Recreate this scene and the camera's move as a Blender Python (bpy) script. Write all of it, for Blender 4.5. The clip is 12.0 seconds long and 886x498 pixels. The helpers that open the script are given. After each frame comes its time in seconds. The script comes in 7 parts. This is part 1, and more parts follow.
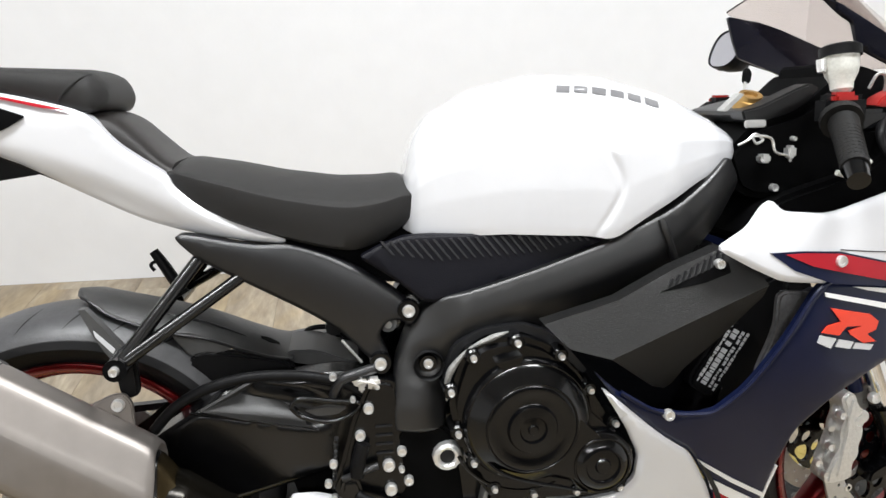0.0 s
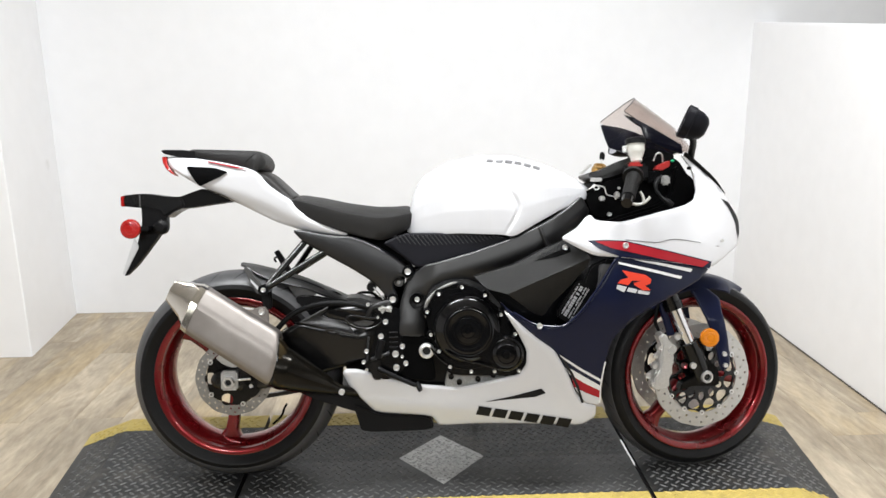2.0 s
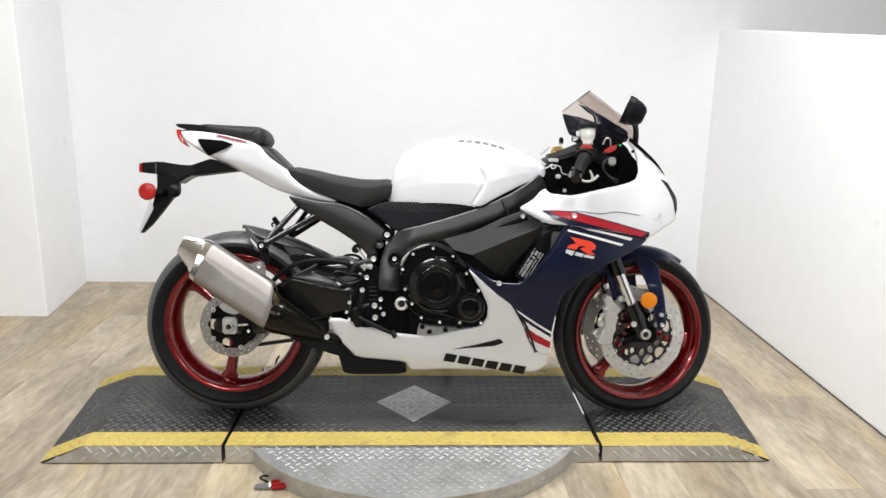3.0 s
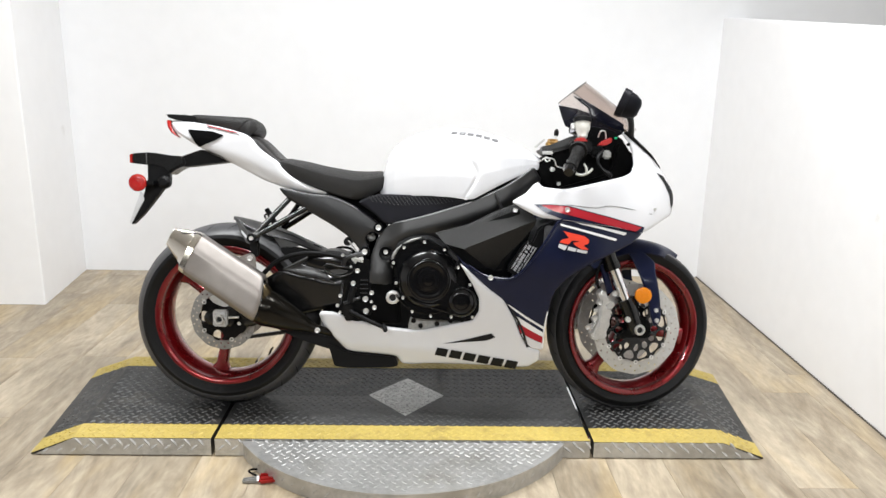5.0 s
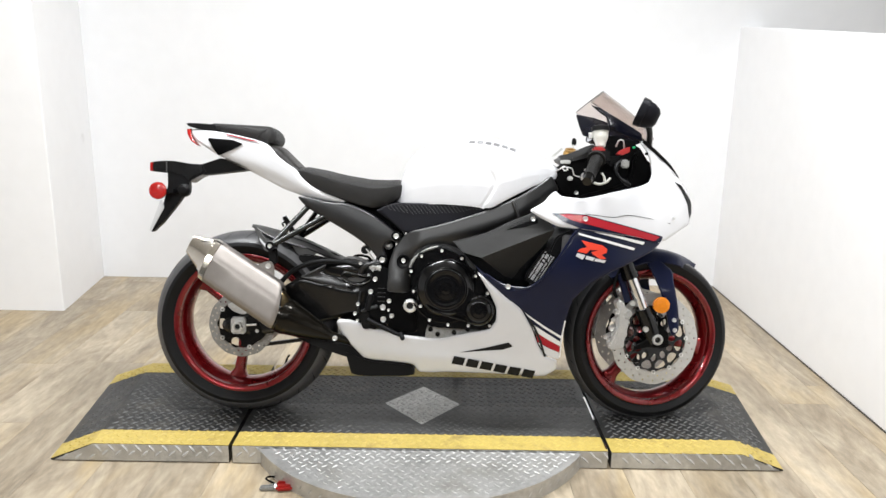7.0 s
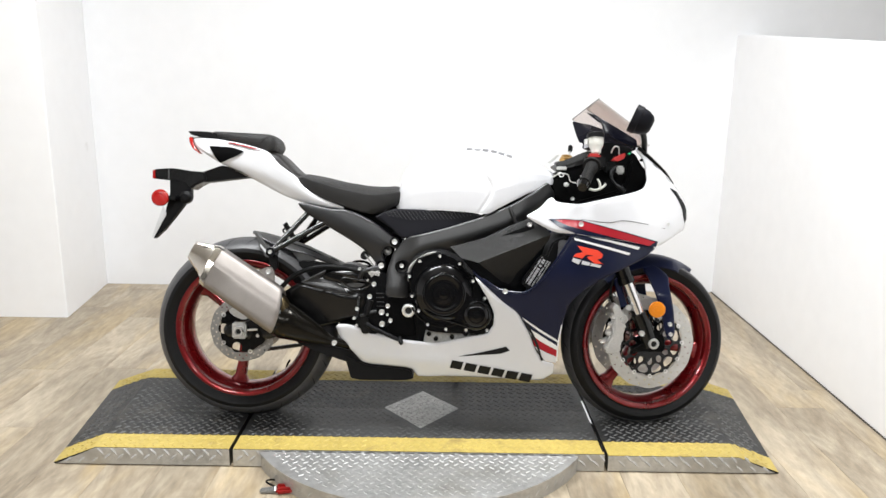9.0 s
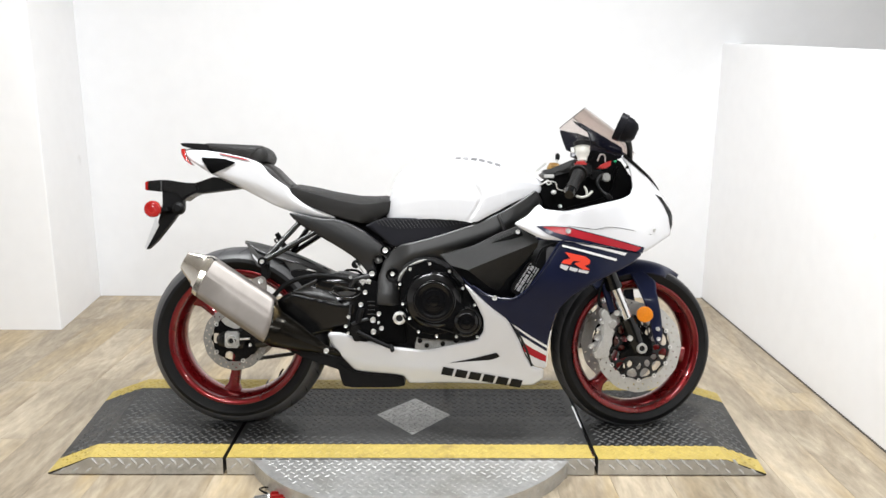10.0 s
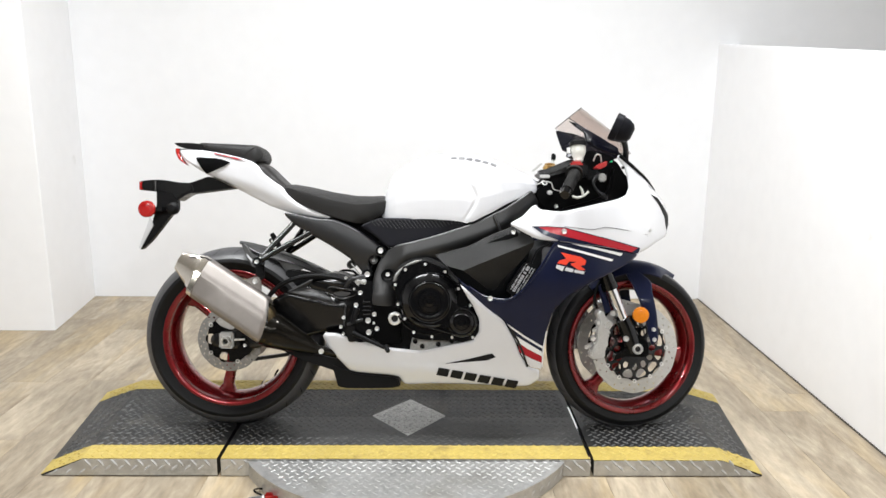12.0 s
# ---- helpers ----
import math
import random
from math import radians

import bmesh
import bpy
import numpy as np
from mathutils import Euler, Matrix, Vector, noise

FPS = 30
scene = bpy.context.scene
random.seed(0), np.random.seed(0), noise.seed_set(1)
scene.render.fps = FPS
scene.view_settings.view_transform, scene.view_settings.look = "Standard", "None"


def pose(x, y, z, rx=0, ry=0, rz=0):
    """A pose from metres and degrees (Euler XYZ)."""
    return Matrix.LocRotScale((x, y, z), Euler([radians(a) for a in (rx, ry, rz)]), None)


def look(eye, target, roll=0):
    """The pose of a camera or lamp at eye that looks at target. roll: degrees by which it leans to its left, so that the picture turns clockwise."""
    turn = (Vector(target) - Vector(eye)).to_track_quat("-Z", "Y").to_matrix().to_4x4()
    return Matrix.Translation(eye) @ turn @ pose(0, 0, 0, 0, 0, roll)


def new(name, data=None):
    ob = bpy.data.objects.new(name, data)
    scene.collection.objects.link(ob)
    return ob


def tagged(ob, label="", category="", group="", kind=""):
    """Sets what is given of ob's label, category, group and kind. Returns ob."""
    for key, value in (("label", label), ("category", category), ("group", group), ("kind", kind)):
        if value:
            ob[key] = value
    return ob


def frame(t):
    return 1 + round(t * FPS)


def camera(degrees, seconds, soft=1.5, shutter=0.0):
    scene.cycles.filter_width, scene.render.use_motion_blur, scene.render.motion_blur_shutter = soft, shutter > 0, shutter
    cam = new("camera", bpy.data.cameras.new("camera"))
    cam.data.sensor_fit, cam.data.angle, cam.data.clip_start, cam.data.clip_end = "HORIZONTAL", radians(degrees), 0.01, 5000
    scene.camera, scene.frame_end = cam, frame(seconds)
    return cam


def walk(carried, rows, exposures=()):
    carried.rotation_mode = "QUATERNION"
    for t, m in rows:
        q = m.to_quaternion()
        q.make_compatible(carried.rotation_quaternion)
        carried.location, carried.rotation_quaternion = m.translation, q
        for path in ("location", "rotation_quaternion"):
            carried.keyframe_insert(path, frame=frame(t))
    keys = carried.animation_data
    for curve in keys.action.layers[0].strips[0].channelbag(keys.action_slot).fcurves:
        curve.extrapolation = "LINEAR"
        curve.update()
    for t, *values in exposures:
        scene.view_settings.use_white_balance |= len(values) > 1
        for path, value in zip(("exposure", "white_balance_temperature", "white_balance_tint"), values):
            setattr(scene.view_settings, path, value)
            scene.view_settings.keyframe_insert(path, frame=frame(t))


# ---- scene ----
cam = camera(62.6, 12.0, 1.5)
PATH = [
    (0, (-0.254, -1.000, 1.161), (-0.003, 0.848, 0.436), -0.1),
    (0.5, (-0.219, -1.319, 1.181), (-0.048, 0.569, 0.585), -1.6),
    (1, (-0.169, -1.615, 1.192), (-0.051, 0.305, 0.705), 0.4),
    (1.5, (-0.177, -1.839, 1.219), (0.060, 0.083, 0.778), 0.1),
    (2, (-0.140, -2.042, 1.226), (-0.076, -0.099, 0.769), -0.7),
    (2.5, (-0.064, -2.219, 1.221), (-0.047, -0.276, 0.776), 0.5),
    (3, (-0.076, -2.377, 1.191), (-0.006, -0.439, 0.738), 0.9),
    (3.2, (-0.085, -2.393, 1.221), (-0.019, -0.455, 0.732), 0.3),
    (4.8, (-0.022, -2.349, 1.211), (0.027, -0.412, 0.714), 1.3),
    (5, (-0.021, -2.349, 1.209), (0.026, -0.411, 0.717), 1.1),
    (5.5, (-0.023, -2.349, 1.206), (0.023, -0.413, 0.708), 1.0),
    (6, (-0.032, -2.347, 1.211), (-0.01, -0.407, 0.724), 0.7),
    (6.5, (-0.037, -2.345, 1.211), (-0.013, -0.403, 0.73), 0.8),
    (7, (-0.039, -2.351, 1.212), (-0.025, -0.407, 0.74), 1.1),
    (7.2, (-0.052, -2.362, 1.211), (-0.032, -0.417, 0.745), 1.2),
    (8.8, (-0.044, -2.39, 1.213), (-0.036, -0.443, 0.756), 1.5),
    (9, (-0.022, -2.384, 1.211), (-0.017, -0.436, 0.761), 0.9),
    (9.5, (-0.014, -2.4, 1.212), (-0.002, -0.45, 0.767), 0.2),
    (10, (-0.007, -2.416, 1.212), (0.013, -0.461, 0.788), 0.4),
    (10.5, (-0.007, -2.415, 1.214), (0.01, -0.461, 0.786), 0.6),
    (11, (-0.006, -2.418, 1.206), (0.012, -0.463, 0.785), 0.7),
    (11.5, (-0.005, -2.414, 1.208), (0.013, -0.459, 0.788), 0.7),
    (12, (-0.003, -2.409, 1.208), (0.026, -0.454, 0.787), 0.5),
]
EXPOSURES = [(0.0, -0.36), (1.0, -0.35), (2.0, -0.34), (3.0, -0.39), (5.0, -0.30), (6.5, -0.24), (9.0, -0.24), (12.0, -0.28)]
walk(cam, [(t, look(eye, target, roll)) for t, eye, target, roll in PATH], EXPOSURES)

# ---- light ----
DECK = 0.06          # height of the platform's deck over the floor
LEAN = 10.0          # the motorcycle leans away on its stand
world = bpy.data.worlds.new("room_air")
world.use_nodes = True
world.node_tree.nodes["Background"].inputs[0].default_value = (1.0, 0.99, 0.97, 1)
world.node_tree.nodes["Background"].inputs[1].default_value = 0.05
scene.world = world


def lamp(x, y, z, sx, sy, watts, rx=0.0):
    d = bpy.data.lights.new("assumed_ceiling_lamp", "AREA")
    d.shape, d.size, d.size_y, d.energy, d.color = "RECTANGLE", sx, sy, watts, (0.965, 0.985, 1.0)
    new("assumed_ceiling_lamp", d).matrix_world = pose(x, y, z, rx)


# Unseen lamps, placed and powered to give the room its brightness.
LAMPS = [(-1.2, -4.4, 158), (1.2, -4.4, 98), (-0.9, -0.3, 90), (0.9, -0.3, 80)]
for lx, ly, watts in LAMPS:
    lamp(lx, ly, 2.83, 1.2, 0.3, watts)


# ---- materials ----
def mat(name, color, rough=0.5, metal=0.0, var=0.12, scale=18.0, bump=0.0, bscale=60.0, coat=0.0, rvar=0.1, stretch=None, rand=0.0, spec=0.5):
    """Colour with cloudy and fine variation, uneven gloss and fine relief."""
    m = bpy.data.materials.new(name)
    m.use_nodes = True
    nt = m.node_tree
    b = nt.nodes["Principled BSDF"]
    b.inputs["Roughness"].default_value, b.inputs["Metallic"].default_value = rough, metal
    b.inputs["Coat Weight"].default_value, b.inputs["Coat Roughness"].default_value = coat, 0.04
    b.inputs["Specular IOR Level"].default_value = spec
    co = nt.nodes.new("ShaderNodeTexCoord")
    mp = nt.nodes.new("ShaderNodeMapping")
    mp.inputs["Scale"].default_value = stretch or (1, 1, 1)
    nt.links.new(co.outputs["Object"], mp.inputs["Vector"])
    if rand:
        ob_info, far = nt.nodes.new("ShaderNodeObjectInfo"), nt.nodes.new("ShaderNodeVectorMath")
        far.operation = "SCALE"
        far.inputs[0].default_value = (37.0, 53.0, 11.0)
        nt.links.new(ob_info.outputs["Random"], far.inputs["Scale"])
        nt.links.new(far.outputs[0], mp.inputs["Location"])
    big, fine = nt.nodes.new("ShaderNodeTexNoise"), nt.nodes.new("ShaderNodeTexNoise")
    for n, sc, de in ((big, scale * 0.25, 3.0), (fine, scale * 4, 6.0)):
        n.inputs["Scale"].default_value, n.inputs["Detail"].default_value = sc, de
        nt.links.new(mp.outputs["Vector"], n.inputs["Vector"])
    mix = nt.nodes.new("ShaderNodeMath")
    mix.operation = "ADD"
    nt.links.new(big.outputs["Fac"], mix.inputs[0])
    nt.links.new(fine.outputs["Fac"], mix.inputs[1])
    rng = nt.nodes.new("ShaderNodeMapRange")
    rng.inputs[1].default_value, rng.inputs[2].default_value = 0.6, 1.4
    rng.inputs[3].default_value, rng.inputs[4].default_value = 1 - var, 1 + var
    nt.links.new(mix.outputs[0], rng.inputs[0])
    hsv = nt.nodes.new("ShaderNodeHueSaturation")
    hsv.inputs["Color"].default_value = (*color, 1)
    last = rng.outputs[0]
    if rand:
        oi = nt.nodes.new("ShaderNodeObjectInfo")
        r2 = nt.nodes.new("ShaderNodeMapRange")
        r2.inputs[3].default_value, r2.inputs[4].default_value = 1 - rand, 1 + rand
        nt.links.new(oi.outputs["Random"], r2.inputs[0])
        mul = nt.nodes.new("ShaderNodeMath")
        mul.operation = "MULTIPLY"
        nt.links.new(last, mul.inputs[0])
        nt.links.new(r2.outputs[0], mul.inputs[1])
        last = mul.outputs[0]
    nt.links.new(last, hsv.inputs["Value"])
    nt.links.new(hsv.outputs[0], b.inputs["Base Color"])
    if rvar:
        rr = nt.nodes.new("ShaderNodeMapRange")
        rr.inputs[3].default_value, rr.inputs[4].default_value = max(0.02, rough - rvar), min(1.0, rough + rvar)
        nt.links.new(big.outputs["Fac"], rr.inputs[0])
        nt.links.new(rr.outputs[0], b.inputs["Roughness"])
    if bump:
        bn, bp = nt.nodes.new("ShaderNodeTexNoise"), nt.nodes.new("ShaderNodeBump")
        bn.inputs["Scale"].default_value, bn.inputs["Detail"].default_value = bscale, 5.0
        nt.links.new(mp.outputs["Vector"], bn.inputs["Vector"])
        bp.inputs["Strength"].default_value, bp.inputs["Distance"].default_value = bump, 0.002
        nt.links.new(bn.outputs["Fac"], bp.inputs["Height"])
        nt.links.new(bp.outputs["Normal"], b.inputs["Normal"])
    return m


def glassy(name, color, rough=0.05, trans=1.0, alpha=1.0):
    m = bpy.data.materials.new(name)
    m.use_nodes = True
    b = m.node_tree.nodes["Principled BSDF"]
    b.inputs["Base Color"].default_value, b.inputs["Roughness"].default_value = (*color, 1), rough
    b.inputs["Transmission Weight"].default_value, b.inputs["IOR"].default_value = trans, 1.45
    b.inputs["Alpha"].default_value = alpha
    return m


M_WHITE = mat("white_pearl_paint", (0.655, 0.66, 0.685), 0.25, 0.0, 0.02, 6, coat=1.0, rvar=0.04)
M_NAVY = mat("navy_paint", (0.0042, 0.007, 0.028), 0.30, 0.0, 0.12, 10, coat=0.12, rvar=0.05, spec=0.22)
M_WING = mat("dark_navy_paint", (0.0022, 0.0024, 0.006), 0.26, 0.0, 0.12, 10, coat=0.15, rvar=0.05, spec=0.22)
M_RED = mat("red_decal", (0.36, 0.008, 0.018), 0.42, 0.0, 0.06, coat=0.1, spec=0.25)
M_LOGO = mat("bright_red_decal", (0.75, 0.05, 0.02), 0.4, 0.0, 0.05)
M_SILVERDECAL = mat("silver_decal", (0.66, 0.67, 0.69), 0.4, 0.2, 0.08)
M_DECALW = mat("white_decal", (0.8, 0.8, 0.8), 0.4, 0.0, 0.03)
M_BADGE = mat("dark_chrome_badge", (0.26, 0.26, 0.27), 0.3, 0.5, 0.1)
M_DECALK = mat("black_decal", (0.004, 0.004, 0.005), 0.45, 0.0, 0.05, spec=0.2)
M_PLASTIC = mat("black_plastic", (0.0035, 0.0035, 0.004), 0.45, 0.0, 0.2, 30, bump=0.25, bscale=900, spec=0.15)
M_BLACK = mat("deep_black_plastic", (0.002, 0.002, 0.0022), 0.6, 0.0, 0.2, 30, spec=0.04)
M_FRAME = mat("satin_black_frame", (0.0035, 0.0036, 0.004), 0.40, 0.0, 0.15, 14, bump=0.10, bscale=500, spec=0.75)
M_SUB = mat("dark_grey_plastic", (0.005, 0.0053, 0.0065), 0.36, 0.0, 0.2, 14, bump=0.2, bscale=700, spec=0.6)
M_HUG = mat("grey_hugger_plastic", (0.055, 0.055, 0.055), 0.42, 0.0, 0.25, 14, bump=0.3, bscale=500, spec=0.5)
M_AIR = mat("grained_grey_plastic", (0.006, 0.006, 0.006), 0.40, 0.0, 0.35, 30, bump=0.5, bscale=260, stretch=(1, 1, 6), spec=0.38)
M_ENGINE = mat("black_engine_paint", (0.0018, 0.0019, 0.0023), 0.15, 0.0, 0.2, 14, bump=0.05, bscale=900, rvar=0.05, spec=0.40)
M_SWING = mat("satin_black_swingarm_paint", (0.0018, 0.0018, 0.0021), 0.24, 0.0, 0.2, 14, bump=0.05, bscale=700, rvar=0.06, spec=0.5)
M_CAST = mat("bare_cast_alloy", (0.52, 0.52, 0.51), 0.45, 0.7, 0.2, 30, bump=0.4, bscale=400)
M_SUMP = mat("dull_cast_alloy", (0.30, 0.30, 0.29), 0.55, 0.6, 0.45, 60, bump=0.6, bscale=250)
M_SEAT = mat("black_seat_vinyl", (0.0105, 0.010, 0.0098), 0.5, 0.0, 0.12, 20, bump=0.5, bscale=1200, spec=0.36)
M_HUMP = mat("dark_brown_seat_panel", (0.011, 0.0095, 0.0088), 0.42, 0.0, 0.15, 20, bump=0.3, bscale=900, spec=0.3)
M_RUBBER = mat("tyre_rubber", (0.005, 0.005, 0.0055), 0.5, 0.0, 0.18, 16, bump=0.2, bscale=300, spec=0.2)
M_SCUFF = mat("scuffed_tread_rubber", (0.055, 0.055, 0.058), 0.46, 0.0, 0.3, 16, bump=0.25, bscale=250, spec=0.6)
M_PANEL = mat("ribbed_black_panel", (0.0032, 0.0032, 0.006), 0.5, 0.0, 0.1, 14, bump=0.2, bscale=500, spec=0.15)
M_RIB = mat("ribbed_grey_edge", (0.013, 0.013, 0.015), 0.45, 0.0, 0.1, 14, spec=0.35)
M_WORN = mat("worn_grey_deck", (0.042, 0.042, 0.042), 0.42, 0.2, 0.5, 9, bump=0.25, bscale=150)
M_TREAD = mat("rubbed_tread_studs", (0.10, 0.10, 0.098), 0.5, 0.1, 0.35, 20)
M_RIM = mat("red_wheel_paint", (0.165, 0.0035, 0.0055), 0.28, 0.70, 0.3, 30, coat=0.8, rvar=0.06)
# Darker copy of M_STEEL, for the rear disc only.
M_STEELR = mat("dark_rear_disc_steel", (0.27, 0.265, 0.255), 0.42, 0.75, 0.2, 20, bump=0.15, bscale=300)
M_STEEL = mat("brushed_disc_steel", (0.52, 0.515, 0.50), 0.45, 0.75, 0.12, 20, bump=0.15, bscale=300)
M_TITAN = mat("brushed_silencer_metal", (0.275, 0.252, 0.235), 0.46, 0.85, 0.10, 8)
M_CAP = mat("polished_silencer_cap", (0.74, 0.70, 0.64), 0.11, 0.97, 0.06, rvar=0.04)
M_STRAP = mat("satin_strap_metal", (0.62, 0.58, 0.51), 0.16, 0.95, 0.08, rvar=0.05)
M_BRONZE = mat("heat_tinted_pipe", (0.075, 0.055, 0.027), 0.24, 0.9, 0.45, 10)
M_PIPE = mat("dark_heat_tinted_pipe", (0.011, 0.0095, 0.007), 0.20, 0.7, 0.5, 10, rvar=0.06)
M_CHROME = mat("chrome", (0.75, 0.75, 0.76), 0.15, 1.0, 0.05)
M_BOLT = mat("zinc_bolt", (0.80, 0.80, 0.79), 0.30, 0.75, 0.12, 60)
M_CALIPER = mat("silver_caliper", (0.72, 0.72, 0.71), 0.30, 0.65, 0.14, 40, bump=0.5, bscale=220)
M_GOLD = mat("gold_anodised", (0.42, 0.26, 0.09), 0.35, 0.8, 0.1)
M_REDPART = mat("red_switch", (0.32, 0.012, 0.01), 0.4, 0.2)
M_GREEN = mat("green_indicator", (0.02, 0.5, 0.2), 0.3)
M_RESV = mat("milky_plastic", (0.60, 0.60, 0.555), 0.3, 0.0, 0.2, 60)
M_LENSR = mat("red_reflector_lens", (0.34, 0.010, 0.008), 0.2, 0.0, 0.15, 60, coat=0.4)
M_LENSA = mat("amber_reflector_lens", (0.72, 0.22, 0.008), 0.2, 0.0, 0.2, 60, coat=0.6)
M_SCREEN = glassy("smoked_screen", (0.80, 0.72, 0.68), 0.03)
M_MIRROR = mat("mirror_glass", (0.50, 0.50, 0.54), 0.12, 0.9, 0.02, rvar=0.03)
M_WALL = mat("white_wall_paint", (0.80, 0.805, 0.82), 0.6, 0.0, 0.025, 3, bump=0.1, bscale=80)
# Scuffed copy, paler than M_WALL to make up for the partition's weaker light.
M_WALLS = mat("scuffed_brightened_wall_paint", (0.89, 0.89, 0.90), 0.6, 0.0, 0.025, 3, bump=0.1, bscale=80)
M_JOINT = mat("dark_joint_grey", (0.09, 0.08, 0.07), 0.7, 0.0, 0.4, 40)
# Unseen wall's grey, kept dark so black parts reflect less.
M_DIM = mat("unseen_dark_wall_paint", (0.06, 0.06, 0.06), 0.7, 0.0, 0.05, 3)
# Grey rather than white, to hold back light from the unseen ceiling.
M_CEIL = mat("ceiling_paint", (0.45, 0.45, 0.45), 0.8, 0.0, 0.03, 3)
M_DECKK = mat("worn_black_deck_paint", (0.022, 0.0224, 0.0228), 0.42, 0.2, 0.4, 12, bump=0.2, bscale=200, spec=0.35)
M_DECKY = mat("worn_yellow_paint", (0.44, 0.335, 0.085), 0.55, 0.0, 0.16, 16, bump=0.2, bscale=200)
M_PLATE = mat("bare_tread_plate", (0.50, 0.50, 0.49), 0.42, 0.7, 0.30, 14, bump=0.3, bscale=120, rvar=0.15)
M_STUD = mat("rubbed_steel_studs", (0.47, 0.47, 0.46), 0.5, 0.4, 0.25, 20)
M_GAP = mat("dark_gap", (0.01, 0.01, 0.01), 0.8)
M_PLANK = mat("oak_vinyl_plank", (0.33, 0.275, 0.21), 0.42, 0.0, 0.36, 4, bump=0.12, bscale=60, stretch=(3.6, 0.9, 1), rand=0.09)


def streaks(m, pale, brown, honey):
    """Long soft brown streaks and honey-coloured bands along a plank."""
    nt = m.node_tree
    hsv = next(n for n in nt.nodes if n.type == "HUE_SAT")
    mp = next(n for n in nt.nodes if n.type == "MAPPING")
    n1 = nt.nodes.new("ShaderNodeTexNoise")
    n1.inputs["Scale"].default_value, n1.inputs["Detail"].default_value, n1.inputs["Roughness"].default_value, n1.inputs["Distortion"].default_value = 1.7, 8.0, 0.68, 1.3
    nt.links.new(mp.outputs["Vector"], n1.inputs["Vector"])
    ramp = nt.nodes.new("ShaderNodeValToRGB")
    ramp.color_ramp.elements[0].position, ramp.color_ramp.elements[1].position = 0.28, 0.70
    ramp.color_ramp.elements[0].color, ramp.color_ramp.elements[1].color = (*brown, 1), (*pale, 1)
    nt.links.new(n1.outputs["Fac"], ramp.inputs["Fac"])
    n2 = nt.nodes.new("ShaderNodeTexNoise")
    n2.inputs["Scale"].default_value, n2.inputs["Detail"].default_value, n2.inputs["Roughness"].default_value, n2.inputs["Distortion"].default_value = 0.75, 4.0, 0.6, 0.8
    nt.links.new(mp.outputs["Vector"], n2.inputs["Vector"])
    band = nt.nodes.new("ShaderNodeMapRange")
    band.inputs["From Min"].default_value, band.inputs["From Max"].default_value, band.inputs["To Max"].default_value = 0.50, 0.66, 0.62
    nt.links.new(n2.outputs["Fac"], band.inputs["Value"])
    mix = nt.nodes.new("ShaderNodeMixRGB")
    mix.inputs["Color2"].default_value = (*honey, 1)
    nt.links.new(band.outputs["Result"], mix.inputs["Fac"])
    nt.links.new(ramp.outputs["Color"], mix.inputs["Color1"])
    nt.links.new(mix.outputs["Color"], hsv.inputs["Color"])


streaks(M_PLANK, (0.445, 0.38, 0.285), (0.185, 0.143, 0.095), (0.40, 0.295, 0.150))


def stains(m, dark, low, high, scale):
    """Sparse faint smudges over a plain paint."""
    nt = m.node_tree
    hsv = next(n for n in nt.nodes if n.type == "HUE_SAT")
    co = next(n for n in nt.nodes if n.type == "TEX_COORD")
    n1 = nt.nodes.new("ShaderNodeTexNoise")
    n1.inputs["Scale"].default_value, n1.inputs["Detail"].default_value, n1.inputs["Roughness"].default_value = scale, 7.0, 0.6
    nt.links.new(co.outputs["Object"], n1.inputs["Vector"])
    ramp = nt.nodes.new("ShaderNodeValToRGB")
    ramp.color_ramp.elements[0].position, ramp.color_ramp.elements[1].position = low, high
    ramp.color_ramp.elements[0].color, ramp.color_ramp.elements[1].color = tuple(hsv.inputs["Color"].default_value), (*dark, 1)
    nt.links.new(n1.outputs["Fac"], ramp.inputs["Fac"])
    nt.links.new(ramp.outputs["Color"], hsv.inputs["Color"])


stains(M_WALLS, (0.64, 0.63, 0.61), 0.70, 0.84, 3.1)
stains(M_DECKK, (0.075, 0.068, 0.058), 0.52, 0.75, 9.0)
stains(M_PLATE, (0.30, 0.29, 0.27), 0.50, 0.72, 7.0)
M_INLAY = mat("speckled_steel_inlay", (0.46, 0.46, 0.45), 0.5, 0.5, 0.4, 60, bump=0.5, bscale=150, rvar=0.2)
stains(M_INLAY, (0.10, 0.095, 0.09), 0.53, 0.66, 95.0)
stains(M_DECKY, (0.26, 0.19, 0.06), 0.55, 0.75, 14.0)
M_STAY = mat("pale_grey_stay_plastic", (0.15, 0.15, 0.155), 0.5, 0.0, 0.4, 30, bump=0.4, bscale=300)
M_GRIP = mat("grip_rubber", (0.008, 0.0078, 0.0076), 0.55, 0.0, 0.2, 30, bump=0.5, bscale=400, spec=0.22)
M_CABLE = mat("cable_rubber", (0.004, 0.004, 0.004), 0.6, spec=0.07)


# ---- mesh builders ----
def part(name, bm, material, parent=None, label="", smooth=35):
    me = bpy.data.meshes.new(name)
    bmesh.ops.recalc_face_normals(bm, faces=bm.faces[:])
    bm.to_mesh(me)
    bm.free()
    if smooth:
        me.polygons.foreach_set("use_smooth", [True] * len(me.polygons))
        me.set_sharp_from_angle(angle=radians(smooth))
    me.materials.append(material)
    ob = new(name, me)
    ob.parent = parent
    if label:
        ob["label"] = label
    return ob


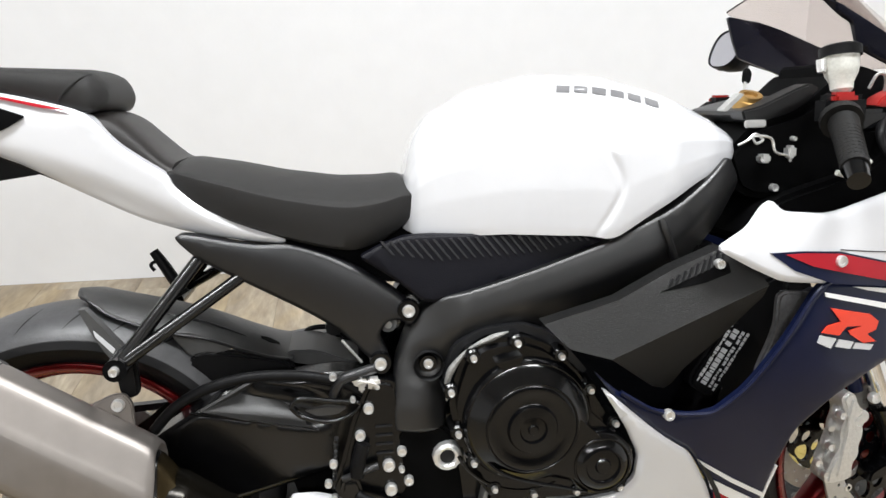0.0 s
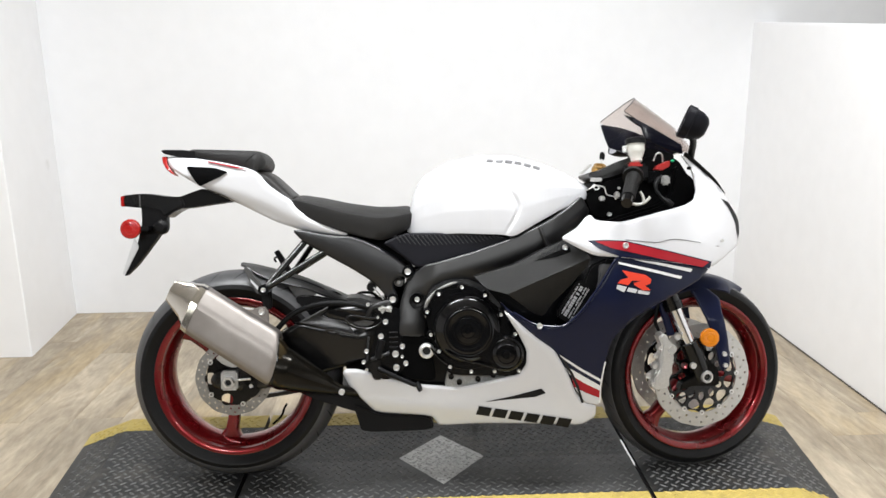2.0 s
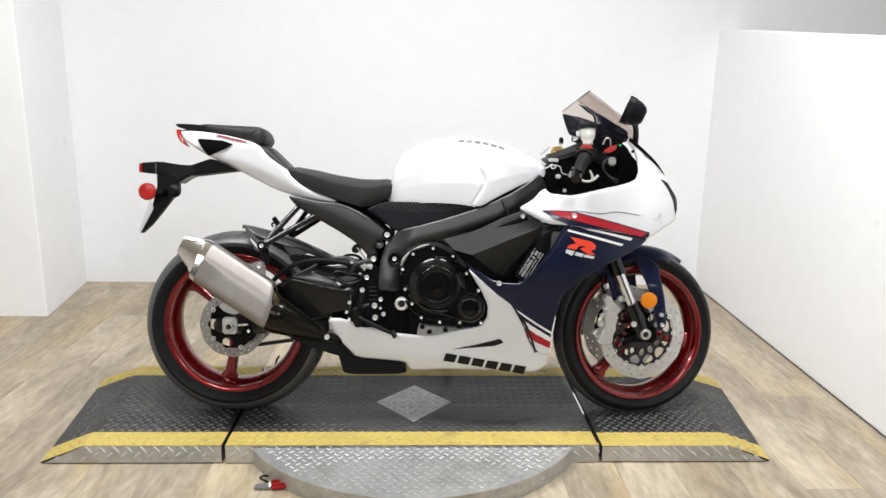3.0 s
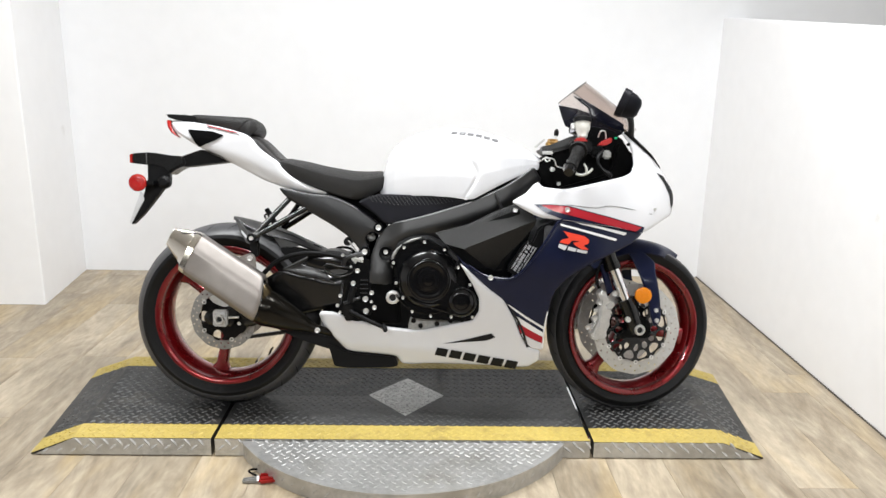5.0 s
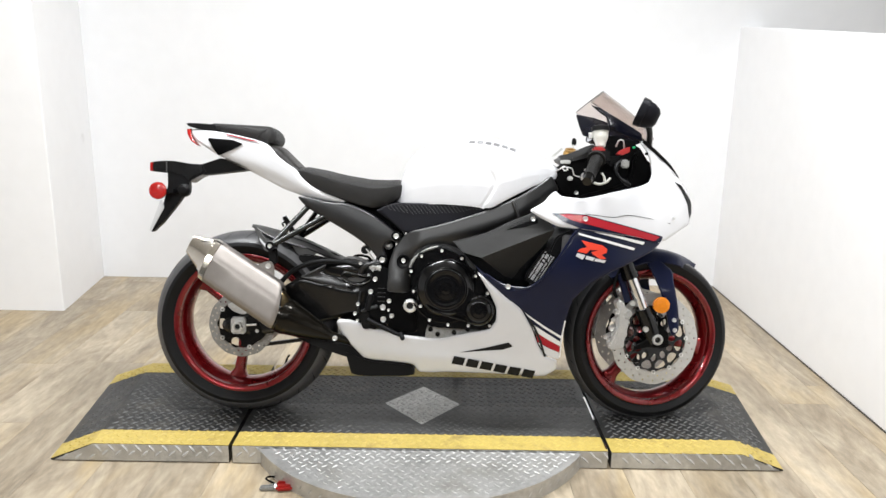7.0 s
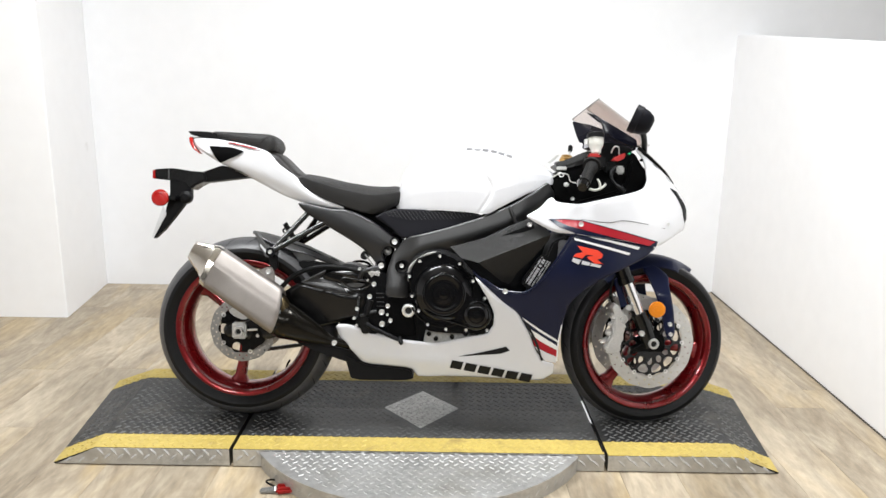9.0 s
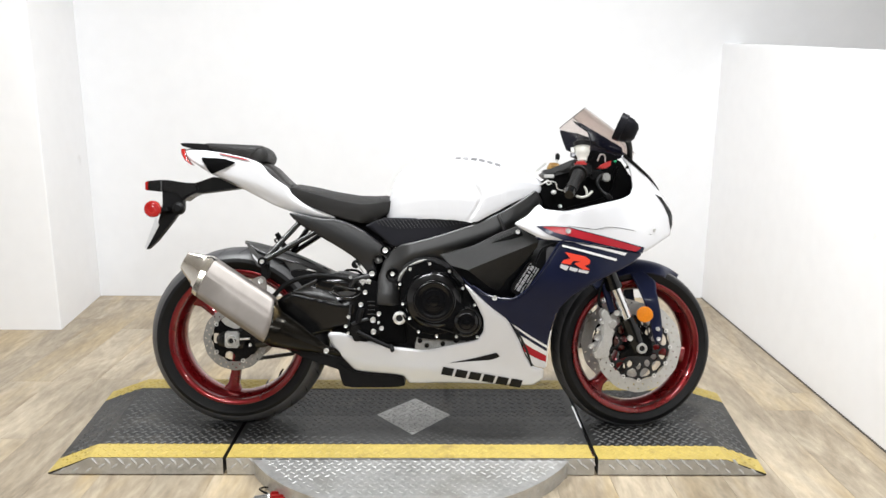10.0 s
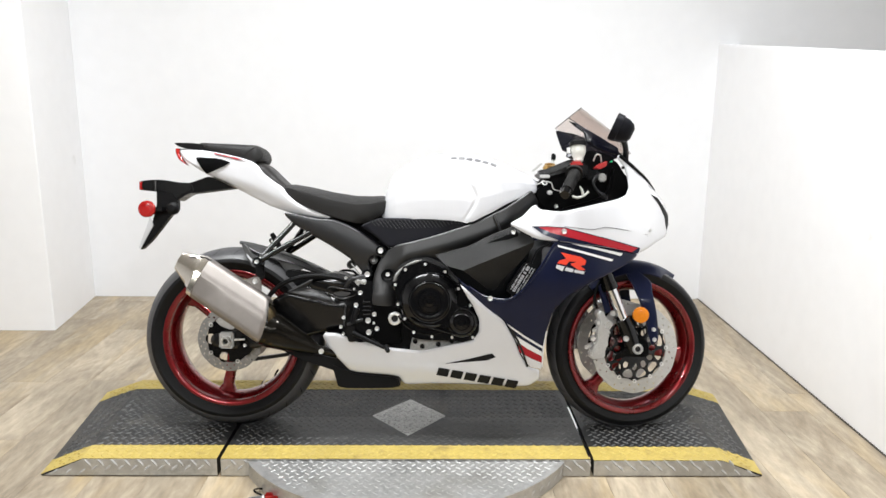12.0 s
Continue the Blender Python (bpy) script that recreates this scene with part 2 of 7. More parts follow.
def rounded(pts, ratio=0.2, rounds=2):
    """Cut the corners of a closed outline."""
    for _ in range(rounds):
        out = []
        for i, p in enumerate(pts):
            q = pts[(i + 1) % len(pts)]
            out += [(p[0] + (q[0] - p[0]) * ratio, p[1] + (q[1] - p[1]) * ratio), (q[0] + (p[0] - q[0]) * ratio, q[1] + (p[1] - q[1]) * ratio)]
        pts = out
    return pts


def dense(pts, step):
    out = []
    for i, p in enumerate(pts):
        q = pts[(i + 1) % len(pts)]
        n = max(1, int(math.hypot(q[0] - p[0], q[1] - p[1]) / step))
        out += [(p[0] + (q[0] - p[0]) * k / n, p[1] + (q[1] - p[1]) * k / n) for k in range(n)]
    return out


def inside(x, y, loop):
    hit = False
    for i in range(len(loop)):
        (x0, y0), (x1, y1) = loop[i - 1], loop[i]
        if (y0 > y) != (y1 > y) and x < (x1 - x0) * (y - y0) / (y1 - y0) + x0:
            hit = not hit
    return hit


def edge_distance(x, y, loop):
    best = 9.0
    for i in range(len(loop)):
        (x0, y0), (x1, y1) = loop[i - 1], loop[i]
        dx, dy = x1 - x0, y1 - y0
        k = max(0.0, min(1.0, ((x - x0) * dx + (y - y0) * dy) / (dx * dx + dy * dy + 1e-12)))
        best = min(best, math.hypot(x - x0 - k * dx, y - y0 - k * dy))
    return best


from mathutils.geometry import delaunay_2d_cdt


def moved_in(lp, d):
    """Points of an outline moved inwards by d."""
    area = sum(lp[i - 1][0] * lp[i][1] - lp[i][0] * lp[i - 1][1] for i in range(len(lp)))
    sgn = 1 if area > 0 else -1
    out = []
    for i in range(len(lp)):
        (ax, ay), (bx, by) = lp[i - 1], lp[(i + 1) % len(lp)]
        n = math.hypot(bx - ax, by - ay) or 1.0
        out.append((lp[i][0] - sgn * (by - ay) / n * d, lp[i][1] + sgn * (bx - ax) / n * d))
    return out


def filled(loops, step, edge=0.0):
    """Triangles that fill an outline with holes: points and faces."""
    pts, edges = [], []
    for lp in loops:
        base = len(pts)
        pts += [Vector(p) for p in lp]
        edges += [(base + i, base + (i + 1) % len(lp)) for i in range(len(lp))]
    clear = step * 0.45
    if edge:
        for d in (0.3 * edge, 0.65 * edge, edge):
            pts += [Vector(p) for p in moved_in(loops[0], d) if inside(*p, loops[0]) and min(edge_distance(*p, lp) for lp in loops) > 0.85 * d]
        clear = max(clear, edge + step * 0.35)
    xs, ys = [p[0] for p in loops[0]], [p[1] for p in loops[0]]
    x, row = min(xs) + step / 2, 0
    while step and x < max(xs):
        y = min(ys) + step * (0.25 + 0.5 * (row % 2))
        while y < max(ys):
            if sum(inside(x, y, lp) for lp in loops) % 2 == 1 and min(edge_distance(x, y, lp) for lp in loops) > clear:
                pts.append(Vector((x, y)))
            y += step
        x += step * 0.87
        row += 1
    vs, _, fs, *_ = delaunay_2d_cdt(pts, edges, [], 0, 1e-6)
    keep = []
    for f in fs:
        cx, cy = sum(vs[i].x for i in f) / len(f), sum(vs[i].y for i in f) / len(f)
        if sum(inside(cx, cy, lp) for lp in loops) % 2 == 1:
            keep.append(f)
    return vs, keep


def skin_bm(loops, wide, thick, side=-1, edge=0.008, step=0.025):
    """A shaped panel over the outline: wide(x, z) is its distance from the middle plane."""
    vs, fs = filled(loops, step, edge)
    bm = bmesh.new()
    front, back = [], []
    for v in vs:
        d = min(edge_distance(v.x, v.y, lp) for lp in loops)
        k = max(0.0, 1 - d / edge) if edge else 0.0
        w = wide(v.x, v.y)
        front.append(bm.verts.new((v.x, side * (w - edge * 0.6 * k * k), v.y)))
        back.append(bm.verts.new((v.x, side * max(0.0005, w - thick), v.y)))
    rim = {}
    for f in fs:
        bm.faces.new([front[i] for i in f])
        bm.faces.new([back[i] for i in reversed(f)])
        for a, b in zip(f, list(f[1:]) + [f[0]]):
            rim[(a, b)] = rim.get((a, b), 0) + 1
    for a, b in list(rim):
        if (b, a) not in rim:
            bm.faces.new([front[a], back[a], back[b], front[b]])
    return bm


def skin(name, pts, wide, thick, material, parent, label="", sides=(-1, 1), edge=0.008, step=0.025, round_to=0.2, holes=(), rounds=2):
    loops = [dense(rounded(pts, round_to, rounds) if round_to else pts, step)] + [dense(h, step) for h in holes]
    wf = wide if callable(wide) else (lambda x, z: wide)
    return [part(name, skin_bm(loops, wf, thick, s, edge, step), material, parent, label, 40) for s in sides]


def slab_bm(pts, y0, y1, bevel=0.004):
    bm = bmesh.new()
    a = [bm.verts.new((x, y0, z)) for x, z in pts]
    f = bm.faces.new(a)
    r = bmesh.ops.extrude_face_region(bm, geom=[f])
    bmesh.ops.translate(bm, vec=(0, y1 - y0, 0), verts=[v for v in r["geom"] if isinstance(v, bmesh.types.BMVert)])
    if bevel:
        es = [e for e in bm.edges if abs(e.verts[0].co.y - e.verts[1].co.y) < 1e-6]
        bmesh.ops.bevel(bm, geom=es, offset=bevel, segments=2, affect="EDGES", clamp_overlap=True)
    return bm


def slab(name, pts, y0, y1, material, parent, label="", bevel=0.004, round_to=0.15):
    return part(name, slab_bm(rounded(pts, round_to) if round_to else pts, y0, y1, bevel), material, parent, label)


def lathe_bm(prof, n=48, at=(0, 0, 0), closed=False):
    """Revolve (radius, y) about the y axis."""
    bm = bmesh.new()
    rings = []
    for r, y in prof:
        if r < 1e-6:
            rings.append([bm.verts.new((at[0], at[1] + y, at[2]))] * n)
        else:
            rings.append([bm.verts.new((at[0] + r * math.cos(2 * math.pi * k / n), at[1] + y, at[2] + r * math.sin(2 * math.pi * k / n))) for k in range(n)])
    pairs = list(zip(rings, rings[1:])) + ([(rings[-1], rings[0])] if closed else [])
    for p, q in pairs:
        for k in range(n):
            f = []
            for v in (p[k], p[(k + 1) % n], q[(k + 1) % n], q[k]):
                if v not in f:
                    f.append(v)
            if len(f) > 2:
                bm.faces.new(f)
    return bm


def lathe(name, prof, material, parent, at=(0, 0, 0), n=48, label="", closed=False, smooth=35):
    return part(name, lathe_bm(prof, n, at, closed), material, parent, label, smooth)


def tube_bm(pts, radius, n=10, loops=8):
    """A round bar along a smooth line; radius may be a list."""
    P = [Vector(p) for p in pts]
    line, rad = [], []
    rs = radius if isinstance(radius, (list, tuple)) else [radius] * len(P)
    for i in range(len(P) - 1):
        p0, p1, p2, p3 = P[max(i - 1, 0)], P[i], P[i + 1], P[min(i + 2, len(P) - 1)]
        steps = loops if len(P) > 2 else 1
        for k in range(steps):
            t = k / steps
            line.append(0.5 * ((2 * p1) + (p2 - p0) * t + (2 * p0 - 5 * p1 + 4 * p2 - p3) * t * t + (3 * p1 - p0 - 3 * p2 + p3) * t ** 3))
            rad.append(rs[i] + (rs[i + 1] - rs[i]) * t)
    line.append(P[-1])
    rad.append(rs[-1])
    bm = bmesh.new()
    up = Vector((0.31, 0.2, 0.93))
    rings = []
    for i, p in enumerate(line):
        d = (line[min(i + 1, len(line) - 1)] - line[max(i - 1, 0)]).normalized()
        a = d.cross(up).normalized()
        b = a.cross(d)
        up = b
        rings.append([bm.verts.new(p + rad[i] * (math.cos(2 * math.pi * k / n) * a + math.sin(2 * math.pi * k / n) * b)) for k in range(n)])
    for p, q in zip(rings, rings[1:]):
        for k in range(n):
            bm.faces.new([p[k], p[(k + 1) % n], q[(k + 1) % n], q[k]])
    bm.faces.new(rings[0]), bm.faces.new(rings[-1][::-1])
    return bm


def tube(name, pts, radius, material, parent, label="", n=10):
    return part(name, tube_bm(pts, radius, n), material, parent, label, 50)


def rings_bm(rings, cap=True):
    bm = bmesh.new()
    vs = [[bm.verts.new(p) for p in r] for r in rings]
    n = len(rings[0])
    for p, q in zip(vs, vs[1:]):
        for k in range(n):
            bm.faces.new([p[k], p[(k + 1) % n], q[(k + 1) % n], q[k]])
    if cap:
        bm.faces.new(vs[0]), bm.faces.new(vs[-1][::-1])
    return bm


def along(v, table):
    """A value from a table of (place, value), gliding between the rows."""
    if v <= table[0][0]:
        return table[0][1]
    for (a, p), (b, q) in zip(table, table[1:]):
        if v <= b:
            t = (v - a) / (b - a)
            return p + (q - p) * t
    return table[-1][1]


def plate_bm(pts, thick):
    """A thin plate with the given outline in space."""
    bm = bmesh.new()
    face = bm.faces.new([bm.verts.new(p) for p in pts])
    bmesh.ops.triangulate(bm, faces=[face])
    bmesh.ops.recalc_face_normals(bm, faces=bm.faces[:])
    bmesh.ops.solidify(bm, geom=bm.faces[:], thickness=thick)
    return bm


def box_bm(x0, x1, y0, y1, z0, z1, bevel=0.0):
    bm = bmesh.new()
    bmesh.ops.create_cube(bm, size=1)
    for v in bm.verts:
        v.co = Vector(((x0 + x1) / 2 + v.co.x * (x1 - x0), (y0 + y1) / 2 + v.co.y * (y1 - y0), (z0 + z1) / 2 + v.co.z * (z1 - z0)))
    if bevel:
        bmesh.ops.bevel(bm, geom=bm.edges[:], offset=bevel, segments=2, affect="EDGES")
    return bm


# ---- the room ----
def structure(name, bm, material, label, category="", smooth=0):
    return tagged(part(name, bm, material, None, label, smooth), label, category, kind="structure")


BACK, RIGHT, LEFT, FRONT = 1.81, 1.585, -1.928, 1.17   # back wall, partition, block's side and face
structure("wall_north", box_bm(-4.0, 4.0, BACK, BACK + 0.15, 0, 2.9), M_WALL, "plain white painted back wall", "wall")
# South, west and east walls and ceiling are unseen; they steer bounced light.
structure("wall_south", box_bm(-4.0, 4.0, -7.15, -7.0, 0, 2.9), M_DIM, "assumed dark wall out of view that limits reflections", "wall")
structure("wall_west", box_bm(-4.15, -4.0, -7.0, BACK, 0, 2.9), M_WALL, "assumed white wall out of view that bounces light", "wall")
structure("wall_east", box_bm(4.0, 4.15, -7.0, BACK, 0, 2.9), M_WALL, "assumed white wall out of view that bounces light", "wall")
structure("ceiling", box_bm(-4.15, 4.15, -7.15, BACK + 0.15, 2.9, 3.0), M_CEIL, "assumed grey ceiling out of view that limits bounce", "ceiling")


def block_bm():
    """The projecting block, its side running slightly aslant."""
    bm = bmesh.new()
    ring = [(-4.0, FRONT), (LEFT, FRONT), (LEFT - 0.084, BACK), (-4.0, BACK)]
    lo, up = [bm.verts.new((x, y, 0)) for x, y in ring], [bm.verts.new((x, y, 2.9)) for x, y in ring]
    bm.faces.new(lo[::-1]), bm.faces.new(up)
    for i in range(4):
        j = (i + 1) % 4
        bm.faces.new([lo[i], lo[j], up[j], up[i]])
    bmesh.ops.bevel(bm, geom=[e for e in bm.edges if abs(e.verts[0].co.z - e.verts[1].co.z) > 1 and e.verts[0].co.x > -3 and e.verts[0].co.y < BACK - 0.1], offset=0.004, segments=2, affect="EDGES")
    return bm


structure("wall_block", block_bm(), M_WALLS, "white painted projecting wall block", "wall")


def partition_bm():
    bm = bmesh.new()
    for x in (RIGHT, RIGHT + 0.12):
        x += 0.015
        for y, z in ((BACK, 0), (BACK, 1.485), (-1.4, 1.232), (-1.4, 0)):
            bm.verts.new((x - (BACK - y) * 0.0235, y, z))
    v = list(bm.verts)
    bm.faces.new(v[:4]), bm.faces.new(v[4:][::-1])
    for i in range(4):
        j = (i + 1) % 4
        bm.faces.new([v[i], v[4 + i], v[4 + j], v[j]])
    bmesh.ops.bevel(bm, geom=[e for e in bm.edges if e.calc_length() > 2.5], offset=0.006, segments=2, affect="EDGES")
    return bm


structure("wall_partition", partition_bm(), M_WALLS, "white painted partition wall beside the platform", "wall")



def trim_bm():
    """Dark line along the foot of the partition."""
    bm = bmesh.new()
    vs = [bm.verts.new((RIGHT + 0.015 - (BACK - y) * 0.0235 - d, y, z)) for y in (BACK, -1.4) for d in (0.0, 0.004) for z in (0.0005, 0.005)]
    bmesh.ops.convex_hull(bm, input=vs)
    return bm


structure("trim", trim_bm(), M_JOINT, "thin dark line at the foot of the partition", "trim")

LAMP_GLOW = bpy.data.materials.new("lamp_diffuser")
LAMP_GLOW.use_nodes = True
LAMP_GLOW.node_tree.nodes["Principled BSDF"].inputs["Emission Color"].default_value = (1, 0.99, 0.96, 1)
LAMP_GLOW.node_tree.nodes["Principled BSDF"].inputs["Emission Strength"].default_value = 4.0
# Bodies for the assumed lamps, all out of view.
for lx, ly, watts in LAMPS:
    light = tagged(new("assumed_ceiling_light"), "assumed white ceiling light out of view with glowing diffuser", "light", "ceiling lights")
    light.matrix_world = pose(lx, ly, 2.9)
    part("housing", box_bm(-0.63, 0.63, -0.18, 0.18, -0.045, 0, 0.004), M_CEIL, light)
    part("diffuser", box_bm(-0.6, 0.6, -0.15, 0.15, -0.055, -0.046), LAMP_GLOW, light)

# ---- the platform ----
platform = tagged(new("display_platform"), "low black tread-plate platform with worn yellow edges", "platform")
Y0, Y1 = -0.272, 0.372
YIN0, YIN1 = -0.182, 0.283     # inner edges of the yellow bands
SEAM_L, SEAM_R = -0.680, 0.514


def quad_prism(pts, base):
    """A slab over a ring of (x, y, z) down to the height base."""
    bm = bmesh.new()
    up = [bm.verts.new(p) for p in pts]
    lo = [bm.verts.new((p[0], p[1], base)) for p in pts]
    bm.faces.new(up), bm.faces.new(lo[::-1])
    for i in range(len(pts)):
        j = (i + 1) % len(pts)
        bm.faces.new([up[i], lo[i], lo[j], up[j]])
    return bm


def ramp_bm(x_seam, f0, f1, e0, e1, top):
    """An end piece: level from the seam to the fold, then falling to the floor."""
    bm = bmesh.new()
    ring = lambda y, f, e: [bm.verts.new(p) for p in ((x_seam, y, 0.002), (x_seam, y, top), (f, y, top), (e, y, 0.006), (e, y, 0.002))]
    a, b = ring(Y0, f0, e0), ring(Y1, f1, e1)
    bm.faces.new(a), bm.faces.new(b[::-1])
    for i in range(5):
        j = (i + 1) % 5
        bm.faces.new([a[i], b[i], b[j], a[j]])
    return bm


GAP = 0.006
FOLDS = {"l": (-1.112, -1.168, -1.247, -1.318), "r": (0.934, 0.985, 1.068, 1.150)}
part("end_ramp", ramp_bm(SEAM_L - GAP, *FOLDS["l"], DECK), M_DECKK, platform, "black painted end ramp", 0)
part("end_ramp", ramp_bm(SEAM_R + GAP, *FOLDS["r"], DECK - 0.004), M_DECKK, platform, "black painted end ramp", 0)
part("deck", box_bm(SEAM_L + GAP, SEAM_R - GAP, Y0, Y1, 0.002, DECK), M_DECKK, platform, "worn black middle deck", 0)


def end_point(side, v, s):
    """A point of an end piece: v across from front to back, s = 0 at the fold, 1 at the floor."""
    f0, f1, e0, e1 = FOLDS[side]
    f, e = f0 + (f1 - f0) * v, e0 + (e1 - e0) * v
    top = DECK if side == "l" else DECK - 0.004
    return (f + (e - f) * s, Y0 + (Y1 - Y0) * v, top + (0.006 - top) * s)


def band(side, v0, v1):
    """Yellow band over an end piece."""
    seam = SEAM_L - GAP if side == "l" else SEAM_R + GAP
    top = DECK if side == "l" else DECK - 0.004
    bm = bmesh.new()
    rows = []
    for v in (v0, v1):
        y = Y0 + (Y1 - Y0) * v
        pts = [Vector((seam, y, top)), Vector(end_point(side, v, 0)), Vector(end_point(side, v, 1))]
        rows.append([bm.verts.new(p + Vector((0, 0, 0.0012))) for p in pts])
    for k in (0, 1):
        bm.faces.new([rows[0][k], rows[0][k + 1], rows[1][k + 1], rows[1][k]])
    r = bmesh.ops.extrude_face_region(bm, geom=bm.faces[:])
    bmesh.ops.translate(bm, vec=(0, 0, -0.001), verts=[g for g in r["geom"] if isinstance(g, bmesh.types.BMVert)])
    return bm


VF, VB = (YIN0 - Y0) / (Y1 - Y0), (YIN1 - Y0) / (Y1 - Y0)
for side in "lr":
    part("yellow_band", band(side, 0.0, VF), M_DECKY, platform, "worn yellow painted edge band", 0)
    part("yellow_band", band(side, VB, 1.0), M_DECKY, platform, "worn yellow painted edge band", 0)
for ya, yb in ((Y0, YIN0), (YIN1, Y1)):
    part("yellow_band", box_bm(SEAM_L + GAP, SEAM_R - GAP, ya, yb, DECK + 0.0002, DECK + 0.0012), M_DECKY, platform, "worn yellow painted edge band", 0)
part("worn_patch", box_bm(SEAM_L + GAP + 0.004, SEAM_R - GAP - 0.004, YIN0 + 0.002, 0.035, DECK + 0.0002, DECK + 0.0007), M_WORN, platform, "worn grey strip of the deck", 0)
part("seam_strip", box_bm(SEAM_R - GAP - 0.005, SEAM_R - GAP + 0.0012, Y0 + 0.01, 0.12, DECK - 0.01, DECK + 0.003), M_CHROME, platform, "bright bare seam edge", 0)
DIAMOND = [(-0.218, 0.044), (-0.083, -0.112), (0.050, 0.044), (-0.083, 0.189)]
part("steel_inlay", quad_prism([(x, y, DECK + 0.0016) for x, y in DIAMOND], DECK + 0.0002), M_INLAY, platform, "speckled bare steel diamond inlay", 0)


def treads(spots, size=(0.015, 0.0045, 0.0018)):
    """Raised lens-shaped studs; spots: place, turn in the plane, and the plane's axes."""
    verts, faces = [], []
    a, b, h = size
    for p, ang, ux, uy in spots:
        un = ux.cross(uy)
        c, s = math.cos(ang), math.sin(ang)
        du, dv = ux * c + uy * s, uy * c - ux * s
        base = len(verts)
        for u, v, w in ((-a, 0, 0), (-0.4 * a, -b, 0), (0.4 * a, -b, 0), (a, 0, 0), (0.4 * a, b, 0), (-0.4 * a, b, 0), (-0.55 * a, 0, h), (0.55 * a, 0, h)):
            verts.append(p + du * u + dv * v + un * w)
        faces += [tuple(base + i for i in f) for f in ((0, 1, 6), (1, 2, 7, 6), (2, 3, 7), (3, 4, 7), (4, 5, 6, 7), (5, 0, 6))]
    return verts, faces


def tread_part(name, spots, material, parent, label, size=(0.0128, 0.0038, 0.0026)):
    me = bpy.data.meshes.new(name)
    vs, fs = treads(spots, size)
    me.from_pydata(vs, [], fs)
    me.materials.append(material)
    ob = new(name, me)
    ob.parent = parent
    return tagged(ob, label, kind="stuff")


X, Y, Z = Vector((1, 0, 0)), Vector((0, 1, 0)), Vector((0, 0, 1))
PITCH, ROW = 0.031, 0.0185
deck_black, deck_yellow, deck_steel = [], [], []
i = 0
y = Y0 + 0.012
while y < Y1 - 0.01:
    x = -1.30 + (PITCH / 2 if i % 2 else 0.0)
    while x < 1.14:
        spot = None
        ang = radians(40 if i % 2 else -40)
        v = (y - Y0) / (Y1 - Y0)
        fl, fr = FOLDS["l"][0] + (FOLDS["l"][1] - FOLDS["l"][0]) * v, FOLDS["r"][0] + (FOLDS["r"][1] - FOLDS["r"][0]) * v
        el, er = FOLDS["l"][2] + (FOLDS["l"][3] - FOLDS["l"][2]) * v, FOLDS["r"][2] + (FOLDS["r"][3] - FOLDS["r"][2]) * v
        yellow = y < YIN0 or y > YIN1
        lift = 0.0008 if yellow else 0.0
        inlay = abs(x + 0.084) / 0.134 + abs(y - 0.04) / 0.15
        if el + 0.03 < x < fl - 0.012 or fr + 0.012 < x < er - 0.03:
            sd = "l" if x < 0 else "r"
            s = (x - (fl if sd == "l" else fr)) / ((el - fl) if sd == "l" else (er - fr))
            slope = Vector((1, 0, (DECK / 0.14) * (1 if sd == "l" else -1))).normalized()
            spot = (Vector(end_point(sd, v, s)) + Z * (lift + 0.0012), ang, slope, Y)
        elif fl + 0.012 < x < SEAM_L - 0.02 or SEAM_L + 0.02 < x < SEAM_R - 0.02 or SEAM_R + 0.02 < x < fr - 0.012:
            spot = (Vector((x, y, (DECK if x < SEAM_R else DECK - 0.004) + lift)), ang, X, Y)
        if spot and abs(inlay - 1) > 0.1:
            (deck_yellow if yellow else deck_steel if inlay < 1 else deck_black).append((spot[0] + (Z * 0.0014 if inlay < 1 else Z * 0), *spot[1:]))
        x += PITCH
    y += ROW
    i += 1
tread_part("tread", deck_black, M_TREAD, platform, "raised black tread studs")
tread_part("tread", deck_yellow, M_DECKY, platform, "raised yellow tread studs")
tread_part("tread", deck_steel, M_STUD, platform, "raised bare steel tread studs")


def skirt(x0, x1, top0, top1):
    bm = bmesh.new()
    a = [bm.verts.new(p) for p in ((x0, Y0 - 0.0005, 0.003), (x1, Y0 - 0.0005, 0.003), (x1, Y0 - 0.0005, top1), (x0, Y0 - 0.0005, top0))]
    bm.faces.new(a)
    r = bmesh.ops.extrude_face_region(bm, geom=bm.faces[:])
    bmesh.ops.translate(bm, vec=(0, -0.002, 0), verts=[g for g in r["geom"] if isinstance(g, bmesh.types.BMVert)])
    return bm


def skirt_left():
    bm = bmesh.new()
    for pts in ([(-1.235, 0.004), (-1.112, 0.004), (-1.112, DECK - 0.001)], [(-1.112, 0.004), (SEAM_L - GAP, 0.004), (SEAM_L - GAP, DECK - 0.001), (-1.112, DECK - 0.001)]):
        bm.faces.new([bm.verts.new((x, Y0 - 0.0025, z)) for x, z in pts])
    bmesh.ops.remove_doubles(bm, verts=bm.verts[:], dist=1e-5)
    r = bmesh.ops.extrude_face_region(bm, geom=bm.faces[:])
    bmesh.ops.translate(bm, vec=(0, 0.002, 0), verts=[g for g in r["geom"] if isinstance(g, bmesh.types.BMVert)])
    return bm


def skirt_right():
    bm = skirt_left()
    for v in bm.verts:
        v.co.x = SEAM_R + GAP + (SEAM_L - GAP - v.co.x) * (1.068 - SEAM_R) / (1.247 + SEAM_L)
        v.co.z = min(v.co.z, DECK - 0.005)
    return bm


part("skirt", skirt_left(), M_PLATE, platform, "bare tread-plate front skirt", 0)
part("skirt", skirt_right(), M_PLATE, platform, "bare tread-plate front skirt", 0)
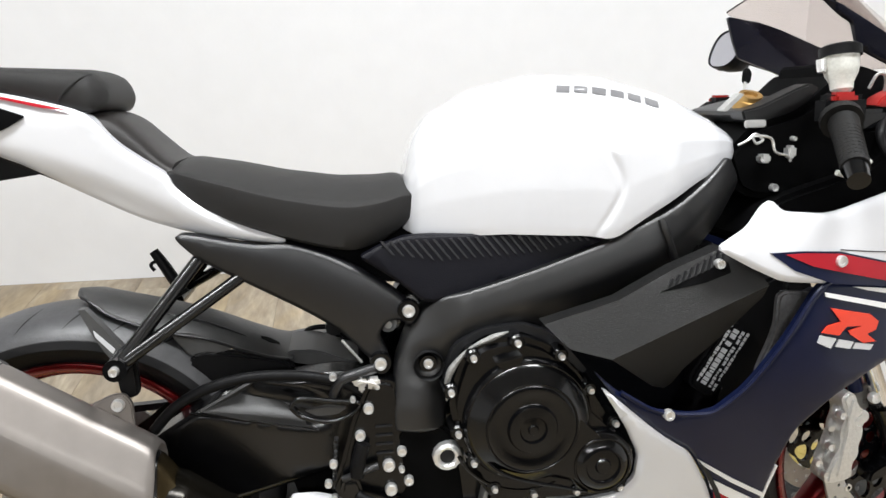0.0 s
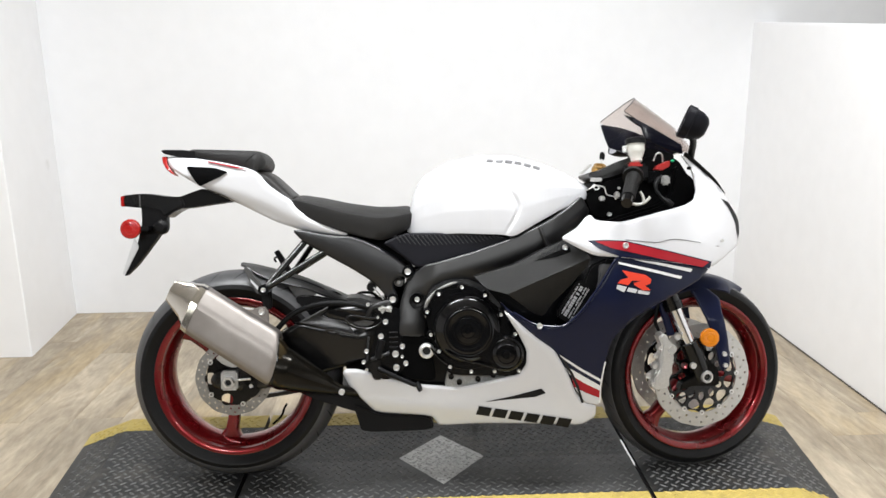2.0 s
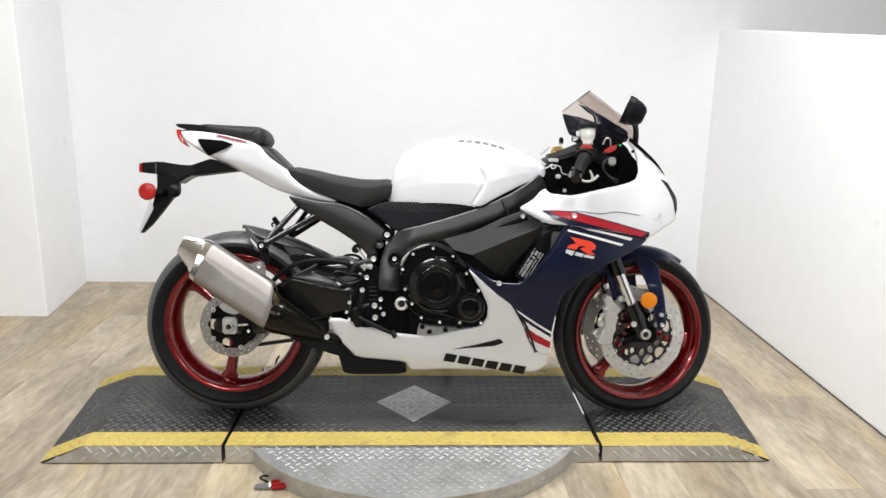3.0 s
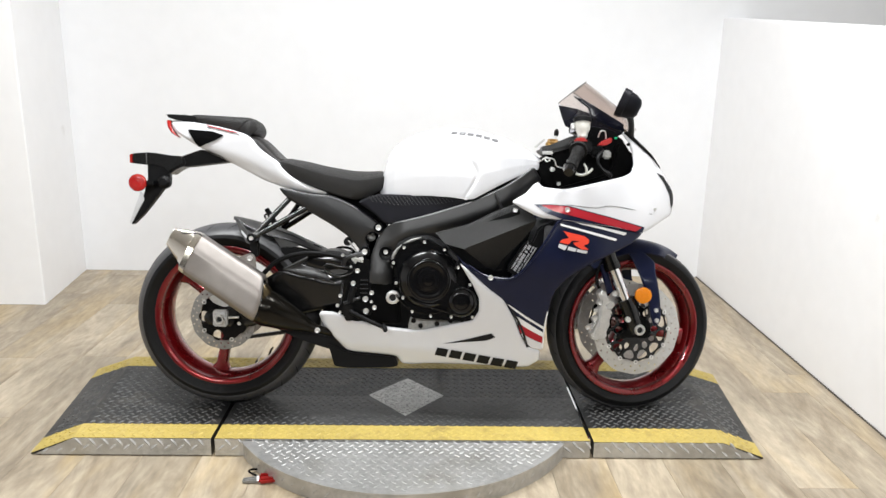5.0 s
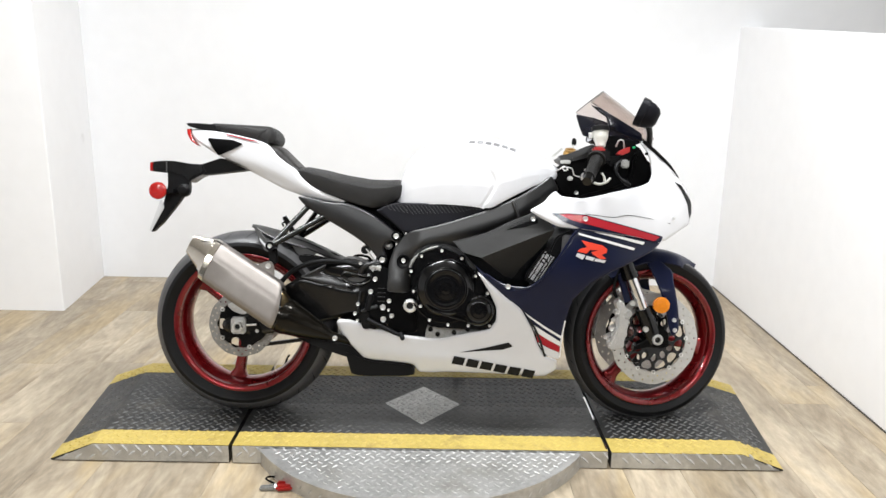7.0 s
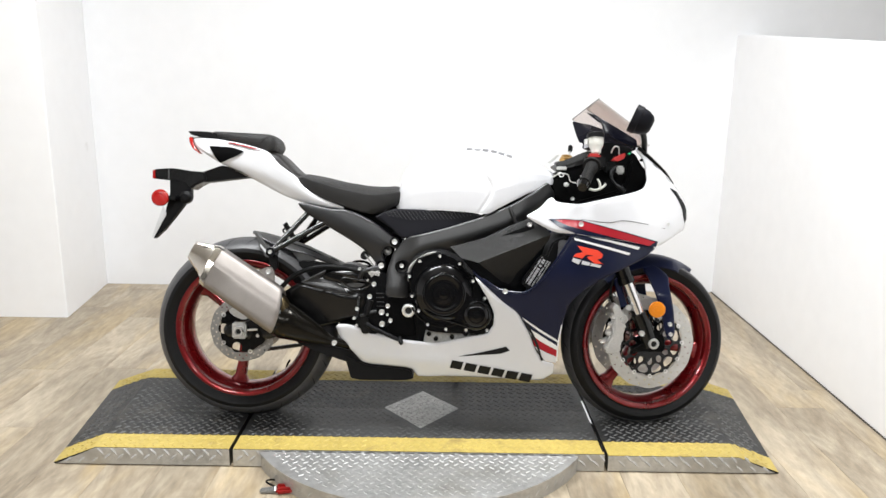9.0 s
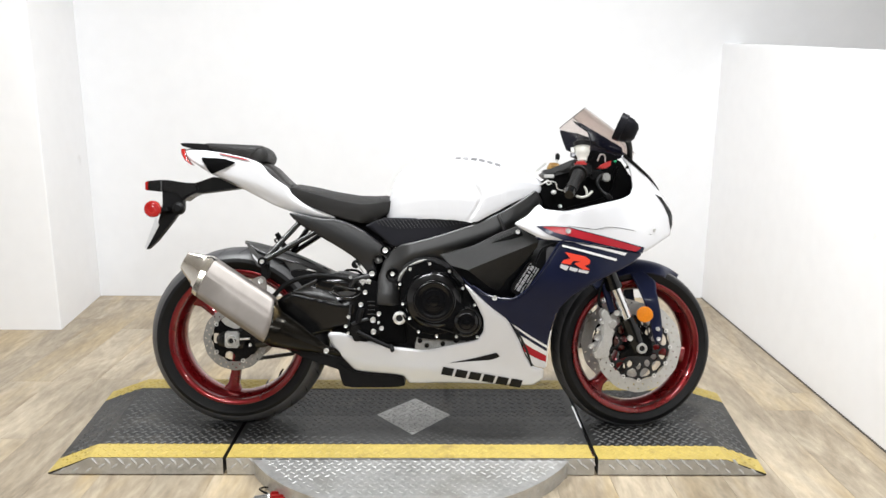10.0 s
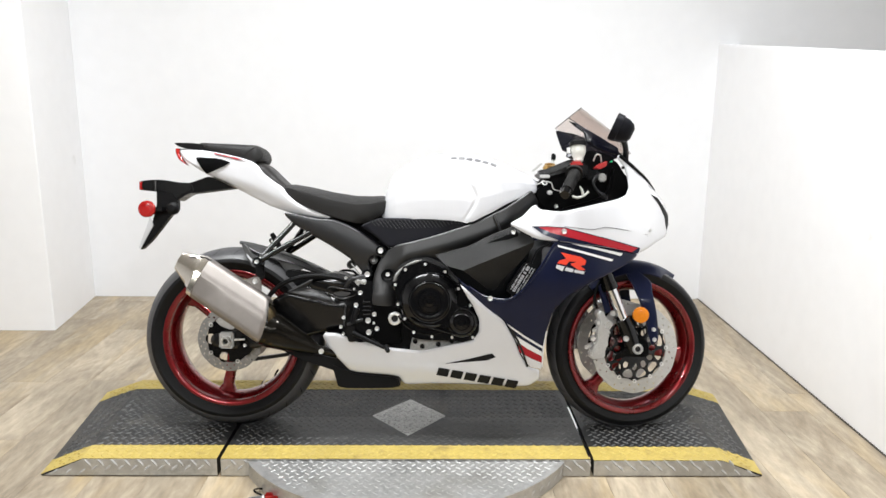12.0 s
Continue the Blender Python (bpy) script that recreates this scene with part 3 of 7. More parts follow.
part("skirt", skirt(SEAM_L + GAP, SEAM_R - GAP, DECK - 0.001, DECK - 0.001), M_PLATE, platform, "bare tread-plate front skirt", 0)
studs = []
for k in range(54):
    x = -1.20 + k * 0.042
    low = 0.5 * DECK if -1.09 < x < 0.92 else 0.016
    if min(abs(x - SEAM_L), abs(x - SEAM_R)) > 0.018 and x < 1.03:
        studs.append((Vector((x, Y0 - 0.0026, low)), radians(42 if x < 0 else -42), X, Z))
        if -1.12 < x < 0.95:
            studs.append((Vector((x + 0.021, Y0 - 0.0026, DECK - 0.012)), radians(-50), X, Z))
tread_part("tread", studs, M_STUD, platform, "raised steel tread studs on the skirt", (0.0165, 0.0046, 0.0026))

# turntable in front of the deck
TURN_X, TURN_Y, TURN_R = -0.082, 0.022, 0.590
turntable = tagged(new("turntable"), "round bare aluminium tread-plate turntable under the platform", "turntable")
ARC = [(TURN_X + TURN_R * math.cos(a), TURN_Y + TURN_R * math.sin(a)) for a in (radians(211 + k * (118 / 40)) for k in range(41))]
ARC = [(x, min(y, Y0 - 0.004)) for x, y in ARC]
part("table_top", quad_prism([(x, y, DECK - 0.003) for x, y in ARC], DECK - 0.008), M_PLATE, turntable, "bright tread-plate top", 0)
inset = [(TURN_X + (x - TURN_X) * 0.992, TURN_Y + (y - TURN_Y) * 0.992 if y < Y0 - 0.005 else y) for x, y in ARC]
part("drum", quad_prism([(x, y, DECK - 0.0082) for x, y in inset], 0.0), M_PLATE, turntable, "bare metal rim of the turntable", 30)
spots, rubbed = [], []
for i in range(40):
    for j in range(22):
        x, y = TURN_X - 0.58 + i * 0.031 + (0.0155 if j % 2 else 0.0), Y0 - 0.014 - j * 0.0185
        if math.hypot(x - TURN_X, y - TURN_Y) < TURN_R - 0.022:
            worn = math.hypot((x - TURN_X) / 0.34, (y + 0.45) / 0.10) < 1
            (rubbed if worn else spots).append((Vector((x, y, DECK - 0.003)), radians(40 if j % 2 else -40), X, Y))
for k in range(30):
    a = radians(214 + k * 3.9)
    if TURN_Y + TURN_R * math.sin(a) < Y0 - 0.01:
        t = Vector((-math.sin(a), math.cos(a), 0))
        spots.append((Vector((TURN_X + 0.9925 * TURN_R * math.cos(a), TURN_Y + 0.9925 * TURN_R * math.sin(a), 0.026)), radians(45), t, Z))
tread_part("tread", spots, M_STUD, turntable, "raised bright tread studs", (0.0115, 0.0034, 0.0016))
tread_part("tread", rubbed, M_PLATE, turntable, "tread studs worn nearly flat", (0.0105, 0.003, 0.0008))

# red clamp with its cable on the floor
clamp = tagged(new("cable_clamp"), "small red cable clamp with black lead on the floor", "clamp")
clamp.matrix_world = pose(-0.492, -0.415, 0.0, 0, 0, 8)
for k, turn in enumerate((4, -5)):
    part("handle", box_bm(-0.015, 0.045, -0.009, 0.009, 0.0, 0.018, 0.006), M_REDPART, clamp, "red plastic grip").matrix_basis = pose(0, -0.011 + 0.022 * k, 0.001, 0, 0, turn)
    part("jaw", box_bm(-0.062, -0.014, -0.005, 0.005, 0.0, 0.012, 0.003), M_SUMP, clamp, "dull metal jaw").matrix_basis = pose(0, -0.008 + 0.016 * k, 0.002, 0, 0, -turn)
part("spring", tube_bm([(-0.016, -0.012, 0.010), (-0.016, 0.0, 0.016), (-0.016, 0.012, 0.010)], 0.004, 8), M_BOLT, clamp, "steel spring")
part("cable", tube_bm([(-0.02, 0.012, 0.012), (-0.045, 0.03, 0.018), (-0.035, 0.055, 0.010), (0.0, 0.052, 0.006), (0.05, 0.025, 0.005)], 0.0028), M_CABLE, clamp)



# bent strip of strapping on the deck behind the rear wheel
strap = tagged(part("strap_end", tube_bm([(-0.66, 0.30, DECK + 0.004), (-0.635, 0.33, DECK + 0.02), (-0.625, 0.335, DECK + 0.045), (-0.615, 0.34, DECK + 0.06)], 0.004, 6), M_CABLE), "short dark bent strap end on the deck", "strap")
# ---- the motorcycle: x ahead, y to its left, z up, leaning on its stand ----
bike = tagged(new("motorcycle"), "white and navy sport motorcycle with red wheels leaning on its stand", "motorcycle")
bike.matrix_world = Matrix.Translation((0, 0, DECK)) @ Matrix.Rotation(radians(-LEAN), 4, "X")

FAIR_X = [(-0.4, 0.20), (-0.2, 0.205), (0, 0.25), (0.2, 0.275), (0.4, 0.285), (0.55, 0.262), (0.68, 0.215), (0.76, 0.16), (0.82, 0.085), (0.85, 0.0)]
FAIR_Z = [(0.05, 0.45), (0.15, 0.6), (0.25, 0.72), (0.35, 0.83), (0.5, 0.98), (0.6, 1.0), (0.7, 0.98), (0.8, 0.86), (0.9, 0.74), (1.0, 0.62)]


def smooth_along(v, table, d=0.03):
    return (along(v - d, table) + along(v, table) + along(v + d, table)) / 3


def fair(x, z):
    return smooth_along(x, FAIR_X) * smooth_along(z, FAIR_Z)


def tail_w(x, z):
    crease = smooth_along(x, [(-0.90, 0.925), (-0.76, 0.878), (-0.70, 0.862), (-0.60, 0.828), (-0.45, 0.752), (-0.35, 0.715)])
    d = crease - z
    under = min(0.03, 0.5 * (d + math.sqrt(d * d + 0.006 ** 2)))
    return smooth_along(x, [(-1.0, 0.05), (-0.9, 0.072), (-0.7, 0.1), (-0.5, 0.125), (-0.3, 0.14)]) - 0.3 * max(0.0, z - 0.9) - 0.38 * under


BOLT_PROF = [(0.0, -0.0045), (0.45, -0.0045), (0.5, -0.006), (0.85, -0.0065), (1.0, -0.004), (1.0, 0.004)]


def bolt(x, w, z, r, parent, material=None, side=-1, name="bolt"):
    b = lathe(name, [(r * q, y if side < 0 else -y) for q, y in BOLT_PROF], material or M_BOLT, parent, (x, side * w, z), 12)
    return b


# fuel tank
TANK_TOP = [(-0.175, 0.755), (-0.168, 0.80), (-0.158, 0.842), (-0.131, 0.888), (-0.056, 0.931), (0.044, 0.952), (0.143, 0.948), (0.243, 0.919), (0.32, 0.880), (0.37, 0.848), (0.395, 0.825)]
TANK_BOT = [(-0.175, 0.730), (-0.16, 0.716), (-0.03, 0.721), (0.09, 0.716), (0.125, 0.709), (0.19, 0.745), (0.265, 0.783), (0.34, 0.812), (0.395, 0.812)]
TANK_W = [(-0.175, 0.085), (-0.165, 0.105), (-0.14, 0.125), (-0.06, 0.150), (0.05, 0.172), (0.14, 0.178), (0.22, 0.165), (0.30, 0.13), (0.36, 0.085), (0.395, 0.035)]
TANK_RING_KEYS = [(0.982, 0.0), (0.994, 0.05), (0.999, 0.16), (1.0, 0.29), (0.975, 0.52), (0.91, 0.67), (0.80, 0.80), (0.63, 0.905), (0.42, 0.97), (0.2, 0.995)]
TANK_RING = [(0.5 * (smooth_along(q / 48, [(z, y) for y, z in TANK_RING_KEYS], 0.02) + along(q / 48, [(z, y) for y, z in TANK_RING_KEYS])), q / 48) for q in range(48)] + [(0.2, 0.995)]


def tank_bm():
    rings = []
    n = 190
    for k in range(n + 1):
        t = k / n
        x = -0.175 + 0.57 * t
        zt, zb, w = smooth_along(x, TANK_TOP, 0.008), smooth_along(x, TANK_BOT, 0.01), smooth_along(x, TANK_W, 0.012)
        half = []
        for fy, fz in TANK_RING:
            z = zb + (zt - zb) * fz
            cx = 0.139 - 0.70 * (math.sqrt((z - 0.790) ** 2 + 0.022 ** 2) - 0.022)
            fade = min(1.0, max(0.0, (0.115 - abs(z - 0.800)) / 0.05)) * min(1.0, max(0.0, (x + 0.13) / 0.13))
            step = 1 / (1 + math.exp(max(-30.0, min(30.0, -(cx - x) / 0.008))))
            groove = math.exp(-((x - cx) / 0.0055) ** 2)
            half.append((w * fy - (0.0026 * step + 0.0028 * groove) * fade, z))
        ring = [(x, -y, z) for y, z in half] + [(x, 0, zt)] + [(x, y, z) for y, z in reversed(half)]
        rings.append(ring)
    return rings_bm(rings)


tank = part("fuel_tank", tank_bm(), M_WHITE, bike, "pearl white fuel tank", 50)


def letter_bars(spots, material, parent, name, wide, side=-1, lift=0.0015):
    """Plain slanted bars in place of a brand word."""
    for k, (x, z, dx, dz, h, lean) in enumerate(spots):
        pts = [(x, z), (x + dx, z + dz), (x + dx + lean, z + dz + h), (x + lean, z + h)]
        loops = [dense(pts, 0.012)]
        part(name, skin_bm(loops, lambda a, b: wide(a, b) + lift, 0.002, side, 0, 0.012), material, parent)


def tank_wide(x, z):
    zt, zb, w = smooth_along(x, TANK_TOP, 0.008), smooth_along(x, TANK_BOT, 0.01), smooth_along(x, TANK_W, 0.012)
    f = (z - zb) / (zt - zb)
    return w * along(f, [(b, a) for a, b in TANK_RING] + [(1.0, 0.0)])


for s in (-1, 1):
    letter_bars([(0.055 + k * 0.0265, 0.922 - 0.0008 * k * k, 0.020, -0.001 - 0.0012 * k, 0.010, 0.005) for k in range(6)], M_BADGE, tank, "badge_bar", tank_wide, s)

# seat
SEAT_TOP = [(-0.535, 0.815), (-0.512, 0.832), (-0.486, 0.84), (-0.42, 0.829), (-0.35, 0.813), (-0.27, 0.801), (-0.21, 0.80), (-0.172, 0.803), (-0.155, 0.79)]
SEAT_BOT = [(-0.535, 0.806), (-0.508, 0.804), (-0.47, 0.777), (-0.427, 0.757), (-0.347, 0.727), (-0.29, 0.711), (-0.25, 0.703), (-0.207, 0.714), (-0.165, 0.738), (-0.155, 0.755)]
SEAT_W = [(-0.535, 0.085), (-0.49, 0.118), (-0.40, 0.142), (-0.30, 0.147), (-0.22, 0.135), (-0.17, 0.112), (-0.155, 0.095)]


def padded(name, top, bot, wid, ring, x0, x1, material, parent, label, n=40):
    rings = []
    for k in range(n + 1):
        x = x0 + (x1 - x0) * k / n
        zt, zb, w = smooth_along(x, top, 0.008), smooth_along(x, bot, 0.008), smooth_along(x, wid, 0.01)
        half = [(w * a, zb + (zt - zb) * b) for a, b in ring]
        rings.append([(x, -y, z) for y, z in half] + [(x, 0, zt)] + [(x, y, z) for y, z in reversed(half)])
    return part(name, rings_bm(rings), material, parent, label, 38)


seat = padded("seat", SEAT_TOP, SEAT_BOT, SEAT_W, [(0.93, 0.0), (0.965, 0.05), (0.99, 0.30), (1.0, 0.60), (0.993, 0.665), (0.955, 0.71), (0.88, 0.755), (0.66, 0.86), (0.42, 0.95), (0.2, 0.99)], -0.535, -0.153, M_SEAT, bike, "black vinyl rider seat")
PIL_TOP = [(-0.812, 0.972), (-0.80, 0.979), (-0.70, 0.975), (-0.612, 0.971), (-0.588, 0.970), (-0.54, 0.964)]
PIL_BOT = [(-0.812, 0.966), (-0.80, 0.961), (-0.74, 0.944), (-0.66, 0.924), (-0.62, 0.911), (-0.60, 0.907), (-0.54, 0.905)]
PIL_W = [(-0.812, 0.05), (-0.78, 0.07), (-0.65, 0.092), (-0.59, 0.098), (-0.54, 0.094)]
PIL_HALF = [(0.93, 0.0), (0.985, 0.08), (1.0, 0.25), (0.998, 0.5), (0.97, 0.70), (0.91, 0.84), (0.79, 0.93), (0.55, 0.98), (0.25, 0.998)]


def pillion_ring(x):
    """Top, bottom and half width of the pad; its nose is rounded from above and from the side."""
    zt, zb, w = smooth_along(x, PIL_TOP, 0.006), smooth_along(x, PIL_BOT, 0.006), smooth_along(x, PIL_W, 0.01)
    k = min(1.0, max(0.0, (x + 0.620) / 0.038))
    q = math.sqrt(max(0.0, 1 - k ** 2.4))
    mid = 0.5 * (zt + zb) - 0.004 * k
    return mid + (zt - mid) * q, mid + (zb - mid) * q, w * (1 - 0.30 * k ** 3)


def pillion_bm():
    rings = []
    for k in range(81):
        x = -0.812 + 0.2296 * math.sin(0.5 * math.pi * k / 80)
        zt, zb, w = pillion_ring(x)
        half = [(w * a, zb + (zt - zb) * b) for a, b in PIL_HALF]
        rings.append([(x, -y, z) for y, z in half] + [(x, 0, zt)] + [(x, y, z) for y, z in reversed(half)])
    return rings_bm(rings)


pillion = part("pillion_seat", pillion_bm(), M_SEAT, bike, "black vinyl pillion pad with a stitched nose", 50)
for s in (-1, 1):
    seam = []
    for k in range(9):
        t = k / 8
        x = -0.644 + 0.044 * t ** 1.6
        zt, zb, w = pillion_ring(x)
        f = 0.05 + 0.86 * t
        seam.append((x, s * (w * along(f, [(b, a) for a, b in PIL_HALF]) + 0.0006), zb + (zt - zb) * f))
    tube("stitched_seam", seam, 0.0017, M_GAP, pillion, "dark stitched seam", 6)

# tail
TAIL = [(-0.876, 0.962), (-0.723, 0.941), (-0.605, 0.912), (-0.574, 0.872), (-0.538, 0.845), (-0.502, 0.822), (-0.495, 0.805), (-0.462, 0.776), (-0.42, 0.756), (-0.344, 0.727),
    (-0.348, 0.719), (-0.400, 0.724), (-0.480, 0.738), (-0.545, 0.759), (-0.611, 0.792), (-0.662, 0.818), (-0.720, 0.845), (-0.775, 0.871), (-0.815, 0.896), (-0.857, 0.922)]
tail = skin("tail_cowl", TAIL, tail_w, 0.035, M_WHITE, bike, "pearl white tail cowl", edge=0.010, step=0.012, round_to=0.2, rounds=3)
for s, cowl in zip((-1, 1), tail):
    deco = lambda a, b: tail_w(a, b) + 0.0045
    part("side_vent", skin_bm([dense(rounded([(-0.808, 0.926), (-0.722, 0.920), (-0.684, 0.907), (-0.708, 0.893), (-0.768, 0.868), (-0.782, 0.884)], 0.08), 0.012)], deco, 0.004, s, 0, 0.012), M_BLACK, cowl, "dark vent panel")
    part("pinstripe", skin_bm([dense([(-0.745, 0.9405), (-0.66, 0.922), (-0.625, 0.9135), (-0.66, 0.9175), (-0.745, 0.9375)], 0.012)], deco, 0.003, s, 0, 0.012), M_RED, cowl, "thin red pinstripe")
    part("pinstripe", skin_bm([dense([(-0.775, 0.872), (-0.70, 0.838), (-0.655, 0.818), (-0.70, 0.842)], 0.012)], deco, 0.003, s, 0, 0.012), M_DECALK, cowl, "thin dark pinstripe")
    part("tail_light", skin_bm([dense(rounded([(-0.884, 0.957), (-0.868, 0.957), (-0.868, 0.936), (-0.852, 0.912), (-0.836, 0.897), (-0.866, 0.916), (-0.880, 0.938)], 0.15), 0.012)], lambda a, b: tail_w(a, b) + 0.002, 0.03, s, 0.004, 0.012), M_LENSR, cowl, "red tail light lens")
slab("tail_top", [(-0.886, 0.976), (-0.80, 0.974), (-0.625, 0.925), (-0.61, 0.905), (-0.63, 0.905), (-0.74, 0.938), (-0.872, 0.962)], -0.066, 0.066, M_PLASTIC, bike, "black tail top panel")
slab("tail_inner", [(-0.84, 0.945), (-0.62, 0.905), (-0.52, 0.82), (-0.36, 0.735), (-0.5, 0.752), (-0.68, 0.835), (-0.82, 0.905)], -0.07, 0.07, M_PLASTIC, bike, "black inner tail tray")
padded("seat_hump", [(-0.640, 0.912), (-0.600, 0.912), (-0.580, 0.908), (-0.564, 0.897), (-0.540, 0.872), (-0.510, 0.842), (-0.500, 0.835)], [(-0.640, 0.897), (-0.615, 0.880), (-0.585, 0.853), (-0.545, 0.824), (-0.500, 0.806)],
    [(-0.640, 0.086), (-0.56, 0.092), (-0.50, 0.10)], [(0.99, 0.0), (1.0, 0.15), (1.0, 0.45), (0.97, 0.66), (0.90, 0.82), (0.76, 0.93), (0.5, 0.985), (0.25, 0.999)], -0.640, -0.500, M_HUMP, bike, "dark brown panel between the seats")

# number plate bracket
bracket = slab("plate_bracket", [(-1.014, 0.846), (-0.959, 0.851), (-0.93, 0.850), (-0.884, 0.842), (-0.835, 0.840), (-0.825, 0.812), (-0.862, 0.795), (-0.888, 0.776), (-0.905, 0.800), (-0.937, 0.807), (-1.012, 0.815)], -0.045, 0.045, M_SWING, bike, "glossy black plate bracket", 0.008)
slab("bracket_arm", [(-0.850, 0.838), (-0.776, 0.864), (-0.675, 0.826), (-0.840, 0.804)], -0.036, 0.036, M_PLASTIC, bracket, "black arm below the tail", 0.004, 0.06)
part("seam", tube_bm([(-0.957, -0.0455, 0.812), (-0.956, -0.0462, 0.83), (-0.957, -0.0455, 0.848)], 0.0022, 6), M_HUG, bracket)
part("plate_light", box_bm(-1.011, -1.003, -0.05, 0.05, 0.814, 0.844, 0.002), M_LENSR, bracket, "red rear lens strip")
slab("plate_arm", [(-0.956, 0.815), (-0.890, 0.800), (-0.883, 0.778), (-0.883, 0.754), (-0.905, 0.73), (-0.924, 0.704), (-0.975, 0.640), (-1.008, 0.609), (-1.016, 0.614), (-0.972, 0.701), (-0.955, 0.765)], -0.040, -0.012, M_PLASTIC, bracket, "black plate arm", 0.006, 0.1)
slab("plate_edge", [(-0.978, 0.722), (-0.966, 0.694), (-1.011, 0.611), (-1.017, 0.616)], -0.0425, -0.0395, M_SILVERDECAL, bracket, "grey metal plate edge", 0.0008, 0.05)
lathe("turn_signal", [(0.0, -0.075), (0.012, -0.074), (0.021, -0.066), (0.022, -0.05), (0.012, -0.04)], M_PLASTIC, bracket, (-0.893, 0, 0.752), 20, "black turn signal")
lathe("reflector", [(0.0, -0.0030), (0.009, -0.0034), (0.010, -0.0026), (0.018, -0.0032), (0.019, -0.0024), (0.0245, -0.003), (0.0275, -0.0015), (0.0285, 0.001), (0.0285, 0.008), (0.0, 0.008)], M_LENSR, bracket, (-0.971, -0.09, 0.749), 32, "round red reflector")
part("reflector_stay", box_bm(-0.965, -0.92, -0.086, -0.04, 0.742, 0.756, 0.002), M_PLASTIC, bracket)

# subframe cover and carbon side panel
# Added filler that blackens the gap between seat and side panel.
slab("seat_gap_filler", [(-0.44, 0.735), (-0.33, 0.722), (-0.20, 0.725), (-0.16, 0.735), (-0.15, 0.66), (-0.20, 0.64), (-0.30, 0.69)], -0.09, 0.09, M_BLACK, bike, "black filler that darkens the gap below the seat", 0.004)
SUB = [(-0.508, 0.746), (-0.392, 0.719), (-0.336, 0.720), (-0.273, 0.695), (-0.20, 0.650), (-0.158, 0.610), (-0.165, 0.585), (-0.188, 0.60), (-0.206, 0.598), (-0.220, 0.575), (-0.205, 0.545), (-0.205, 0.522), (-0.232, 0.535), (-0.268, 0.580), (-0.326, 0.620), (-0.396, 0.660), (-0.434, 0.682), (-0.471, 0.704)]
sub_w = lambda x, z: 0.142 + 0.006 * max(0, min(1, (x + 0.5) / 0.3)) - 2.2 * min(0.06, abs((z - 0.675) + 0.50 * (x + 0.33))) ** 2
subs = skin("subframe_cover", SUB, sub_w, 0.03, M_SUB, bike, "dark grey subframe cover", edge=0.008, step=0.014, round_to=0.22, rounds=3)
for s in (-1, 1):
    bolt(-0.175, 0.155, 0.615, 0.0095, subs[0 if s < 0 else 1], None, s)
    bolt(-0.219, 0.152, 0.536, 0.0095, subs[0 if s < 0 else 1], None, s)
    lathe("washer", [(0.0, -0.003), (0.0155, -0.003), (0.0165, 0.0), (0.0165, 0.01)], M_ENGINE, subs[0 if s < 0 else 1], (-0.175, s * 0.152, 0.615), 20)
    lathe("washer", [(0.0, -0.003), (0.0155, -0.003), (0.0165, 0.0), (0.0165, 0.01)], M_ENGINE, subs[0 if s < 0 else 1], (-0.219, s * 0.149, 0.536), 20)
for s in (-1, 1):
    lathe("shock_adjuster", [(0.0, s * 0.02), (0.006, s * 0.02), (0.009, s * 0.014), (0.0135, s * 0.012), (0.0135, s * -0.03)], M_CAST, bike, (-0.203, s * 0.085, 0.580), 12, "silver shock adjuster")
    tube("shock_body", [(-0.215, s * 0.03, 0.60), (-0.225, s * 0.03, 0.46)], 0.03, M_ENGINE, bike, "black rear shock body", 16)
    tube("hose_end", [(-0.287, s * 0.015, 0.562), (-0.287, s * 0.035, 0.560)], 0.014, M_SUB, bike, "dark rubber hose end", 16)
    tube("bleed_pipe", [(-0.274, s * 0.136, 0.571), (-0.262, s * 0.138, 0.556), (-0.246, s * 0.138, 0.535)], 0.0022, M_SUMP, bike, "thin silver pipe", 8)
    part("connector", box_bm(-0.239, -0.221, s * 0.160 - 0.008, s * 0.160 + 0.008, 0.501, 0.519, 0.003), M_BOLT, bike, "silver connector")
    part("connector", box_bm(-0.253, -0.244, s * 0.160 - 0.006, s * 0.160 + 0.006, 0.498, 0.521, 0.003), M_CAST, bike, "silver connector")
    tube("clip_wire", [(-0.256, s * 0.164, 0.511), (-0.246, s * 0.168, 0.516), (-0.232, s * 0.169, 0.513), (-0.224, s * 0.168, 0.506)], 0.0022, M_BOLT, bike, "", 6)
    part("hose_clip", box_bm(-0.262, -0.240, s * 0.150 - 0.006, s * 0.150 + 0.006, 0.503, 0.516, 0.002), M_BOLT, bike, "zinc hose clip")
    part("hose_clip", box_bm(-0.236, -0.222, s * 0.155 - 0.006, s * 0.155 + 0.006, 0.470, 0.486, 0.002), M_BOLT, bike, "zinc hose clip")
    tube("wire_bundle", [(-0.20, s * 0.13, 0.50), (-0.205, s * 0.15, 0.45), (-0.198, s * 0.15, 0.40)], 0.007, M_PLASTIC, bike, "black wire bundle", 8)
tube("wire_loop", [(-0.255, 0.06, 0.503), (-0.268, 0.06, 0.512), (-0.288, 0.06, 0.530), (-0.320, 0.06, 0.534), (-0.338, 0.06, 0.526), (-0.318, 0.06, 0.512), (-0.275, 0.06, 0.508)], 0.0045, M_PLASTIC, bike, "black bracket loop", 8)
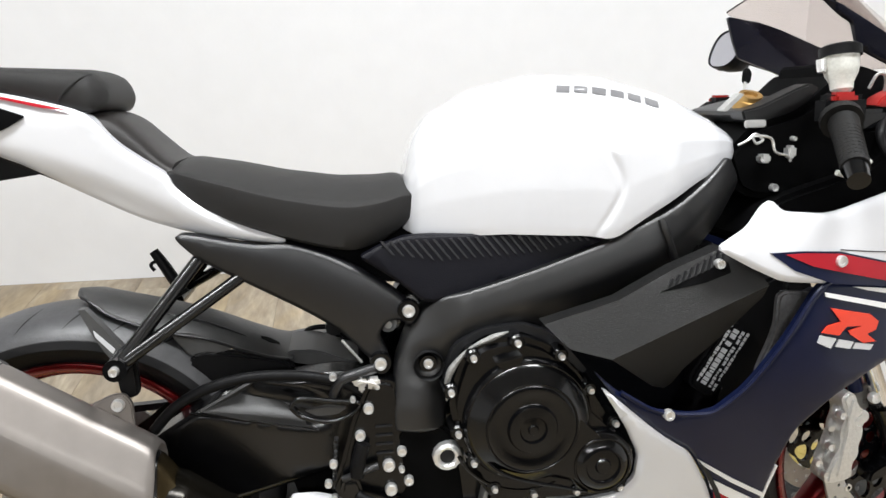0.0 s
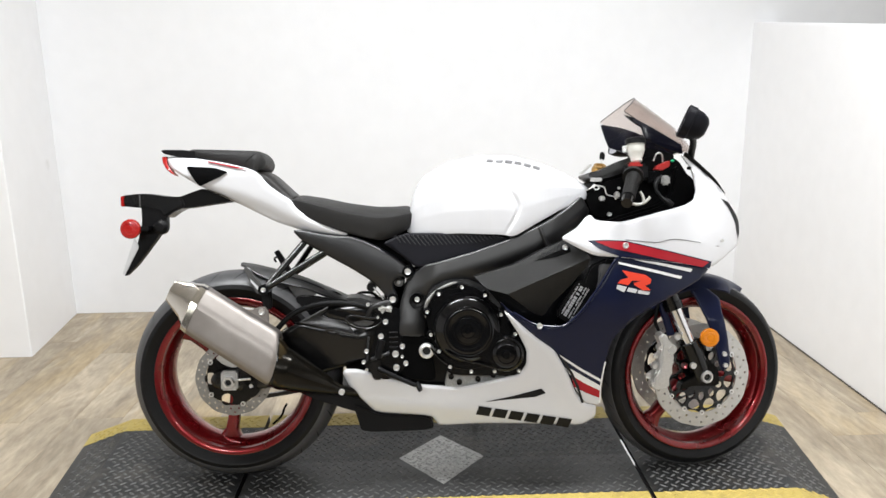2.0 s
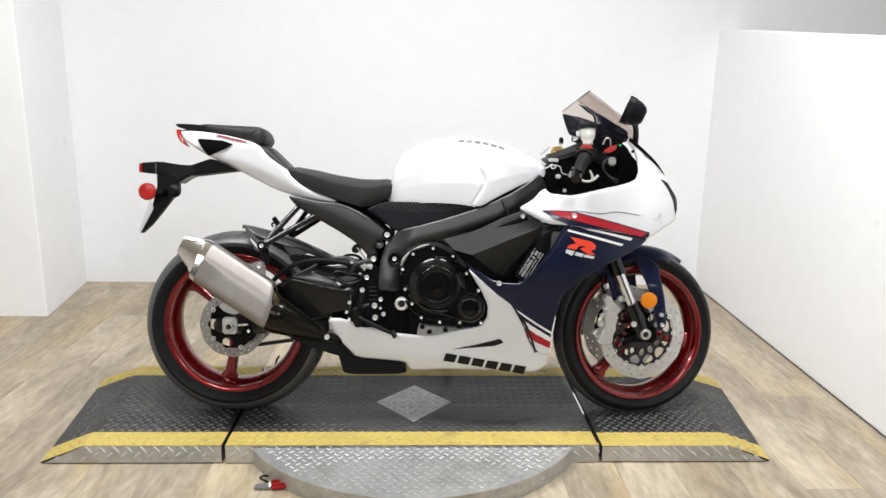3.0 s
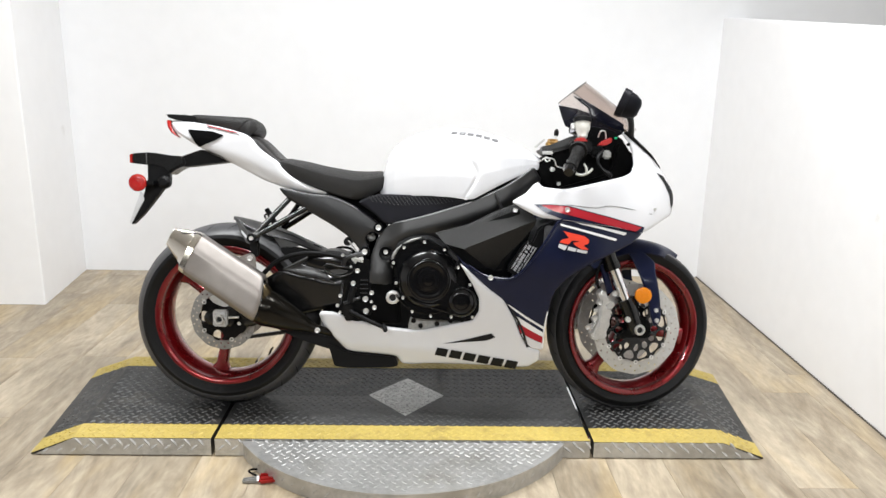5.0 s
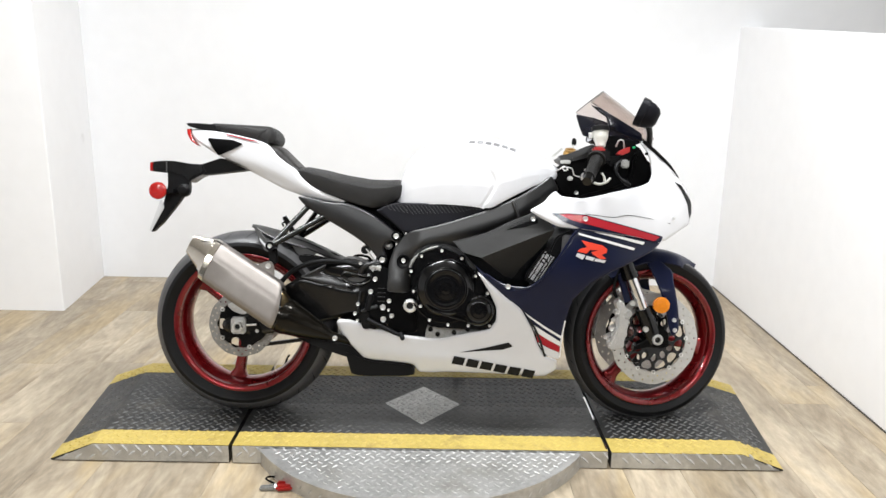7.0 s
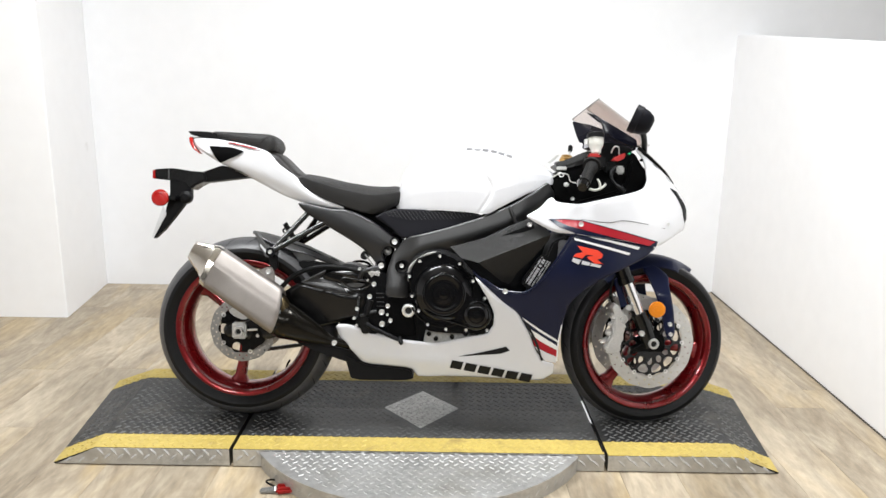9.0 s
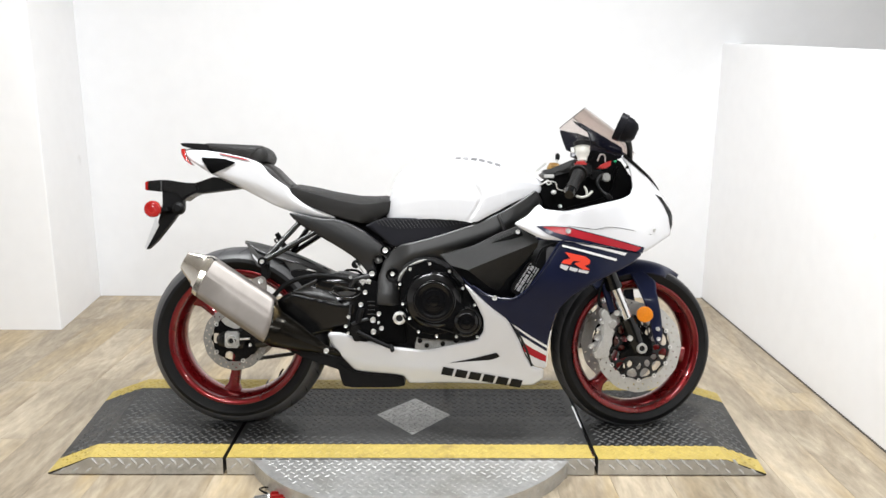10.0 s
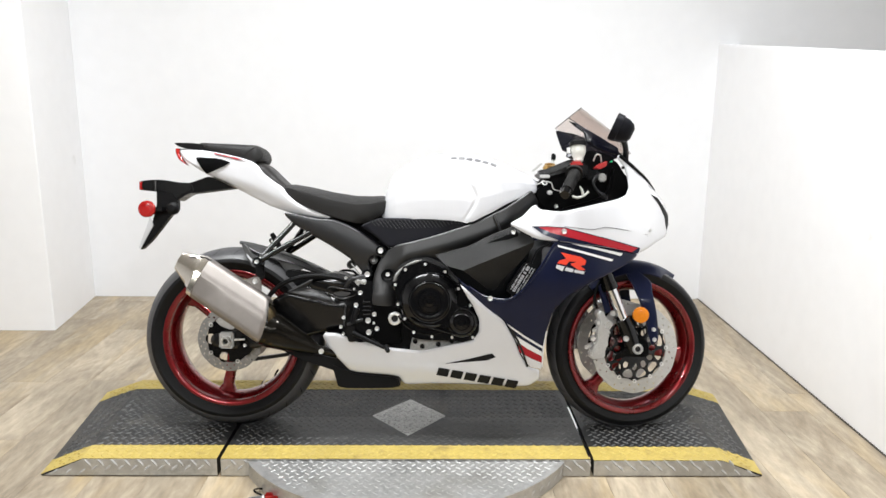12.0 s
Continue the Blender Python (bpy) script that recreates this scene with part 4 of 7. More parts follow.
CARBON = [(-0.243, 0.696), (-0.216, 0.710), (-0.175, 0.724), (-0.026, 0.7215), (0.094, 0.713), (0.125, 0.701), (0.017, 0.662), (-0.069, 0.639), (-0.137, 0.626), (-0.155, 0.630), (-0.194, 0.663)]
carbon_w = lambda x, z: 0.146 + 0.15 * (0.72 - z)
panels = skin("side_panel", CARBON, carbon_w, 0.02, M_PANEL, bike, "dark ribbed side panel below the tank", edge=0.006, step=0.02, round_to=0.1)
for s, p in zip((-1, 1), panels):
    for k in range(25):
        x0 = -0.212 + k * 0.0125
        top = 0.719 if x0 < 0.06 else 0.719 - (x0 - 0.06) * 0.2
        drop = along(x0, [(-0.215, 0.020), (-0.15, 0.032), (0.0, 0.026), (0.09, 0.008)])
        pts = [(x0, top - 0.001), (x0 + 0.0045, top - 0.001), (x0 + 0.0040 + drop * 0.75, top - drop), (x0 + drop * 0.75 + 0.001, top - drop)]
        part("rib", skin_bm([pts], lambda a, b: carbon_w(a, b) + 0.0025, 0.006, s, 0, 0), M_RIB, p)

# frame spars
FRAME = [(0.330, 0.822), (0.284, 0.789), (0.225, 0.751), (0.126, 0.706), (0.011, 0.668), (-0.073, 0.645), (-0.130, 0.633), (-0.153, 0.614), (-0.180, 0.579), (-0.198, 0.528), (-0.204, 0.452), (-0.2025, 0.438), (-0.197, 0.435), (-0.131, 0.430), (-0.1255, 0.434), (-0.124, 0.45), (-0.119, 0.495), (-0.102, 0.533), (-0.057, 0.560), (0.0, 0.573), (0.099, 0.596), (0.213, 0.641), (0.274, 0.677), (0.315, 0.71), (0.36, 0.775)]


def frame_w(x, z):
    axis = smooth_along(x, [(-0.2, 0.53), (-0.12, 0.59), (0.0, 0.62), (0.1, 0.65), (0.22, 0.695), (0.34, 0.79)], 0.04)
    d = z - axis
    bend = math.sqrt(d * d + 0.008 ** 2)
    roof = 0.5 * (0.15 * (bend + d) + 0.42 * (bend - d))
    mix = min(1.0, max(0.0, (x + 0.175) / 0.09))
    mix = mix * mix * (3 - 2 * mix)
    post = 0.18 * max(0.0, z - 0.47) + 3.0 * max(0.0, -0.150 - x) ** 2
    return 0.178 - min(0.032, roof) * mix - post * (1 - mix) - 0.175 * max(0.0, x - 0.2) - 2.8 * max(0.0, x - 0.23) ** 2


frames = skin("frame_spar", FRAME, frame_w, 0.05, M_FRAME, bike, "satin black alloy frame spar", edge=0.006, step=0.010, round_to=0.14, holes=[[(-0.149 + 0.0215 * math.cos(a), 0.533 + 0.0215 * math.sin(a)) for a in (2 * math.pi * q / 28 for q in range(28))]])
for s, f in zip((-1, 1), frames):
    part("weld_rib", tube_bm([(0.200, s * 0.171, 0.735), (0.204, s * 0.176, 0.72), (0.214, s * 0.175, 0.695), (0.226, s * 0.17, 0.667)], 0.006), M_FRAME, f)
    lathe("boss", [(0.0, s * -0.016), (0.012, s * -0.016), (0.019, s * -0.012), (0.0215, s * -0.004), (0.0225, s * -0.002), (0.0225, s * -0.03)], M_FRAME, f, (-0.149, s * 0.172, 0.533), 28, "deep round recess")
    lathe("bolt_collar", [(0.0065, s * 0.0), (0.0125, s * 0.0), (0.0135, s * -0.003), (0.0135, s * -0.02)], M_ENGINE, f, (-0.150, s * 0.168, 0.537), 20)
    bolt(-0.150, 0.166, 0.537, 0.0075, f, M_BOLT, s)
    slab("pivot_plate", [(-0.204, 0.440), (-0.122, 0.440), (-0.106, 0.36), (-0.10, 0.300), (-0.204, 0.315)], s * 0.12, s * 0.166, M_BLACK, f, "matt black pivot plate", 0.005)
    nut = lathe("pivot_nut", [(0.011, s * 0.002), (0.012, s * 0.006), (0.016, s * 0.008), (0.0215, s * 0.006), (0.0225, s * 0.003), (0.0225, s * -0.01)], M_BOLT, f, (-0.126, s * 0.170, 0.391), 12, "zinc-plated castle nut")
    # Flat dark disc paints the shade inside the nut's bore.
    lathe("pivot_hole", [(0.0, s * 0.0), (0.0115, s * 0.0)], M_GAP, f, (-0.126, s * 0.1735, 0.391), 16)

# engine
slab("engine_block", [(-0.2, 0.31), (-0.08, 0.25), (0.13, 0.25), (0.2, 0.33), (0.27, 0.48), (0.33, 0.62), (0.30, 0.70), (0.1, 0.69), (-0.1, 0.64), (-0.19, 0.55)], -0.14, 0.14, M_ENGINE, bike, "black engine block", 0.01)
slab("sump_casting", [(-0.078, 0.285), (-0.066, 0.335), (0.14, 0.335), (0.15, 0.31), (0.075, 0.295), (0.009, 0.275), (-0.029, 0.270)], -0.172, 0.172, M_SUMP, bike, "bare cast sump edge", 0.006)
sump_bolts = [(-0.035, 0.300), (0.018, 0.307), (0.062, 0.318), (-0.058, 0.316), (0.100, 0.322)]
COVER = [(-0.121, 0.508), (-0.104, 0.558), (-0.067, 0.578), (-0.019, 0.581), (0.027, 0.563), (0.075, 0.510), (0.122, 0.432), (0.156, 0.362), (0.150, 0.330), (0.132, 0.320), (-0.06, 0.325), (-0.085, 0.36), (-0.112, 0.429), (-0.125, 0.482)]
covers = []
for bx, bz in sump_bolts:
    bolt(bx, 0.174, bz, 0.008, bike, M_ENGINE, -1, "sump_bolt")
for s in (-1, 1):
    cover = slab("clutch_cover", COVER, s * 0.13, s * 0.208, M_ENGINE, bike, "glossy black engine side cover", 0.010, 0.16)
    covers.append(cover)
    lathe("clutch_dome", [(0.0, s * 0.041), (0.006, s * 0.041), (0.008, s * 0.038), (0.018, s * 0.037), (0.020, s * 0.041), (0.034, s * 0.040), (0.037, s * 0.034), (0.050, s * 0.033), (0.056, s * 0.036), (0.066, s * 0.034), (0.074, s * 0.026), (0.084, s * 0.022), (0.093, s * 0.012), (0.097, s * 0.0), (0.097, s * -0.01)], M_ENGINE, cover, (-0.012, s * 0.206, 0.456), 56, "round black clutch dome", smooth=50)
    lathe("generator_dome", [(0.0, s * 0.036), (0.010, s * 0.036), (0.012, s * 0.033), (0.024, s * 0.032), (0.026, s * 0.036), (0.034, s * 0.035), (0.038, s * 0.030), (0.046, s * 0.028), (0.051, s * 0.018), (0.053, s * 0.0), (0.053, s * -0.01)], M_ENGINE, cover, (0.093, s * 0.206, 0.388), 44, "small round black cover", smooth=50)
    hull = [(-0.012 + 0.078 * math.cos(radians(a)), 0.456 + 0.078 * math.sin(radians(a))) for a in range(72, 241, 12)] + [(0.093 + 0.047 * math.cos(radians(a)), 0.388 + 0.047 * math.sin(radians(a))) for a in range(240, 421, 15)]
    slab("dome_bridge", hull, s * 0.19, s * 0.235, M_ENGINE, cover, "black web between the round covers", 0.016, 0)
    slab("rib_bridge", [(-0.05, 0.372), (0.06, 0.352), (0.065, 0.358), (-0.045, 0.381)], s * 0.2, s * 0.217, M_ENGINE, cover, "", 0.003)
    part("bright_edge", tube_bm([(-0.127, s * 0.194, 0.488), (-0.128, s * 0.196, 0.510), (-0.119, s * 0.197, 0.538), (-0.094, s * 0.197, 0.565), (-0.060, s * 0.197, 0.580), (-0.036, s * 0.196, 0.587)], [0.001, 0.0035, 0.0055, 0.002, 0.005, 0.001], 8), M_SUMP, cover, "bare bright casting edge")
    for rr, yy in ((0.030, 0.242), (0.066, 0.240), (0.090, 0.221)):
        part("ring_ridge", tube_bm([(-0.012 + rr * math.cos(2 * math.pi * q / 40), s * yy, 0.456 + rr * math.sin(2 * math.pi * q / 40)) for q in range(41)], 0.0016, 6), M_ENGINE, cover)
    part("web_fold", tube_bm([(-0.082, s * 0.222, 0.412), (-0.060, s * 0.234, 0.392), (-0.02, s * 0.2355, 0.374), (0.03, s * 0.2355, 0.360), (0.072, s * 0.234, 0.347)], [0.002, 0.0035, 0.003, 0.003, 0.001], 8), M_ENGINE, cover)
    part("case_ridge", tube_bm([(-0.012 + 0.112 * math.cos(a), s * 0.207, 0.452 + 0.108 * math.sin(a)) for a in (radians(205 + 8 * q) for q in range(12))], 0.003, 8), M_ENGINE, cover)
    for q in range(3):
        slab("web_rib", [(0.028 + 0.012 * q, 0.366 - 0.003 * q), (0.034 + 0.012 * q, 0.364 - 0.003 * q), (0.036 + 0.012 * q, 0.374 - 0.003 * q), (0.030 + 0.012 * q, 0.376 - 0.003 * q)], s * 0.20, s * 0.212, M_ENGINE, cover, "", 0.001, 0)
    part("ring_ridge", tube_bm([(0.093 + 0.041 * math.cos(2 * math.pi * q / 32), s * 0.2355, 0.388 + 0.041 * math.sin(2 * math.pi * q / 32)) for q in range(33)], 0.0016, 6), M_ENGINE, cover)
    slab("filler_cap", [(-0.064, 0.552), (-0.02, 0.560), (-0.022, 0.545), (-0.045, 0.535)], s * 0.2, s * 0.222, M_ENGINE, cover, "black oil filler cap", 0.004)
    slab("cover_flange", [(-0.135, 0.50), (-0.115, 0.566), (-0.072, 0.590), (-0.012, 0.594), (0.035, 0.575), (0.088, 0.515), (0.080, 0.508), (0.03, 0.560), (-0.016, 0.582), (-0.066, 0.579), (-0.104, 0.559), (-0.122, 0.505)], s * 0.14, s * 0.180, M_SUB, cover, "dark flange", 0.003)
    for bx, bz in ((-0.123, 0.507), (-0.090, 0.556), (-0.026, 0.574), (0.038, 0.550), (0.082, 0.495), (0.121, 0.440), (0.130, 0.336), (0.062, 0.336), (-0.062, 0.352), (-0.092, 0.396), (-0.114, 0.443), (-0.003, 0.338)):
        lathe("bolt_boss", [(0.0, s * 0.005), (0.009, s * 0.005), (0.0115, s * 0.002), (0.012, s * -0.04)], M_ENGINE, cover, (bx, s * 0.205, bz), 18)
        bolt(bx, 0.211, bz, 0.0050, cover, None, s)

# airbox side panels, with a crease between the upper and the lower face
AIR_UP = [(0.008, 0.604), (0.114, 0.634), (0.195, 0.674), (0.262, 0.700), (0.284, 0.697), (0.306, 0.676), (0.322, 0.650), (0.096, 0.557), (0.041, 0.571)]
AIR_LOW = [(0.096, 0.557), (0.322, 0.650), (0.318, 0.632), (0.300, 0.610), (0.275, 0.578), (0.222, 0.523), (0.206, 0.495), (0.196, 0.488), (0.172, 0.497)]


def air_w(x, z):
    crease = 0.557 + (x - 0.096) * 0.4115
    return 0.258 - (0.38 * (z - crease) if z > crease else 0.45 * (crease - z))


airs = skin("air_duct_panel", AIR_UP, air_w, 0.03, M_AIR, bike, "grained dark grey air duct panel", edge=0, step=0.04, round_to=0)
for s, a in zip((-1, 1), airs):
    part("lower_face", skin_bm([dense(AIR_LOW, 0.04)], air_w, 0.03, s, 0, 0.04), M_AIR, a, "lower face of the duct panel")
for s, a in zip((-1, 1), airs):
    bolt(0.257, air_w(0.257, 0.680) + 0.002, 0.680, 0.0072, a, None, s)
    # Thin black sheet paints the recess's shade on the flat panel.
    part("louvre_shade", skin_bm([dense([(0.170, 0.643), (0.250, 0.676), (0.270, 0.682), (0.272, 0.668), (0.235, 0.655)], 0.02)], lambda p, q: air_w(p, q) + 0.0012, 0.003, s, 0, 0.02), M_BLACK, a, "flat black patch painting the shade of the louvred recess")
    for k in range(9):
        x0 = 0.183 + k * 0.0095
        z0 = 0.650 + k * 0.0036
        part("louvre", skin_bm([[(x0, z0), (x0 + 0.003, z0), (x0 + 0.010, z0 + 0.012 + 0.0012 * k), (x0 + 0.007, z0 + 0.012 + 0.0012 * k)]], lambda p, q: air_w(p, q) + 0.002, 0.004, s, 0, 0), M_DECALK, a)

# radiator fan with its label
radiator = slab("radiator", [(0.27, 0.36), (0.34, 0.34), (0.455, 0.62), (0.40, 0.65), (0.33, 0.62)], -0.18, 0.18, M_PLASTIC, bike, "black radiator and fan shroud", 0.006)
for s in (-1, 1):
    slab("fan_cover", [(0.234, 0.488), (0.281, 0.458), (0.354, 0.550), (0.305, 0.590)], s * 0.17, s * 0.197, M_PLASTIC, radiator, "black fan cover", 0.005)
    rng = random.Random(5)
    for k, tall in enumerate((0.0052, 0.0095, 0.0052, 0.0042)):
        ox, oz = (0.0, 0.0072, 0.0188, 0.0262)[k], (0.0, -0.0046, -0.012, -0.0168)[k]
        a, b = (0.249 + ox, 0.489 + oz), (0.305 + ox, 0.580 + oz)
        dx, dz = (b[0] - a[0]), (b[1] - a[1])
        t0 = 0.02 + 0.03 * rng.random()
        while t0 < 0.93:
            t1 = t0 + 0.03 + 0.045 * rng.random()
            lo, hi = (rng.choice((0.0, 0.0, 0.25)), rng.choice((1.0, 1.0, 0.7)))
            u, v = 0.848 * tall, -0.53 * tall
            pts = [(a[0] + dx * t + u * e, a[1] + dz * t + v * e) for t, e in ((t0, lo), (t1, lo), (t1, hi), (t0, hi))]
            part("label_bar", slab_bm(pts, s * 0.1968, s * 0.1980, 0), M_SILVERDECAL, radiator, "", 0)
            t0 = t1 + 0.012 + (0.04 if rng.random() < 0.15 else 0.0)
    tube("coolant_hose", [(0.36, s * 0.2, 0.50), (0.372, s * 0.215, 0.56), (0.385, s * 0.215, 0.60), (0.43, s * 0.2, 0.615)], 0.013, M_SUB, radiator, "grey coolant hose")
    slab("inner_stay", [(0.352, 0.634), (0.415, 0.628), (0.405, 0.583), (0.345, 0.502), (0.322, 0.508), (0.350, 0.577)], s * 0.222, s * 0.236, M_STAY, radiator, "pale grey inner stay", 0.004)
    bolt(0.303, 0.245, 0.473, 0.0085, radiator, None, s)
    tube("wire", [(0.385, s * 0.2, 0.645), (0.372, s * 0.222, 0.628), (0.378, s * 0.224, 0.605), (0.40, s * 0.22, 0.595)], 0.004, M_CABLE, radiator)

# fairing
COWL = [(0.240, 0.706), (0.286, 0.732), (0.311, 0.760), (0.325, 0.768), (0.340, 0.752), (0.41, 0.746), (0.515, 0.770), (0.600, 0.789), (0.630, 0.803), (0.641, 0.828), (0.638, 0.864), (0.630, 0.896), (0.606, 0.928), (0.612, 0.937), (0.655, 0.899), (0.703, 0.860), (0.745, 0.813), (0.786, 0.770), (0.806, 0.735), (0.802, 0.700), (0.786, 0.668), (0.748, 0.652), (0.672, 0.612), (0.56, 0.632), (0.40, 0.652), (0.330, 0.658), (0.283, 0.681)]
cowls = skin("upper_cowl", COWL, fair, 0.014, M_WHITE, bike, "pearl white upper fairing with striped decals", edge=0.010, step=0.018, round_to=0.14)
NAVY = [(0.072, 0.540), (0.109, 0.505), (0.165, 0.472), (0.225, 0.463), (0.255, 0.470), (0.293, 0.506), (0.340, 0.572), (0.380, 0.640), (0.396, 0.655), (0.56, 0.635), (0.672, 0.613), (0.630, 0.578), (0.500, 0.518), (0.428, 0.474), (0.384, 0.425), (0.366, 0.350), (0.358, 0.262), (0.318, 0.236), (0.300, 0.262), (0.270, 0.33), (0.228, 0.397), (0.171, 0.436), (0.112, 0.488)]
navy_w = lambda x, z: fair(x, z) - 0.004
navys = skin("side_fairing", NAVY, navy_w, 0.014, M_NAVY, bike, "navy blue side fairing with stripes", edge=0.008, step=0.018, round_to=0.14)
BELLY = [(-0.366, 0.330), (-0.358, 0.341), (-0.320, 0.340), (-0.247, 0.314), (-0.150, 0.293), (-0.035, 0.285), (0.058, 0.308), (0.130, 0.324), (0.150, 0.355), (0.150, 0.396), (0.126, 0.446), (0.080, 0.520), (0.175, 0.434), (0.226, 0.397), (0.265, 0.330), (0.290, 0.270), (0.318, 0.234), (0.352, 0.226), (0.352, 0.190), (0.315, 0.164), (0.152, 0.168), (0.0, 0.168), (-0.06, 0.163), (-0.095, 0.163), (-0.115, 0.192), (-0.276, 0.202), (-0.316, 0.250), (-0.349, 0.292)]


def belly_w(x, z):
    """The fairing's curve, with a lower face that tucks under at the rear."""
    line_z = along(x, [(-0.36, 0.262), (-0.2, 0.236), (-0.05, 0.226), (0.08, 0.222), (0.2, 0.20), (0.3, 0.17)])
    d = line_z - z
    return fair(x, z) - 0.26 * min(0.05, 0.5 * (d + math.sqrt(d * d + 0.006 ** 2)))


bellies = skin("belly_pan", BELLY, belly_w, 0.014, M_WHITE, bike, "pearl white belly pan", edge=0.010, step=0.018, round_to=0.12)
for s, cowl, navy, belly in zip((-1, 1), cowls, navys, bellies):
    over = lambda a, b: fair(a, b) + 0.0016

    def decal(name, pts, material, parent, label="", round_to=0, lift=over):
        loop = dense(rounded(pts, round_to, 1) if round_to else pts, 0.012)
        part(name, skin_bm([loop], lift, 0.0025, s, 0, 0.012), material, parent, label)

    decal("stripe", [(0.311, 0.699), (0.359, 0.700), (0.412, 0.697), (0.55, 0.663), (0.672, 0.631), (0.665, 0.612), (0.56, 0.6335), (0.40, 0.6535), (0.345, 0.674)], M_NAVY, cowl, "navy decal stripe")
    over2 = lambda a, b: fair(a, b) + 0.0030
    decal("stripe", [(0.332, 0.6965), (0.362, 0.6975), (0.413, 0.694), (0.55, 0.660), (0.662, 0.630), (0.640, 0.617), (0.53, 0.641), (0.421, 0.667), (0.371, 0.679)], M_RED, cowl, "dark red decal stripe", 0, over2)
    nover = lambda a, b: navy_w(a, b) + 0.0024
    decal("stripe", [(0.437, 0.6455), (0.50, 0.637), (0.610, 0.6135), (0.603, 0.605), (0.52, 0.6255), (0.462, 0.638)], M_DECALW, navy, "white decal stripe", 0, nover)
    decal("stripe", [(0.392, 0.641), (0.48, 0.620), (0.577, 0.5945), (0.571, 0.588), (0.47, 0.615), (0.394, 0.6345)], M_DECALW, navy, "white decal stripe", 0, nover)
    on_navy = lambda a, b: navy_w(a, b) + 0.0034
    decal("emblem", [(0.402, 0.618), (0.469, 0.603), (0.485, 0.591), (0.482, 0.579), (0.467, 0.574), (0.484, 0.561), (0.462, 0.561), (0.438, 0.576), (0.434, 0.582), (0.456, 0.587), (0.430, 0.589), (0.419, 0.577), (0.391, 0.583), (0.399, 0.592), (0.420, 0.597)], M_LOGO, navy, "bright red emblem shape", 0, on_navy)
    for bar in ([(0.390, 0.579), (0.416, 0.572), (0.408, 0.558), (0.387, 0.568)], [(0.420, 0.5705), (0.446, 0.564), (0.441, 0.554), (0.416, 0.560)], [(0.449, 0.5625), (0.482, 0.556), (0.477, 0.548), (0.446, 0.554)]):
        decal("emblem_bar", bar, M_SILVERDECAL, navy, "", 0, nover)
    decal("stripe", [(0.238, 0.385), (0.30, 0.343), (0.358, 0.308), (0.358, 0.300), (0.30, 0.335), (0.244, 0.375)], M_DECALW, navy, "white decal stripe", 0, nover)
    decal("stripe", [(0.262, 0.348), (0.31, 0.318), (0.357, 0.289), (0.357, 0.274), (0.31, 0.299), (0.270, 0.325)], M_DECALW, navy, "white decal stripe", 0, nover)
    decal("stripe", [(0.276, 0.322), (0.31, 0.299), (0.357, 0.273), (0.357, 0.252), (0.32, 0.268), (0.284, 0.288)], M_RED, navy, "dark red decal stripe", 0, nover)
    decal("tip_panel", [(0.286, 0.286), (0.32, 0.267), (0.357, 0.251), (0.357, 0.230), (0.32, 0.238), (0.302, 0.258)], M_WHITE, navy, "white lower tip", 0, lambda a, b: navy_w(a, b) + 0.002)
    tube("edge_line", [(0.112, s * (navy_w(0.112, 0.502) + 0.0), 0.506), (0.165, s * navy_w(0.165, 0.473), 0.474), (0.225, s * navy_w(0.225, 0.465), 0.465), (0.256, s * navy_w(0.256, 0.472), 0.472), (0.296, s * navy_w(0.296, 0.510), 0.510), (0.340, s * navy_w(0.34, 0.572), 0.573), (0.381, s * navy_w(0.381, 0.640), 0.640), (0.40, s * navy_w(0.40, 0.653), 0.653)], 0.0035, M_NAVY, navy, "", 6)
    decal("intake_slot", [(0.04, 0.243), (0.12, 0.262), (0.193, 0.283), (0.206, 0.270), (0.178, 0.258), (0.10, 0.250)], M_DECALK, belly, "dark tapered slot", 0, lambda a, b: belly_w(a, b) + 0.002)
    letter_bars([(0.012 + k * 0.0455, 0.2015 - k * 0.0075, 0.037, -0.0062, 0.028, 0.008) for k in range(6)], M_DECALK, belly, "letter_bar", belly_w, s, 0.002)
    bolt(0.182, fair(0.182, 0.468) - 0.002, 0.468, 0.0082, navy, None, s)
    bolt(0.412, fair(0.412, 0.684) + 0.002, 0.684, 0.0085, cowl, None, s)
    bolt(0.711, fair(0.711, 0.688), 0.688, 0.005, cowl, None, s)
    bolt(0.622, fair(0.622, 0.893) + 0.001, 0.893, 0.005, cowl, M_PLASTIC, s)
    decal("headlamp_edge", [(0.722, 0.806), (0.748, 0.796), (0.780, 0.760), (0.798, 0.735), (0.798, 0.705), (0.786, 0.690), (0.776, 0.735), (0.752, 0.774)], M_DECALK, cowl, "dark headlamp edge")
    tube("wheel_lip", [(0.3595, s * (navy_w(0.36, 0.24) - 0.001), 0.236), (0.3605, s * (navy_w(0.36, 0.3) - 0.001), 0.30), (0.3675, s * (navy_w(0.368, 0.36) - 0.001), 0.36)], 0.0024, M_DECALW, navy, "pale fairing lip", 6)
    decal("panel_gap", [(0.226, 0.399), (0.236, 0.388), (0.252, 0.362), (0.272, 0.326), (0.290, 0.288), (0.302, 0.254), (0.308, 0.236), (0.314, 0.237), (0.308, 0.256), (0.297, 0.290), (0.280, 0.326), (0.260, 0.360)], M_GAP, belly, "dark gap beside the side fairing", 0, lambda a, b: max(belly_w(a, b), navy_w(a, b)) + 0.0014)
